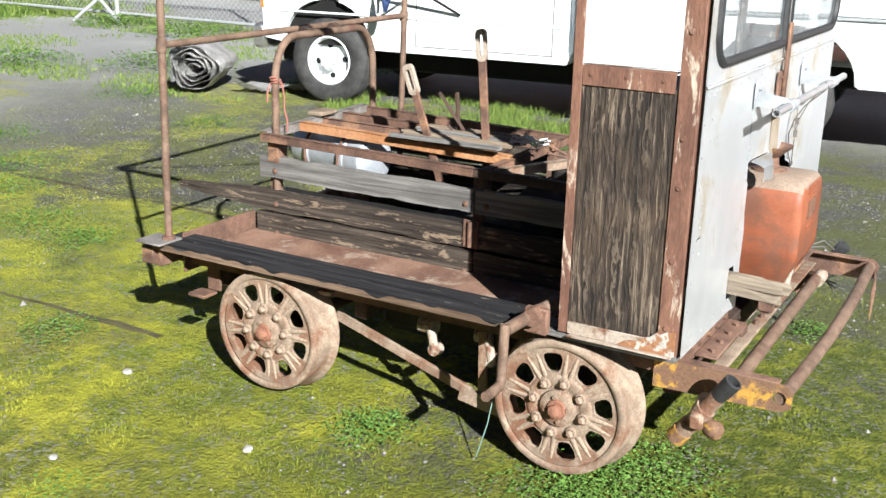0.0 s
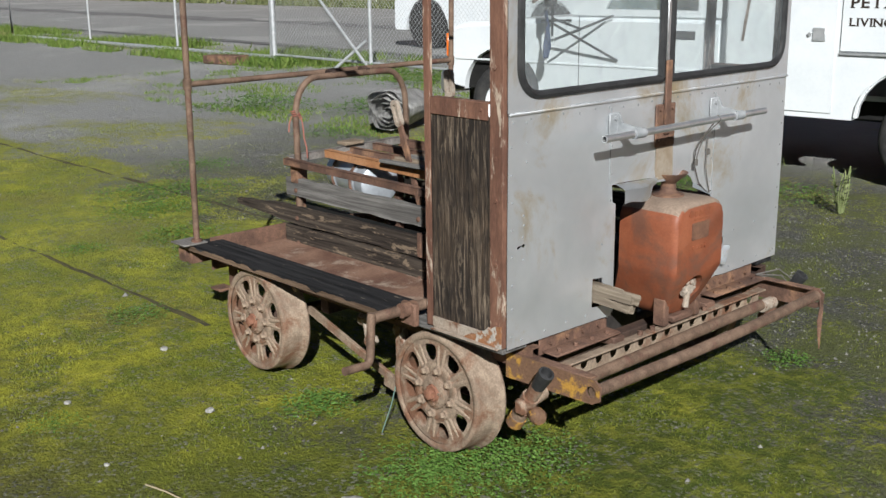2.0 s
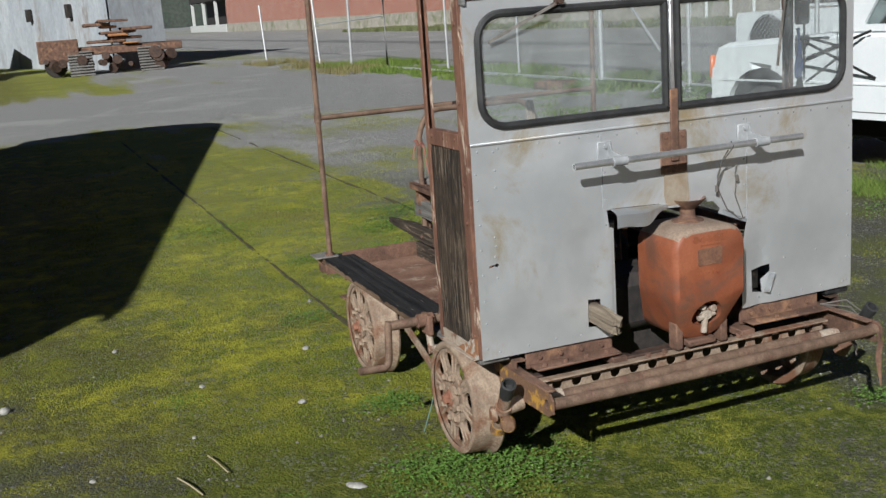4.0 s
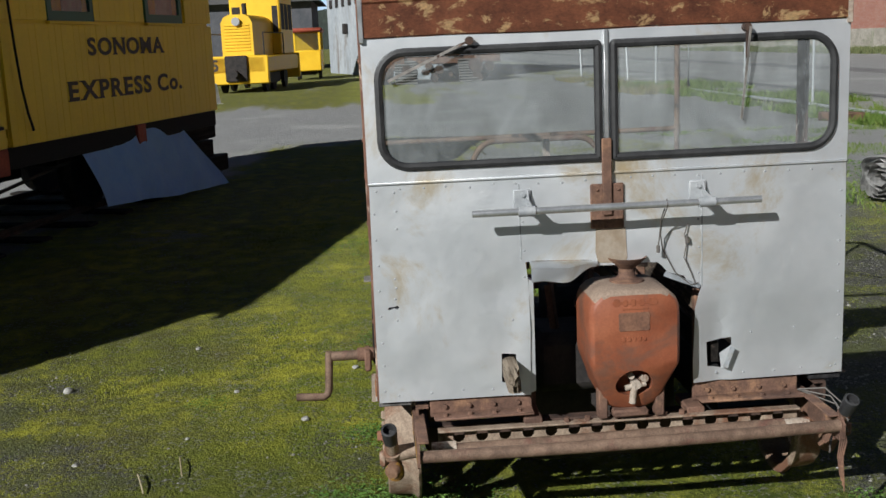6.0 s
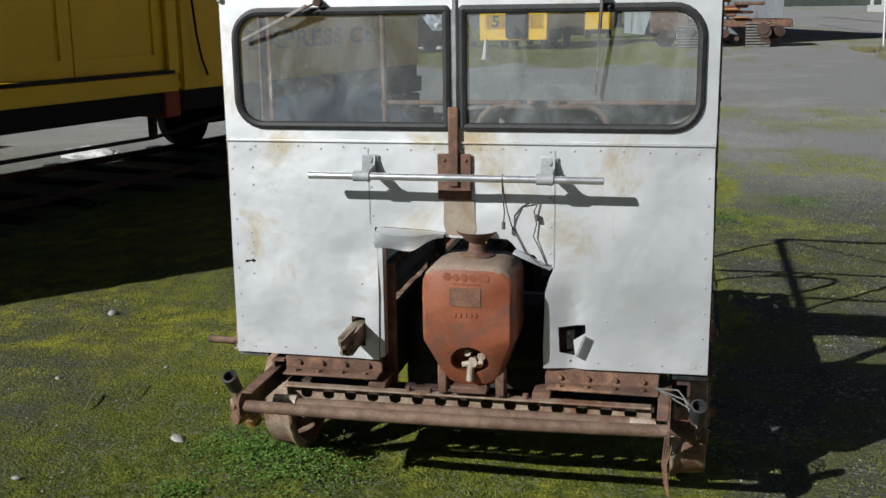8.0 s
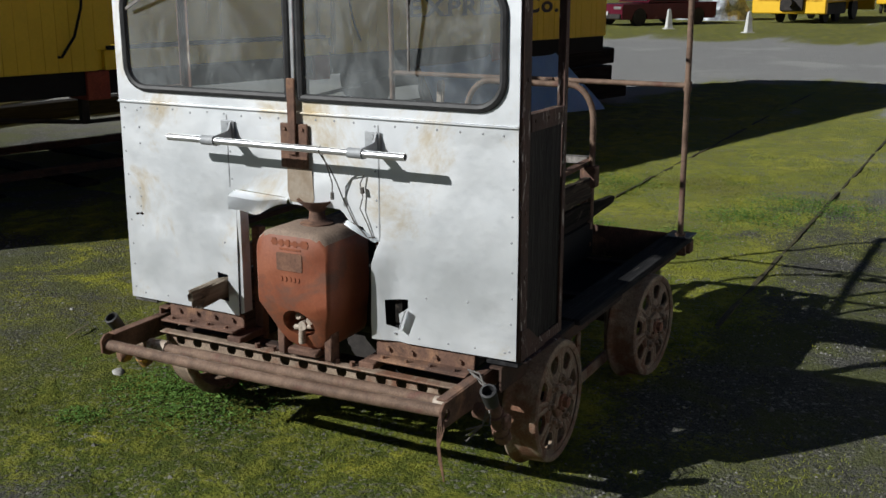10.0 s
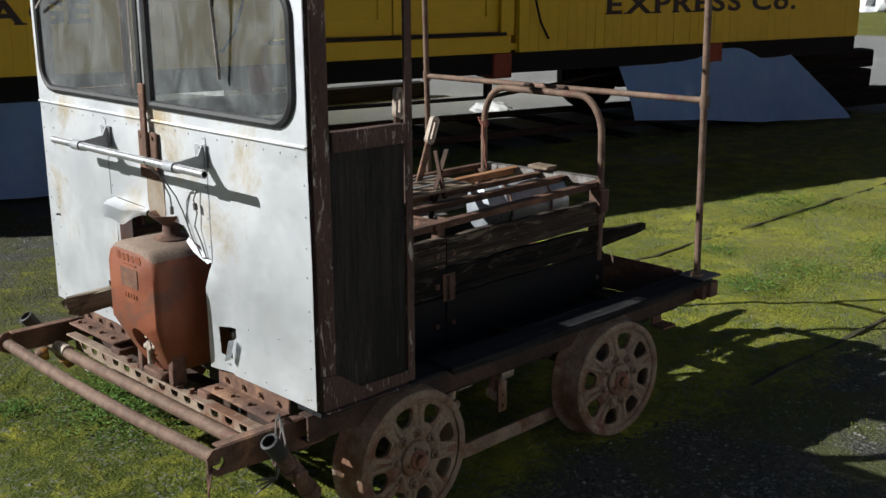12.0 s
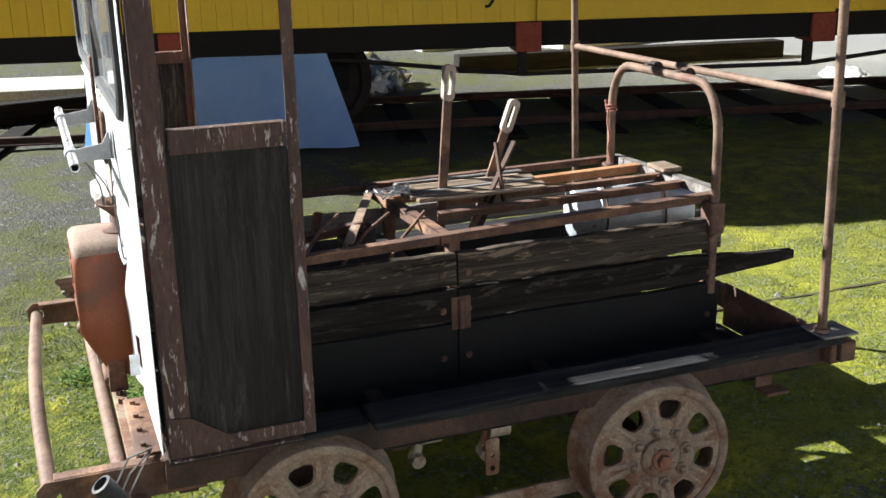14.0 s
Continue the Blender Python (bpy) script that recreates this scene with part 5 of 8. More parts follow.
hole = [(0.046 + 0.062 * math.cos(2 * math.pi * k / 20), 0.520 + (0.060 if math.sin(2 * math.pi * k / 20) > 0 else 0.040) * math.sin(2 * math.pi * k / 20)) for k in range(20)]
nr = len(rings[0])
bm.faces.new([rings[0][i % nr] for i in range(nr - 7, nr + 8)])          # upright upper face, down to the crease
edges = [bm.edges.get((rings[0][i], rings[0][i + 1])) for i in range(7, nr - 7)] + [bm.edges.get((rings[0][7], rings[0][nr - 7]))]
hv = [bm.verts.new((1.040 - 0.085 * max(0.0, 0.592 - z) / 0.18, y, z)) for y, z in hole]
edges += [bm.edges.new((hv[i], hv[(i + 1) % len(hv)])) for i in range(len(hv))]
bmesh.ops.triangle_fill(bm, use_beauty=True, use_dissolve=False, edges=edges)
inner = [bm.verts.new((v.co.x - 0.06, v.co.y, v.co.z)) for v in hv]
for i in range(len(hv)):
    bm.faces.new((hv[i], hv[(i + 1) % len(hv)], inner[(i + 1) % len(hv)], inner[i]))
bm.faces.new(inner)
for f in bm.faces:
    if f.calc_center_median().z > 0.822:
        f.material_index = 1
wt = part("water_tank", bm, [TANK_RED, TANK_TOP], cart, "faded red cast water tank")
bm = B()
sheet(bm, rounded(-0.010, 0.090, 0.715, 0.775, 0.006), [], 1.0395, 0.003)
part("plate", bm, surf("worn_plate", (0.12, 0.06, 0.04), (0.20, 0.10, 0.06), 20, 0.7, 0, 0.2, 100), wt)
mark_n = 0
for y0, y1, z0, z1 in ((-0.030, 0.118, 0.803, 0.813), (-0.026, -0.008, 0.798, 0.822), (0.004, 0.018, 0.797, 0.818), (0.030, 0.044, 0.797, 0.820), (0.058, 0.072, 0.797, 0.818), (0.088, 0.114, 0.797, 0.821), (0.002, 0.086, 0.785, 0.791),
                       (0.0, 0.011, 0.680, 0.695), (0.017, 0.028, 0.680, 0.695), (0.034, 0.045, 0.680, 0.695), (0.051, 0.062, 0.680, 0.695), (0.068, 0.078, 0.680, 0.695)):
    bm = B()
    mark_n += 1
    sheet(bm, rounded(y0, y1, z0, z1, min(0.004, (z1 - z0) / 2.2, (y1 - y0) / 2.2)), [], 1.0392 + 0.0001 * mark_n, 0.0018 + 0.0003 * (mark_n % 5))
    part("raised_mark", bm, TANK_RED, wt)
bm = B()
lathe(bm, [(0.838, 0.060), (0.851, 0.056), (0.857, 0.036), (0.866, 0.028), (0.890, 0.026), (0.905, 0.042), (0.923, 0.064), (0.929, 0.067), (0.929, 0.062), (0.911, 0.036), (0.897, 0.018), (0.88, 0.001)], 24, "z")
bmesh.ops.translate(bm, verts=bm.verts, vec=(0.893, 0.052, 0.0))
part("funnel", bm, RUST, wt, "rusty filler funnel")
bm = B()
for p0, p1, r in (((0.95, 0.056, 0.520), (1.004, 0.056, 0.520), 0.016), ((0.992, 0.020, 0.508), (0.992, 0.088, 0.520), 0.010), ((0.994, 0.050, 0.52), (0.990, 0.044, 0.455), 0.012), ((0.97, 0.078, 0.535), (1.00, 0.084, 0.54), 0.013),
                  ((0.97, 0.040, 0.545), (1.00, 0.038, 0.55), 0.011)):
    rod(bm, p0, p1, r, 10)
part("drain_fitting", bm, PLATE, wt)
bm = B()
box(bm, 0.93, 0.99, -0.02, 0.10, 0.405, 0.43, 0.006)
for y in (-0.05, 0.14):
    box(bm, 0.93, 0.98, y - 0.015, y + 0.015, 0.40, 0.50, 0.004)
part("tank_foot", bm, RUST, wt)

# front buffer beam
for sy, mat in ((-1, YELLOW_WORN), (1, RUST)):
    y = sy * 0.675
    bm = B()
    hole = circle(1.155, 0.383, 0.019, 14)
    sheet(bm, [(0.80, 0.335), (1.16, 0.345), (1.188, 0.360), (1.190, 0.405), (1.17, 0.424), (0.80, 0.425)], [hole], y - 0.004, 0.008, "xz")
    box(bm, 0.80, 1.15, min(y, y - sy * 0.035), max(y, y - sy * 0.035), 0.420, 0.427, 0.002)
    bm.normal_update()
    for f in bm.faces:
        if f.calc_center_median().y * sy < 0.675 or abs(f.normal.y) < 0.5:
            f.material_index = 1
    part("buffer_arm", bm, [mat, RUST], cart, "buffer arm in worn yellow paint" if sy < 0 else "rusty buffer arm")
    bm = B()                                                    # slanted rail rest with a black socket
    a, b = Vector((0.90, sy * 0.745, 0.225)), Vector((1.030, sy * 0.760, 0.411))
    rod(bm, a, a.lerp(b, 0.16), 0.029, 14)
    arm = part("rail_rest", bm, YELLOW_WORN if sy < 0 else RUST, cart)
    bm = B()
    rod(bm, a.lerp(b, 0.15), a.lerp(b, 0.85), 0.023, 14)
    rod(bm, a.lerp(b, 0.10), a.lerp(b, 0.32), 0.026, 14)
    rod(bm, (0.96, sy * 0.68, 0.33), (0.97, sy * 0.75, 0.325), 0.026, 12)
    rod(bm, a.lerp(b, 0.50), a.lerp(b, 0.62), 0.030, 10)
    box(bm, 0.945, 0.985, sy * 0.785 - 0.012, sy * 0.785 + 0.012, 0.285, 0.335, 0.008)
    part("sleeve", bm, RUST_PALE if sy < 0 else RUST, arm)
    if sy < 0:
        bm = B()
        lathe(bm, [(0.0, 0.0001), (0.0, 0.021), (0.008, 0.026), (0.034, 0.027), (0.045, 0.020), (0.048, 0.0001)], 16, "z")
        bmesh.ops.transform(bm, matrix=Matrix.Translation((0.985, -0.745, 0.285)) @ Vector((0.9, -0.35, -0.1)).to_track_quat("Z", "Y").to_matrix().to_4x4(), verts=bm.verts)
        part("knob", bm, YELLOW_WORN, arm, "worn yellow knob")
    bm = B()
    d = (b - a).normalized()
    lathe(bm, [(0.0, 0.0001), (0.0, 0.022), (0.04, 0.025), (0.07, 0.026), (0.072, 0.019), (0.045, 0.017), (0.045, 0.0001)], 18, "z")
    bmesh.ops.transform(bm, matrix=Matrix.Translation(a.lerp(b, 0.84)) @ d.to_track_quat("Z", "Y").to_matrix().to_4x4(), verts=bm.verts)
    part("socket", bm, RUBBER, arm, "black rubber socket")
bm = B()
sweep(bm, [(1.160 + 0.018 * math.sin(math.pi * (0.5 + 0.5 * u)), 0.672 * u, 0.389 + 0.006 * u) for u in np.linspace(-1, 1, 21)], 0.0195, 16)
part("buffer_tube", bm, RUST_PIPE, cart, "long rusty buffer tube")
bm = B()
rod(bm, (1.000, -0.55, 0.338), (0.992, 0.58, 0.346), 0.021, 16)
t2 = part("lift_tube", bm, RUST_PIPE, cart)
for y in (-0.575, 0.605):
    bm = B()
    rod(bm, (0.998, y - 0.05, 0.342), (0.998, y + 0.03, 0.342), 0.0245, 16)
    part("end_cap", bm, PLATE, t2)
bm = B()
holes = [circle(-0.53 + 0.0775 * k, 0.360, 0.0205, 14) for k in range(15)]
sheet(bm, [(-0.60, 0.326), (0.62, 0.330), (0.62, 0.390), (-0.60, 0.386)], holes, 0.938, 0.006)
box(bm, 0.938, 0.976, -0.60, 0.62, 0.3865, 0.393, 0.002)
part("perforated_bar", bm, RUST_PALE, cart, "rusty angle bar with a row of holes", smooth=False)
for y0, y1 in ((-0.62, -0.275), (0.275, 0.64)):
    bm = B()
    box(bm, 0.885, 0.893, y0, y1, 0.415, 0.480, 0.003)
    box(bm, 0.8935, 0.958, y0 + 0.01, y1, 0.424, 0.431, 0.003, wob=0.002)
    for k in range(4):
        yy = y0 + 0.05 + k * (y1 - y0 - 0.1) / 3
        rod(bm, (0.893, yy, 0.452), (0.903, yy, 0.452), 0.008, 6)
        rod(bm, (0.935, yy, 0.43), (0.935, yy, 0.441), 0.008, 6)
    part("sill_angle", bm, RUST, cart)
for y in (-0.28, 0.27):
    bm = B()
    box(bm, 0.80, 0.952, y - 0.03, y + 0.03, 0.385, 0.412, 0.004)
    part("mounting_plate", bm, RUST, cart)
for y, z in ((-0.10, 0.43), (0.0, 0.43), (0.16, 0.43), (0.22, 0.43), (-0.17, 0.43)):
    bm = B()
    rod(bm, (0.957, y, 0.392), (0.957, y, z - 0.022), 0.010, 6)
    part("bolt", bm, RUST, cart)
# split timber, its end broken into splinters
peg = None
SPLIT = wood("split_pale_timber", (0.10, 0.078, 0.058), (0.30, 0.25, 0.19))
rnd = random.Random(12)
for k in range(6):
    bm = B()
    y0, z0 = -0.372 + 0.014 * (k % 3), 0.548 + 0.030 * (k // 3)
    tip = 1.10 - rnd.uniform(0.0, 0.09)
    ring0 = [(0.80, y0, z0), (0.80, y0 + 0.0138, z0), (0.80, y0 + 0.0138, z0 + 0.0295), (0.80, y0, z0 + 0.0295)]
    mids = [(0.95, y + rnd.uniform(-0.002, 0.002), z - 0.004) for x, y, z in ring0]
    ends = [(tip + rnd.uniform(-0.02, 0.02), y + rnd.uniform(-0.003, 0.003), z - 0.012 + rnd.uniform(-0.006, 0.006)) for x, y, z in ring0]
    rr = [[bm.verts.new(p) for p in ring] for ring in (ring0, mids, ends)]
    for p, q in zip(rr, rr[1:]):
        for i in range(4):
            bm.faces.new((p[i], p[(i + 1) % 4], q[(i + 1) % 4], q[i]))
    bm.faces.new(rr[0])
    bm.faces.new(rr[-1])
    if peg is None:
        peg = part("timber_peg", bm, SPLIT, cart, "split pale timber end sticking through the front", smooth=False)
    else:
        part("splinter", bm, SPLIT, peg, smooth=False)
# frayed cord at the buffer
bm = B()
for k in range(4):
    sweep(bm, [(1.176, 0.668 + 0.004 * k, 0.40 - 0.006 * k), (1.184, 0.664 + 0.007 * k, 0.35), (1.180 + 0.003 * k, 0.660 + 0.004 * k, 0.30), (1.182, 0.668 + 0.005 * k, 0.235 - 0.018 * k)], 0.0026, 5)
part("cord", bm, RUST, cart)
bm = B()
for k in range(3):
    sweep(bm, [(0.92, 0.63, 0.44), (0.98, 0.70 + 0.02 * k, 0.46 - 0.03 * k), (1.03, 0.76, 0.40 - 0.04 * k), (1.0, 0.72, 0.30), (1.05, 0.69, 0.26 + 0.02 * k)], 0.003, 5)
part("wire", bm, WIRE, cart)

# crank handle on the lit side
bm = B()
rod(bm, (0.50, -0.60, 0.535), (0.462, -0.955, 0.523), 0.0185, 12)
sweep(bm, [(0.462, -0.963, 0.541), (0.462, -0.966, 0.52), (0.463, -0.974, 0.395), (0.465, -0.981, 0.378), (0.469, -0.996, 0.370), (0.478, -1.095, 0.378)], 0.0145, 10)
part("crank_handle", bm, RUST_PIPE, cart, "bent rusty crank handle")
bm = B()
box(bm, 0.455, 0.53, -0.835, -0.81, 0.475, 0.555, 0.006)
rod(bm, (0.49, -0.86, 0.532), (0.49, -0.80, 0.532), 0.026, 12)
part("crank_bracket", bm, RUST, cart)

# brake gear below the deck
bar((-0.34, -0.64, 0.30), (0.20, -0.66, 0.155), 0.016, 0.032, RUST_PALE, "brake_bar")
bar((0.16, -0.66, 0.145), (0.34, -0.665, 0.120), 0.02, 0.05, RUST_PALE, "brake_bar")
bar((-0.36, 0.66, 0.105), (0.34, 0.66, 0.10), 0.012, 0.05, RUST_PALE, "brake_bar")
bar((0.24, -0.655, 0.15), (0.235, -0.655, 0.37), 0.012, 0.03, RUST_PALE, "brake_hanger")
bar((-0.33, 0.655, 0.10), (-0.30, 0.655, 0.37), 0.012, 0.03, RUST_PALE, "brake_hanger")
bar((-0.42, -0.66, 0.375), (-0.30, -0.72, 0.405), 0.014, 0.014, RUST_PALE, "spring_rod")
for x, y, z in ((0.02, -0.63, 0.335), (0.23, -0.63, 0.345), (0.0, 0.64, 0.32), (0.2, 0.64, 0.34)):
    bm = B()
    rod(bm, (x - 0.03, y, z), (x + 0.03, y, z), 0.026, 12)
    rod(bm, (x + 0.02, y - 0.02, z), (x + 0.035, y - 0.02, z - 0.07), 0.015, 10)
    rod(bm, (x + 0.035, y - 0.03, z - 0.07), (x + 0.035, y + 0.01, z - 0.075), 0.02, 10)
    part("brake_fitting", bm, PLATE, cart)
bm = B()
sheet(bm, rounded(0.005, 0.045, 0.19, 0.30, 0.008), [circle(0.025, 0.21, 0.008, 10), circle(0.025, 0.25, 0.006, 10)], 0.655, 0.008, "xz")
part("link_plate", bm, RUST_PALE, cart)
bm = B()
sweep(bm, [(0.34, -0.70, 0.34), (0.325, -0.74, 0.22), (0.32, -0.77, 0.12), (0.30, -0.80, 0.015)], 0.0022, 5)
part("wire", bm, plain("green_wire", (0.12, 0.20, 0.17), 0.6), cart)


# ---- the yellow coach ----
COACH = pose(-0.007, -2.054, 0, 0, 0, 166.2)
coach = thing("baggage_coach", COACH, "yellow wooden railway baggage coach with dark lettering on its side", "rail coach")
LEN, WID, FLOOR, EAVE = 11.47, 2.75, 0.93, 3.06
DOORS = (4.36, 6.74)
WINS = ((0.85, 1.65), (2.95, 3.7), (7.68, 8.46), (9.70, 10.58))


def in_any(a, b, spans):
    return any(a < q - 0.01 and b > p + 0.01 for p, q in spans)


bm = B()                                                          # inner shell behind the boards
sheet(bm, [(0.03, FLOOR), (LEN - 0.03, FLOOR), (LEN - 0.03, EAVE), (0.03, EAVE)], [[(p, 2.03), (q, 2.03), (q, 2.85), (p, 2.85)] for p, q in WINS], WID - 0.05, 0.05, "xz")
box(bm, 0.03, 0.09, 0.03, WID - 0.052, FLOOR, EAVE, 0.0)
box(bm, LEN - 0.09, LEN - 0.03, 0.03, WID - 0.052, FLOOR, EAVE, 0.0)
box(bm, 0.092, LEN - 0.092, 0.03, WID - 0.052, FLOOR + 0.02, FLOOR + 0.08, 0.0)
part("shell", bm, CAR_YELLOW, coach)
for a, b in ((0.0, DOORS[0]), (DOORS[1], LEN)):
    bm = B()
    ws = [w for w in WINS if a < w[0] < b]
    holes = [[(p, 2.03), (q, 2.03), (q, 2.85), (p, 2.85)] for p, q in ws]
    sheet(bm, [(a + 0.09, FLOOR), (b - (0.09 if b == LEN else 0), FLOOR), (b - (0.09 if b == LEN else 0), EAVE), (a + 0.09, EAVE)], holes, 0.022, 0.03, "xz")
    part("lining", bm, CAR_YELLOW, coach)


def end_cap(p, q, z0, z1):
    bm = B()
    box(bm, p, q, -0.012, 0.02, z0, z1, 0.004)
    return bm


# lettering
for body, s0, s1, z0, z1 in (("SONOMA", 8.29, 10.03, 1.66, 1.835), ("EXPRESS Co.", 7.83, 10.43, 1.245, 1.435), ("FREIGHT", 1.30, 3.00, 1.69, 1.865), ("BAGGAGE", 1.18, 3.0, 1.295, 1.475)):
    me = text_mesh(body, s1 - s0, z1 - z0, 0.003, CAR_BLACK)
    shared("lettering", me, coach, pose(s0, -0.0125, z0))["label"] = "dark serif lettering"
# doors
bm = B()
box(bm, DOORS[0], DOORS[1], -0.02, 0.02, FLOOR, 1.085, 0.004)
part("door_threshold", bm, CAR_YELLOW, coach)
bm = B()
box(bm, DOORS[0] + 0.02, DOORS[1] - 0.06, -0.045, 0.03, 1.088, 1.118, 0.004)
part("door_track", bm, DARK, coach)
for k in range(2):
    a = DOORS[0] + 0.10 + k * 1.10
    b = a + 1.085
    bm = B()
    sheet(bm, [(a, 1.122), (b, 1.122), (b, 2.95), (a, 2.95)], [[(a + 0.13, 1.26), (b - 0.13, 1.26), (b - 0.13, 2.02), (a + 0.13, 2.02)], [(a + 0.16, 2.14), (b - 0.16, 2.14), (b - 0.16, 2.8), (a + 0.16, 2.8)]], 0.045, 0.035, "xz")
    dr = part("door", bm, CAR_YELLOW, coach)
    bm = B()
    box(bm, a + 0.12, b - 0.12, 0.068, 0.08, 1.25, 2.03, 0.002)
    part("panel", bm, CAR_YELLOW, dr)
    bm = B()
    box(bm, a + 0.15, b - 0.15, 0.058, 0.062, 2.13, 2.81, 0.0)
    part("pane", bm, GLASS_CLEAN, dr)
for p, q in ((DOORS[0] - 0.07, DOORS[0] + 0.07), (DOORS[1] - 0.10, DOORS[1] + 0.04)):
    part("door_jamb", end_cap(p, q, 1.087 if p < 5 else 1.087, 3.0), CAR_YELLOW, coach)
bm = B()
box(bm, DOORS[0] - 0.1, DOORS[1] + 0.1, -0.02, 0.08, 2.96, 3.05, 0.004)
part("door_head", bm, CAR_YELLOW, coach)
for pts in ([(6.90, -0.03, 2.20), (6.92, -0.06, 2.14), (6.93, -0.07, 1.75), (6.97, -0.07, 1.42), (7.04, -0.06, 1.2), (7.15, -0.03, 1.05), (7.17, -0.01, 1.05)],
            [(4.22, -0.03, 2.20), (4.20, -0.06, 2.14), (4.19, -0.07, 1.75), (4.16, -0.07, 1.42), (4.09, -0.06, 1.2), (3.99, -0.03, 1.05), (3.97, -0.01, 1.05)]):
    bm = B()
    sweep(bm, pts, 0.011, 8)
    part("grab_iron", bm, BLACK, coach, "black curved grab iron")
# windows
for p, q in WINS:
    bm = B()
    sheet(bm, [(p - 0.04, 1.985), (q + 0.04, 1.985), (q + 0.04, 2.89), (p - 0.04, 2.89)], [[(p + 0.035, 2.075), (q - 0.035, 2.075), (q - 0.035, 2.82), (p + 0.035, 2.82)]], -0.004, 0.03, "xz")
    w = part("window", bm, CAR_GREEN, coach, "window in a dark green sash")
    bm = B()
    box(bm, p - 0.07, q + 0.07, -0.035, 0.012, 1.955, 1.984, 0.004)
    part("sill", bm, CAR_YELLOW, w)
    bm = B()
    box(bm, p + 0.02, q - 0.02, 0.012, 0.016, 2.06, 2.83, 0.0)
    part("pane", bm, GLASS_CLEAN, w)
    bm = B()
    n = 10
    vs = [[bm.verts.new((p + 0.03 + (q - p - 0.06) * (0.5 + 0.5 * k / n), 0.10 + 0.02 * math.sin(2.4 * k), z)) for k in range(n + 1)] for z in (2.04, 2.85)]
    for k in range(n):
        bm.faces.new((vs[0][k], vs[0][k + 1], vs[1][k + 1], vs[1][k]))
    part("curtain", bm, surf("faded_curtain", (0.42, 0.40, 0.36), (0.52, 0.5, 0.45), 6, 0.9, 0, 0.1, 60), w)
# roof, underframe
bm = B()
prof = [(WID / 2 + (WID / 2 + 0.12) * math.cos(radians(a)), 3.045 + 0.55 * math.sin(radians(a))) for a in range(0, 181, 12)]
for k, (a, b) in enumerate(zip(prof, prof[1:])):
    for x0, x1 in ((-0.10, LEN + 0.12),):
        bm.faces.new([bm.verts.new(v) for v in ((x0, *a), (x1, *a), (x1, *b), (x0, *b))])
bmesh.ops.remove_doubles(bm, verts=bm.verts, dist=0.001)
bmesh.ops.solidify(bm, geom=list(bm.faces), thickness=0.05)
part("roof", bm, ROOF_GREY, coach)
for x in (0.03, LEN - 0.06):
    bm = B()
    sheet(bm, prof, [], x, 0.03, "yz")
    part("roof_end", bm, CAR_YELLOW, coach)
for y in (0.02, 0.85, 1.75, WID - 0.17):
    bm = B()
    box(bm, 0.0, LEN, y, y + 0.15, 0.74, 0.928, 0.006)
    part("sill_beam", bm, BLACK, coach)
for s in (1.65, 4.3, 6.66, 9.3):
    bm = B()
    box(bm, s - 0.10, s + 0.10, -0.01, 0.30, 0.70, 0.926, 0.008)
    part("beam_end", bm, CAR_RED, coach, "red oxide beam end")
for y in (0.25, 2.4):
    bm = B()
    sweep(bm, [(1.2, y, 0.85), (4.3, y, 0.50), (6.66, y, 0.50), (10.0, y, 0.85)], 0.018, 8)
    rd = part("truss_rod", bm, DARK, coach)
    for s in (4.3, 6.66):
        bm = B()
        box(bm, s - 0.035, s + 0.035, y - 0.03, y + 0.03, 0.49, 0.77, 0.006)
        part("queen_post", bm, DARK, rd)
for c in (2.0, 9.9):
    bm = B()
    for y in (0.42, 1.98):
        box(bm, c - 0.95, c + 0.95, y, y + 0.08, 0.40, 0.62, 0.02)
        box(bm, c - 0.25, c + 0.25, y - 0.02, y + 0.12, 0.28, 0.70, 0.02)
    box(bm, c - 0.18, c + 0.18, 0.42, 2.06, 0.45, 0.74, 0.02)
    bogie = part("bogie", bm, BLACK, coach)
    for dx in (-0.72, 0.72):
        for y, f in ((0.58, 1), (2.06, -1)):
            bm = B()
            lathe(bm, [(0.0, 0.0001), (0.0, 0.06), (0.03, 0.06), (0.04, 0.32), (0.0, 0.34), (0.0, 0.39), (0.10, 0.395), (0.115, 0.42), (0.14, 0.42), (0.14, 0.10), (0.14, 0.0001)], 32, "y")
            bmesh.ops.transform(bm, matrix=pose(c + dx, y, 0.46, 0, 0, 0 if f > 0 else 180), verts=bm.verts)
            part("wheel", bm, DARK, bogie)
# track below it
track = thing("railway_track", COACH, "short old track of steel rails on timber sleepers", "track", kind="structure")
for y in (0.64, 1.98):
    bm = B()
    box(bm, -6, LEN + 0.9, y - 0.03, y + 0.03, 0.03, 0.045, 0.004)
    box(bm, -6, LEN + 0.9, y - 0.008, y + 0.008, 0.04, 0.08, 0.0)
    box(bm, -6, LEN + 0.9, y - 0.025, y + 0.025, 0.075, 0.10, 0.006)
    part("rail", bm, RUST_DARK, track)
for k in range(22):
    bm = B()
    s = -5.7 + 0.82 * k
    box(bm, s, s + 0.2, 0.15 + random.uniform(-0.05, 0.05), 2.5, -0.06, 0.03, 0.01)
    part("sleeper", bm, TIMBER, track)


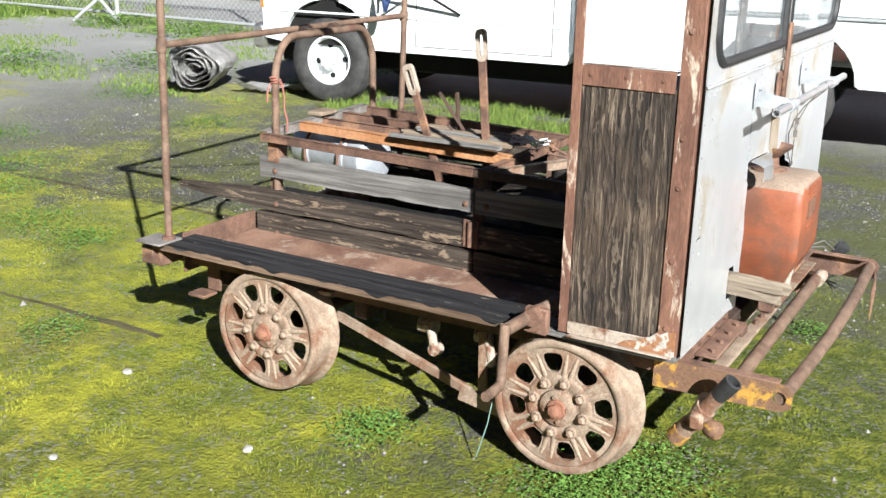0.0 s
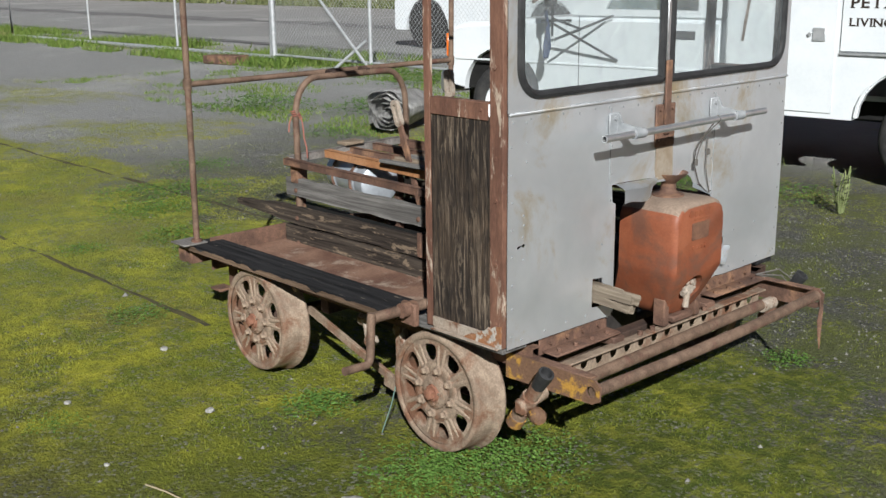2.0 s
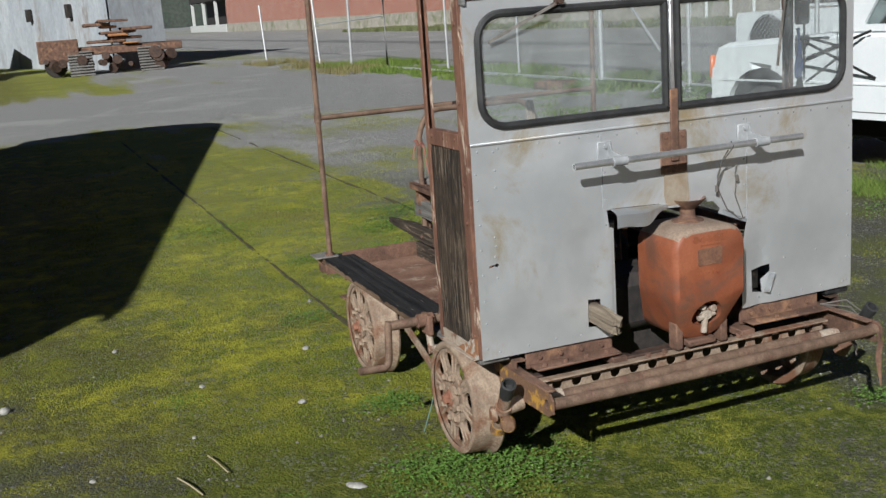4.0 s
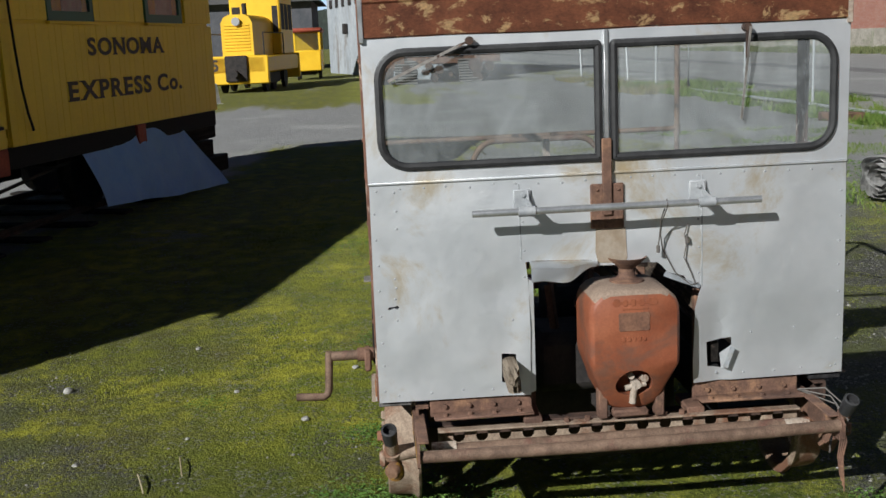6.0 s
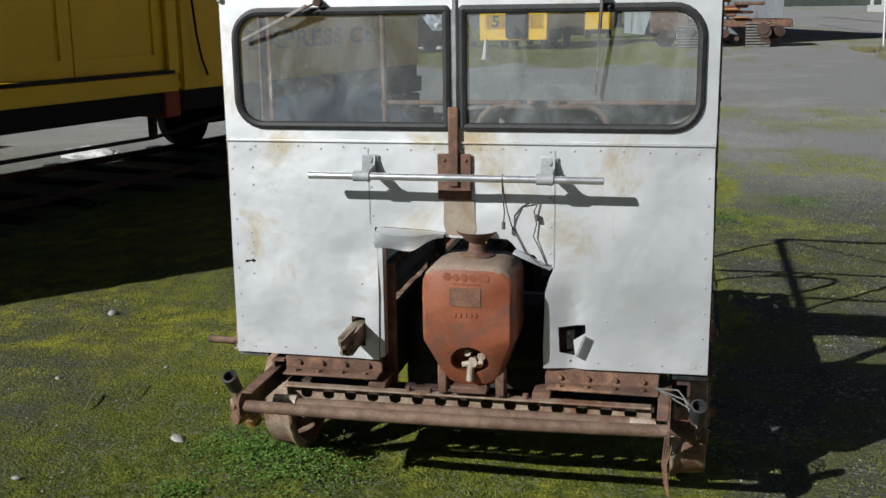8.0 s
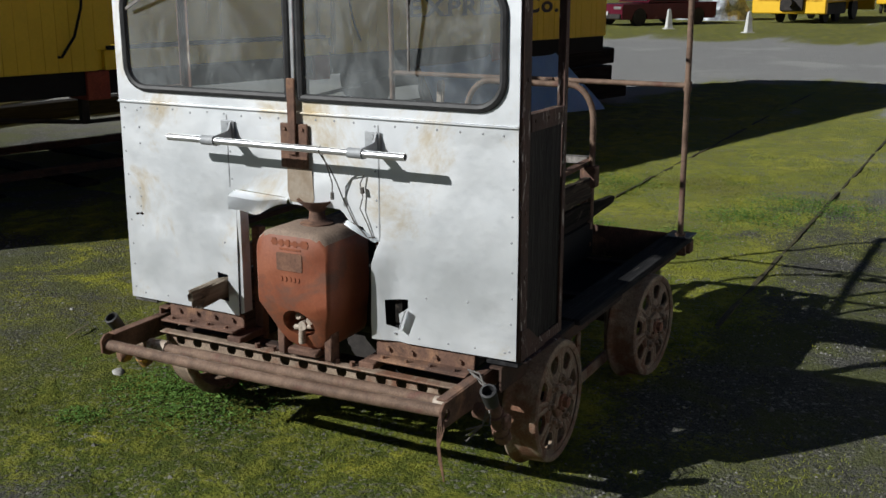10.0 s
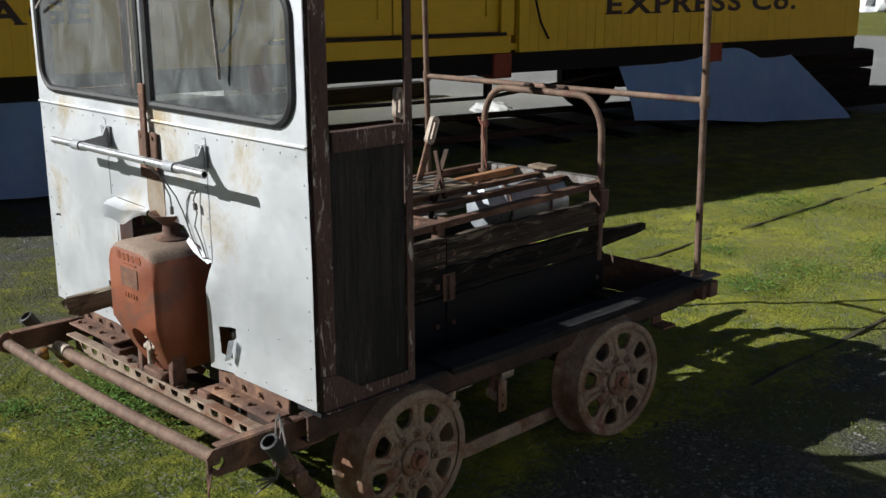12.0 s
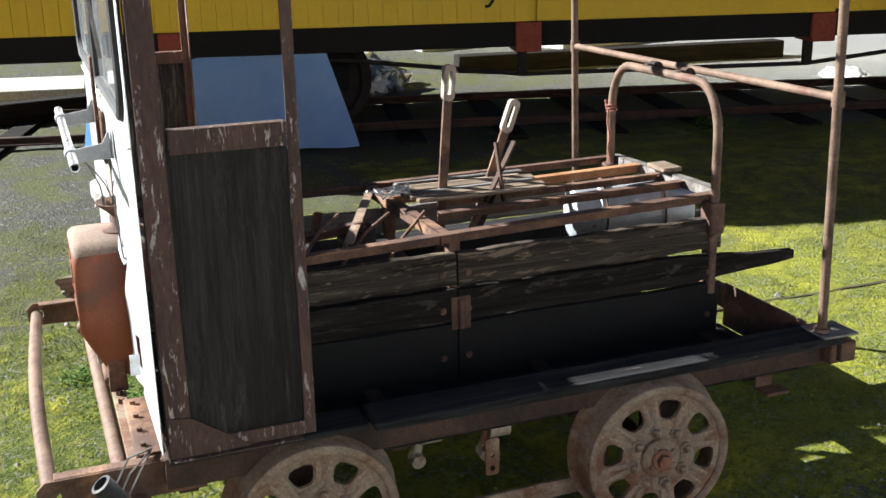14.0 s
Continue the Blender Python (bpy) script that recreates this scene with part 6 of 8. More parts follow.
def draped(name, s0, s1, y_top, y_bot, z_top, slant, label, seed, lift=(0.0, 0.0), folds=1.0):
    """Tarpaulin hung over a bogie: rows of folds from the underframe down and out to the ground."""
    rnd = random.Random(seed)
    ph = [rnd.uniform(0, 6) for _ in range(4)]
    bm = B()
    nu, nv = 46, 22
    g = []
    for j in range(nv + 1):
        v = j / nv
        row = []
        for i in range(nu + 1):
            u = i / nu
            s = s0 + (s1 - s0) * u + slant[0] * (1 - v) * (1 - u) - slant[1] * (1 - v) * u
            fold = folds * 0.035 * math.sin(7 * u + ph[0] + 2 * v) + 0.02 * math.sin(17 * u + ph[1] - 3 * v) + 0.012 * math.sin(31 * u + ph[2] + 5 * v)
            top = 0.05 * math.sin(5 * u + ph[3]) + 0.03 * math.sin(13 * u)
            y = y_top + (y_bot - y_top) * v ** 0.8 + fold * (0.35 + 0.65 * v)
            zb = lift[0] * (1 - u) ** 1.3 + lift[1] * u + 0.012 + 0.012 * math.sin(9 * u + ph[1])
            row.append(bm.verts.new((s, y, zb + (z_top - zb + top * (1 - v)) * (1 - v) ** 0.9)))
        g.append(row)
    for a, b in zip(g, g[1:]):
        for i in range(nu):
            bm.faces.new((a[i], a[i + 1], b[i + 1], b[i]))
    bmesh.ops.solidify(bm, geom=list(bm.faces), thickness=0.004)
    ob = new(name, mesh_of(bm, name, TARP, True))
    ob.matrix_basis = COACH
    return tagged(ob, label, "tarpaulin", "tarpaulins under the coach")


draped("tarpaulin", 0.95, 2.98, 0.05, -0.06, 0.77, (0.10, 0.24), "pale blue tarpaulin draped from the coach to the ground", 3, (0.03, 0.04), 0.5)
draped("tarpaulin", 8.15, 11.32, 0.03, -0.12, 0.80, (-0.10, 0.95), "pale blue tarpaulin draped over the coach bogie", 8, (0.21, 0.0))
# timbers sticking out past the coach's end
for k, (x0, x1, y, z) in enumerate(((10.9, 12.25, 0.35, 0.52), (10.8, 12.32, 0.42, 0.28), (10.9, 12.5, 0.30, 0.06), (10.9, 12.2, 0.75, 0.06), (10.85, 12.15, 0.78, 0.28))):
    bm = B()
    box(bm, x0, x1, y, y + 0.22, z, z + (0.21 if z > 0.1 else 0.22), 0.015, wob=0.008)
    o = part("timber", bm, TIMBER)
    o.matrix_basis = COACH
    tagged(o, "dark squared timber stacked under the end of the coach", "timber", "timber stack")
# things lying behind the coach
def slab(x0, x1, y0, y1, z0, z1, rz, mat, name, label, cat, group=""):
    bm = B()
    box(bm, -(x1 - x0) / 2, (x1 - x0) / 2, -(y1 - y0) / 2, (y1 - y0) / 2, 0, z1 - z0, 0.01, wob=0.01)
    o = part(name, bm, mat)
    o.matrix_basis = pose((x0 + x1) / 2, (y0 + y1) / 2, z0, 0, 0, rz)
    return tagged(o, label, cat, group)


PALE = surf("pale_board", (0.42, 0.43, 0.42), (0.52, 0.52, 0.5), 4, 0.7, 0, 0.2, 30)
slab(-6.9, -5.5, -8.3, -7.3, 0.0, 0.10, 8, PALE, "concrete_slab", "pale concrete slab lying on the gravel", "slab", "slabs behind the coach")
slab(-9.6, -7.1, -7.7, -6.6, 0.0, 0.10, 12, PALE, "concrete_slab", "pale concrete slab lying on the gravel", "slab", "slabs behind the coach")
slab(-4.6, -2.9, -9.6, -8.4, 0.0, 0.10, 6, PALE, "concrete_slab", "pale concrete slab lying on the gravel", "slab", "slabs behind the coach")
slab(-1.6, 0.6, -6.2, -5.2, 0.0, 0.12, -14, PALE, "concrete_slab", "pale concrete slab lying on the gravel", "slab", "slabs behind the coach")
slab(-9.3, -5.2, -4.95, -4.70, 0.0, 0.20, -8, TIMBER, "long_timber", "long dark timber lying on the gravel", "timber", "timbers behind the coach")
slab(-8.8, -5.6, -9.3, -9.05, 0.0, 0.22, 5, TIMBER, "long_timber", "long dark timber lying on the gravel", "timber", "timbers behind the coach")
slab(-1.9, -0.2, -4.1, -3.9, 0.0, 0.2, 12, TIMBER, "long_timber", "long dark timber lying on the gravel", "timber", "timbers behind the coach")


def crumpled(name, loc, size, mat, label, cat, seed, group=""):
    rnd = random.Random(seed)
    bm = B()
    bmesh.ops.create_icosphere(bm, subdivisions=4, radius=1.0)
    for v in bm.verts:
        d = v.co.normalized()
        k = 1 + 0.28 * noise.noise(d * 2.2 + Vector((seed, 0, 0))) + 0.2 * abs(noise.noise(d * 5 + Vector((0, seed, 0)))) + 0.07 * noise.noise(d * 13)
        v.co = Vector((d.x * size[0], d.y * size[1], max(-0.02, d.z * size[2] + 0.02))) * k
        v.co.z = max(v.co.z, 0.0)
    ob = part(name, bm, mat)
    ob.matrix_basis = pose(*loc, 0, 0, rnd.uniform(0, 180))
    return tagged(ob, label, cat, group)


SHEETING = surf("black_and_white_sheeting", (0.012, 0.012, 0.013), (0.05, 0.05, 0.05), 5, 0.4, 0, 0.4, 12, c3=(0.62, 0.63, 0.62), spot=2.2, spot_t=(0.52, 0.56), bdist=0.03)
crumpled("plastic_sheeting", (-3.75, -4.15, 0), (0.75, 0.35, 0.28), SHEETING, "crumpled black and white plastic sheeting on the gravel", "sheeting", 4)
crumpled("plastic_sheeting", (-4.1, -5.9, 0), (0.8, 0.4, 0.25), SHEETING, "crumpled black and white plastic sheeting on the gravel", "sheeting", 7)
crumpled("white_sack", (-8.6, -2.55, 0), (0.38, 0.16, 0.10), PALE, "white sack lying on the ground", "sack", 9)


# ---- white utility truck ----
TRUCK = pose(-6.385, 7.51, 0, 0, 0, 6.6)
truck = thing("utility_truck", TRUCK, "white utility truck with a lettered box body, parked on the yard", "truck")


def arch(cx, r, z0, n=14, squash=1.0):
    return [(cx + r * math.cos(radians(a)), z0 + r * squash * math.sin(radians(a))) for a in np.linspace(180, 0, n)]


bm = B()                                                        # cab body side to side, with front wheel arches
low = 0.50
side = [(0.10, 0.62), (0.10, 0.55), (0.30, 0.52)] + arch(0.74, 0.44, 0.50, 14, 0.92) + [(1.30, low), (2.92, low), (2.96, 0.60), (2.96, 1.22), (1.62, 1.22), (1.45, 1.20), (0.28, 1.13), (0.14, 1.08), (0.08, 0.95)]
sheet(bm, side, [], 0.0, 1.95, "xz")
es = [e for e in bm.edges if e.is_manifold and len(e.link_faces) == 2 and abs(e.verts[0].co.y - e.verts[1].co.y) < 0.01 and e.calc_face_angle(0) > 0.8 and (e.verts[0].co.z + e.verts[1].co.z) / 2 > 0.9]
bmesh.ops.bevel(bm, geom=es, offset=0.05, segments=3, affect="EDGES", clamp_overlap=True)
body = part("cab_body", bm, WHITE, truck)
bm = B()                                                        # upper cab with window openings
up = [(1.50, 1.215), (2.96, 1.215), (2.94, 1.90), (2.86, 1.95), (2.16, 1.95), (2.08, 1.92)]
win = [(1.84, 1.27), (2.72, 1.27), (2.72, 1.84), (2.20, 1.84)]
sheet(bm, up, [win], 0.03, 0.05, "xz")
sheet(bm, up, [win], 1.87, 0.05, "xz")
box(bm, 2.10, 2.92, 0.05, 1.90, 1.90, 1.95, 0.02)
box(bm, 2.89, 2.94, 0.08, 1.87, 1.215, 1.90, 0.0)
part("cab_upper", bm, WHITE, truck)
for y in (0.055, 1.90):
    bm = B()
    sheet(bm, [(1.82, 1.25), (2.74, 1.25), (2.74, 1.86), (2.19, 1.86)], [], y, 0.005, "xz")
    part("side_window", bm, GLASS_CLEAN, truck)
bm = B()
v = [bm.verts.new(p) for p in ((1.53, 0.09, 1.225), (1.53, 1.86, 1.225), (2.10, 1.84, 1.905), (2.10, 0.11, 1.905))]
bm.faces.new(v)
part("windscreen", bm, GLASS_CLEAN, truck)
bm = B()
box(bm, 1.75, 2.85, 0.12, 1.83, 0.95, 1.20, 0.05)
part("bench_seat", bm, DARK, truck)
bm = B()                                                        # door outline, moulding and handle
for a, b in (((1.60, 0.56), (1.60, 1.20)), ((2.80, 0.56), (2.80, 1.20)), ((1.60, 0.56), (2.80, 0.56))):
    box(bm, min(a[0], b[0]) - 0.004, max(a[0], b[0]) + 0.004, -0.0025, 0.004, min(a[1], b[1]) - 0.004, max(a[1], b[1]) + 0.004, 0.0)
part("door_gap", bm, plain("shadow_gap", (0.12, 0.12, 0.12), 0.8), truck)
bm = B()
box(bm, 0.20, 2.92, -0.010, 0.004, 0.78, 0.80, 0.004)
part("side_moulding", bm, WHITE, truck)
bm = B()
box(bm, 2.52, 2.72, -0.012, 0.004, 1.04, 1.11, 0.008)
part("door_handle", bm, BLACK, truck)
bm = B()
box(bm, 0.10, 2.95, 0.30, 1.65, 0.30, 0.50, 0.02)
box(bm, 2.96, 6.2, 0.5, 1.45, 0.42, 0.60, 0.02)
rod(bm, (0.74, 0.25, 0.37), (0.74, 1.70, 0.37), 0.06, 12)
rod(bm, (4.59, 0.30, 0.37), (4.59, 1.65, 0.37), 0.09, 12)
part("chassis", bm, BLACK, truck)
bm = B()
box(bm, -0.04, 0.10, 0.02, 1.93, 0.44, 0.66, 0.03)
part("bumper", bm, CHROME, truck, "dull chrome front bumper")
bm = B()
box(bm, 0.052, 0.10, 0.35, 1.60, 0.76, 1.02, 0.01)
part("grille", bm, DARK, truck)
for y in (0.06, 1.62):
    bm = B()
    box(bm, 0.05, 0.10, y, y + 0.26, 0.80, 1.0, 0.015)
    part("headlight", bm, CHROME, truck)
AMBER = plain("amber_lens", (0.75, 0.16, 0.015), 0.3)
bm = B()
box(bm, 0.072, 0.108, -0.006, 0.05, 0.80, 1.02, 0.01)
part("turn_signal", bm, AMBER, truck, "amber turn signal")
bm = B()
for cx in (0.74,):
    pts = arch(cx, 0.435, 0.51, 18, 0.92)
    sheet(bm, pts, [], 0.06, 1.80, "xz")
part("wheel_housing", bm, BLACK, truck)
# box body
bx = [(3.02, 0.56), (3.02, 0.50), (4.05, 0.50)] + arch(4.59, 0.50, 0.52, 14, 0.80) + [(5.13, 0.50), (6.6, 0.50), (6.6, 2.35), (3.02, 2.35)]
bm = B()
sheet(bm, bx, [], -0.07, 0.04, "xz")
sheet(bm, bx, [], 1.98, 0.04, "xz")
box(bm, 3.02, 6.6, -0.028, 1.978, 2.31, 2.35, 0.0)
box(bm, 3.025, 3.06, -0.029, 1.979, 0.50, 2.308, 0.0)
box(bm, 6.56, 6.595, -0.029, 1.979, 0.56, 2.308, 0.0)
box(bm, 3.142, 6.558, 0.35, 1.6, 0.60, 0.64, 0.0)
bbody = part("box_body", bm, WHITE, truck, "white box body")
bm = B()
box(bm, 4.10, 5.08, 0.0, 0.33, 0.95, 0.98, 0.0)
part("wheel_housing", bm, BLACK, bbody)
bm = B()
box(bm, 3.03, 3.90, -0.083, -0.0705, 0.54, 2.30, 0.006)
loc = part("locker_door", bm, WHITE, bbody)
bm = B()
box(bm, 3.72, 3.82, -0.094, -0.0835, 1.07, 1.17, 0.005)
rod(bm, (3.70, -0.10, 1.12), (3.70, -0.083, 1.12), 0.014, 8)
part("latch", bm, GALV, loc)
bm = B()
box(bm, 3.93, 6.55, -0.084, -0.0705, 1.00, 2.28, 0.006)
part("side_panel", bm, WHITE, bbody)
bm = B()
box(bm, 3.93, 6.55, -0.090, -0.0705, 0.975, 0.996, 0.003)
part("hinge_strip", bm, GALV, bbody)
bm = B()
sweep(bm, [(x, -0.076, z) for x, z in arch(4.59, 0.512, 0.525, 16, 0.80)], 0, 4, flat=(0.03, 0.012))
part("arch_trim", bm, WHITE, bbody)
bm = B()
lathe(bm, [(0.0, 0.055), (-0.012, 0.052), (-0.022, 0.035), (-0.024, 0.0001)], 20, "y")
bmesh.ops.translate(bm, verts=bm.verts, vec=(3.25, -0.072, 0.455))
part("marker_lamp", bm, AMBER, bbody, "round amber marker lamp")
bm = B()
box(bm, 3.15, 3.35, -0.072, -0.03, 0.38, 0.498, 0.004)
part("lamp_bracket", bm, BLACK, bbody)
for body_, x0, w, z, h in (("PETALUMA", 3.985, 0.72, 1.315, 0.078), ("LIVING HISTORY", 3.985, 0.78, 1.185, 0.060), ("RA", 4.84, 0.12, 1.185, 0.060)):
    shared("lettering", text_mesh(body_, w, h, 0.002, CAR_BLACK, 0.02), bbody, pose(x0, -0.0845, z))["label"] = "dark serif lettering"
# wheels
bm = B()
lathe(bm, [(0.10, 0.20), (0.01, 0.215), (-0.005, 0.235), (-0.012, 0.29), (-0.004, 0.335), (0.012, 0.360), (0.03, 0.372), (0.05, 0.375), (0.055, 0.367), (0.068, 0.367), (0.073, 0.376), (0.10, 0.377), (0.105, 0.368), (0.118, 0.368), (0.123, 0.377), (0.15, 0.376), (0.155, 0.367), (0.168, 0.367), (0.173, 0.375), (0.19, 0.372), (0.21, 0.355), (0.22, 0.30), (0.21, 0.21), (0.10, 0.20)], 56, "y")
TYRE_ME = mesh_of(bm, "tyre", TYRE, True)
bm = B()
lathe(bm, [(0.10, 0.0001), (0.10, 0.205), (0.012, 0.214), (0.004, 0.205), (0.03, 0.19), (0.075, 0.165), (0.070, 0.10), (0.040, 0.085), (0.0, 0.075), (-0.012, 0.06), (-0.014, 0.0001)], 40, "y")
RIM_ME = mesh_of(bm, "rim", WHITE, True)
bm = B()
lathe(bm, [(0.0, 0.026), (-0.003, 0.026), (-0.003, 0.0001)], 14, "y")
VENT_ME = mesh_of(bm, "vent_hole", BLACK, True)
bm = B()
lathe(bm, [(0.0, 0.012), (-0.022, 0.011), (-0.026, 0.0001)], 6, "y")
NUT_ME = mesh_of(bm, "wheel_nut", GALV, True)
for cx in (0.74, 4.59):
    for y, f in ((0.02, 1), (1.93, -1)):
        w = shared("wheel", TYRE_ME, truck, pose(cx, y, 0.376, 0, 0, 0 if f > 0 else 180) @ pose(0, 0, 0, 0, 20 * cx, 0))
        r = shared("rim", RIM_ME, w, Matrix())
        for k in range(4):
            a = radians(90 * k + 20)
            shared("vent_hole", VENT_ME, w, pose(0.132 * math.cos(a), 0.069, 0.132 * math.sin(a)))
        for k in range(8):
            a = radians(45 * k)
            shared("wheel_nut", NUT_ME, w, pose(0.068 * math.cos(a), 0.004, 0.068 * math.sin(a)))
# mirror and its braces
bm = B()
for pts in ([(1.60, -0.01, 1.52), (1.52, -0.30, 1.50), (1.52, -0.30, 1.05)], [(1.52, -0.30, 1.16), (2.0, -0.01, 0.84)], [(1.54, -0.30, 1.02), (1.95, -0.01, 1.22)], [(1.62, -0.01, 1.10), (1.52, -0.30, 1.20)], [(1.20, -0.01, 1.16), (1.52, -0.01, 1.17)]):
    sweep(bm, pts, 0.011, 8)
mir = part("mirror_arm", bm, BLACK, truck, "black tubular mirror arm")
bm = B()
box(bm, 1.49, 1.54, -0.40, -0.24, 1.30, 1.62, 0.02)
part("mirror", bm, BLACK, mir)
bm = B()
rnd = random.Random(4)
g = [[bm.verts.new((1.47 + (0.05 + 0.05 * v) * (u - 0.5) * (1 if v < 0.75 else (1 - v) * 4) + 0.008 * math.sin(6 * v), -0.315 + 0.03 * math.sin(5 * u + 3 * v), 1.27 - 0.42 * v)) for u in np.linspace(0, 1, 7)] for v in np.linspace(0, 0.98, 12)]
for a, b in zip(g, g[1:]):
    for k in range(6):
        bm.faces.new((a[k], a[k + 1], b[k + 1], b[k]))
bmesh.ops.solidify(bm, geom=list(bm.faces), thickness=0.012)
o = part("hanging_cloth", bm, surf("blue_cloth", (0.03, 0.055, 0.14), (0.05, 0.085, 0.20), 9, 0.9, 0, 0.3, 60))
o.matrix_basis = TRUCK
tagged(o, "folded blue cloth hanging from the truck mirror arm", "cloth")

# rolled canvas beside the truck
def canvas_roll():
    bm = B()
    pts, turns, n = [], 4.6, 170
    for k in range(n + 1):
        a = 2 * math.pi * turns * k / n
        r = 0.035 + 0.205 * k / n
        w = 1 + 0.10 * math.sin(3 * a + 1) + 0.07 * math.sin(5 * a + k * 0.05)
        pts.append((r * w * math.cos(a) * 1.05, r * w * math.sin(a) * 0.92))
    ends = []
    for j, (y, k) in enumerate(((0.0, 1.0), (0.02, 1.03), (0.2, 1.02), (0.42, 0.98), (0.66, 0.86), (0.82, 0.66))):
        ends.append([bm.verts.new((x * k + 0.02 * noise.noise(Vector((x * 6, y * 5, z * 6))), y + 0.02 * noise.noise(Vector((x * 9, z * 9, j))), max(0.002, (z * k + 0.235 * (0.9 + 0.1 * k)) + 0.012 * noise.noise(Vector((x * 7, z * 7, y * 4)))))) for x, z in pts])
    for a, b in zip(ends, ends[1:]):
        for i in range(n):
            bm.faces.new((a[i], a[i + 1], b[i + 1], b[i]))
    bmesh.ops.solidify(bm, geom=list(bm.faces), thickness=0.030)
    ob = part("canvas_roll", bm, TARP_GREY)
    ob.matrix_basis = pose(-6.9, 7.25, 0, 0, 0, 24)
    return tagged(ob, "rolled grey canvas lying on the grass beside the truck", "canvas roll")


canvas_roll()
bm = B()
g = [[bm.verts.new((0.7 * u, 0.30 * v * (1 - 0.5 * u), 0.015 + 0.06 * abs(math.sin(4 * u + 2 * v)) * (1 - 0.6 * v))) for u in np.linspace(0, 1, 12)] for v in np.linspace(-1, 1, 8)]
for a, b in zip(g, g[1:]):
    for k in range(11):
        bm.faces.new((a[k], a[k + 1], b[k + 1], b[k]))
bmesh.ops.solidify(bm, geom=list(bm.faces), thickness=0.006)
o = part("canvas_scrap", bm, TARP_GREY)
o.matrix_basis = pose(-6.75, 7.75, 0, 0, 0, 20)
tagged(o, "loose grey canvas end lying on the grass", "canvas scrap")


# ---- fence, street, buildings ----
FY = 11.5
fence = thing("chain_link_fence", pose(0, FY, 0), "galvanised chain-link fence and pipe gate along the yard", "fence")


def pipe(p0, p1, r, name, parent=None, mat=None):
    bm = B()
    rod(bm, p0, p1, r, 10)
    return part(name, bm, mat or GALV, parent or fence)


gate = part("gate_frame", (lambda b: (sweep(b, [(-27.0, 0, 0.06), (-27.0, 0, 2.25), (-15.2, 0, 2.25), (-15.2, 0, 0.10)], 0.035, 8, closed=True), b)[1])(B()), GALV, fence, "pipe gate frame")
for x in (-22.5, -18.55):
    pipe((x, 0, 0.14), (x, 0, 2.25), 0.028, "upright", gate)
for x in (-15.1, -12.35, -9.4, -6.4, -3.4, -0.4, 2.6):
    pipe((x, 0, -0.05), (x, 0, 2.4), 0.05 if x == -15.1 else 0.032, "post")
pipe((-15.1, 0, 0.14), (4.0, 0, 0.14), 0.022, "bottom_rail")
pipe((-15.1, 0, 2.35), (4.0, 0, 2.35), 0.022, "top_rail")
pipe((-14.9, -0.03, 2.2), (-12.1, -0.2, 0.02), 0.026, "brace")
pipe((-12.9, -0.35, 0.02), (-12.4, -0.05, 0.5), 0.026, "brace")
for x, dx in ((-34.0, -0.35), (-42.0, -0.4), (-30.4, 0.1)):
    pipe((x, 0, -0.05), (x + dx, 0, 2.2), 0.04, "post")
pipe((-34.3, 0, 1.3), (-27.1, 0, 1.5), 0.02, "top_rail")


def mesh_wires(x0, x1, z0, z1, gap, w):
    verts, faces = [], []
    h = z1 - z0
    for sgn in (1, -1):
        x = x0 - (h if sgn > 0 else 0)
        while x < x1 + (0 if sgn > 0 else h):
            a, b = (x, z0), (x + sgn * h, z1)
            pts = []
            for (px, pz), (qx, _) in ((a, b),):
                t0 = max(0.0, min((x0 - px) / (qx - px), (x1 - px) / (qx - px)))
                t1 = min(1.0, max((x0 - px) / (qx - px), (x1 - px) / (qx - px)))
                if t1 > t0:
                    pts = [(px + t0 * (qx - px), pz + t0 * h), (px + t1 * (qx - px), pz + t1 * h)]
            if pts:
                k = len(verts)
                (ax, az), (bx_, bz) = pts
                y = 0.004 * sgn
                verts += [(ax - w, y, az), (ax + w, y, az), (bx_ + w, y, bz), (bx_ - w, y, bz)]
                faces.append((k, k + 1, k + 2, k + 3))
            x += gap
    me = bpy.data.meshes.new("wire_mesh")
    me.from_pydata(verts, [], faces)
    me.materials.append(GALV)
    return me


for x0, x1, gap in ((-12.35, 2.6, 0.085), (-15.05, -12.4, 0.085)):
    ob = new("wire_mesh", mesh_wires(x0, x1, 0.14, 2.35, gap, 0.0035))
    ob.parent = fence
    ob["label"] = "diamond wire mesh"
slab(-15.9, -15.1, 10.55, 10.9, 0.0, 0.16, 12, RUST, "rusty_scrap", "rusty scrap iron lying by the gate", "scrap")

# tar seams in the street
for y, x0, x1, wd in ((20.4, -140, 30, 1.1), (14.2, -90, 20, 0.30)):
    bm = B()
    rows = []
    for k in range(121):
        x = x0 + (x1 - x0) * k / 120
        c, h = 0.25 * fbm(x, y, 0.1, 3.0), wd * (0.6 + 0.5 * fbm(x, y, 0.4, 8.0))
        rows.append((bm.verts.new((x, y + c - h, 0.006)), bm.verts.new((x, y + c + h, 0.006))))
    for a, b in zip(rows, rows[1:]):
        bm.faces.new((a[0], b[0], b[1], a[1]))
    tagged(part("tar_seam", bm, surf("old_tar", (0.11, 0.11, 0.112), (0.20, 0.198, 0.194), 1.5, 0.9, 0, 0.2, 20)), "dark mended tar seam along the street", "road", kind="structure")
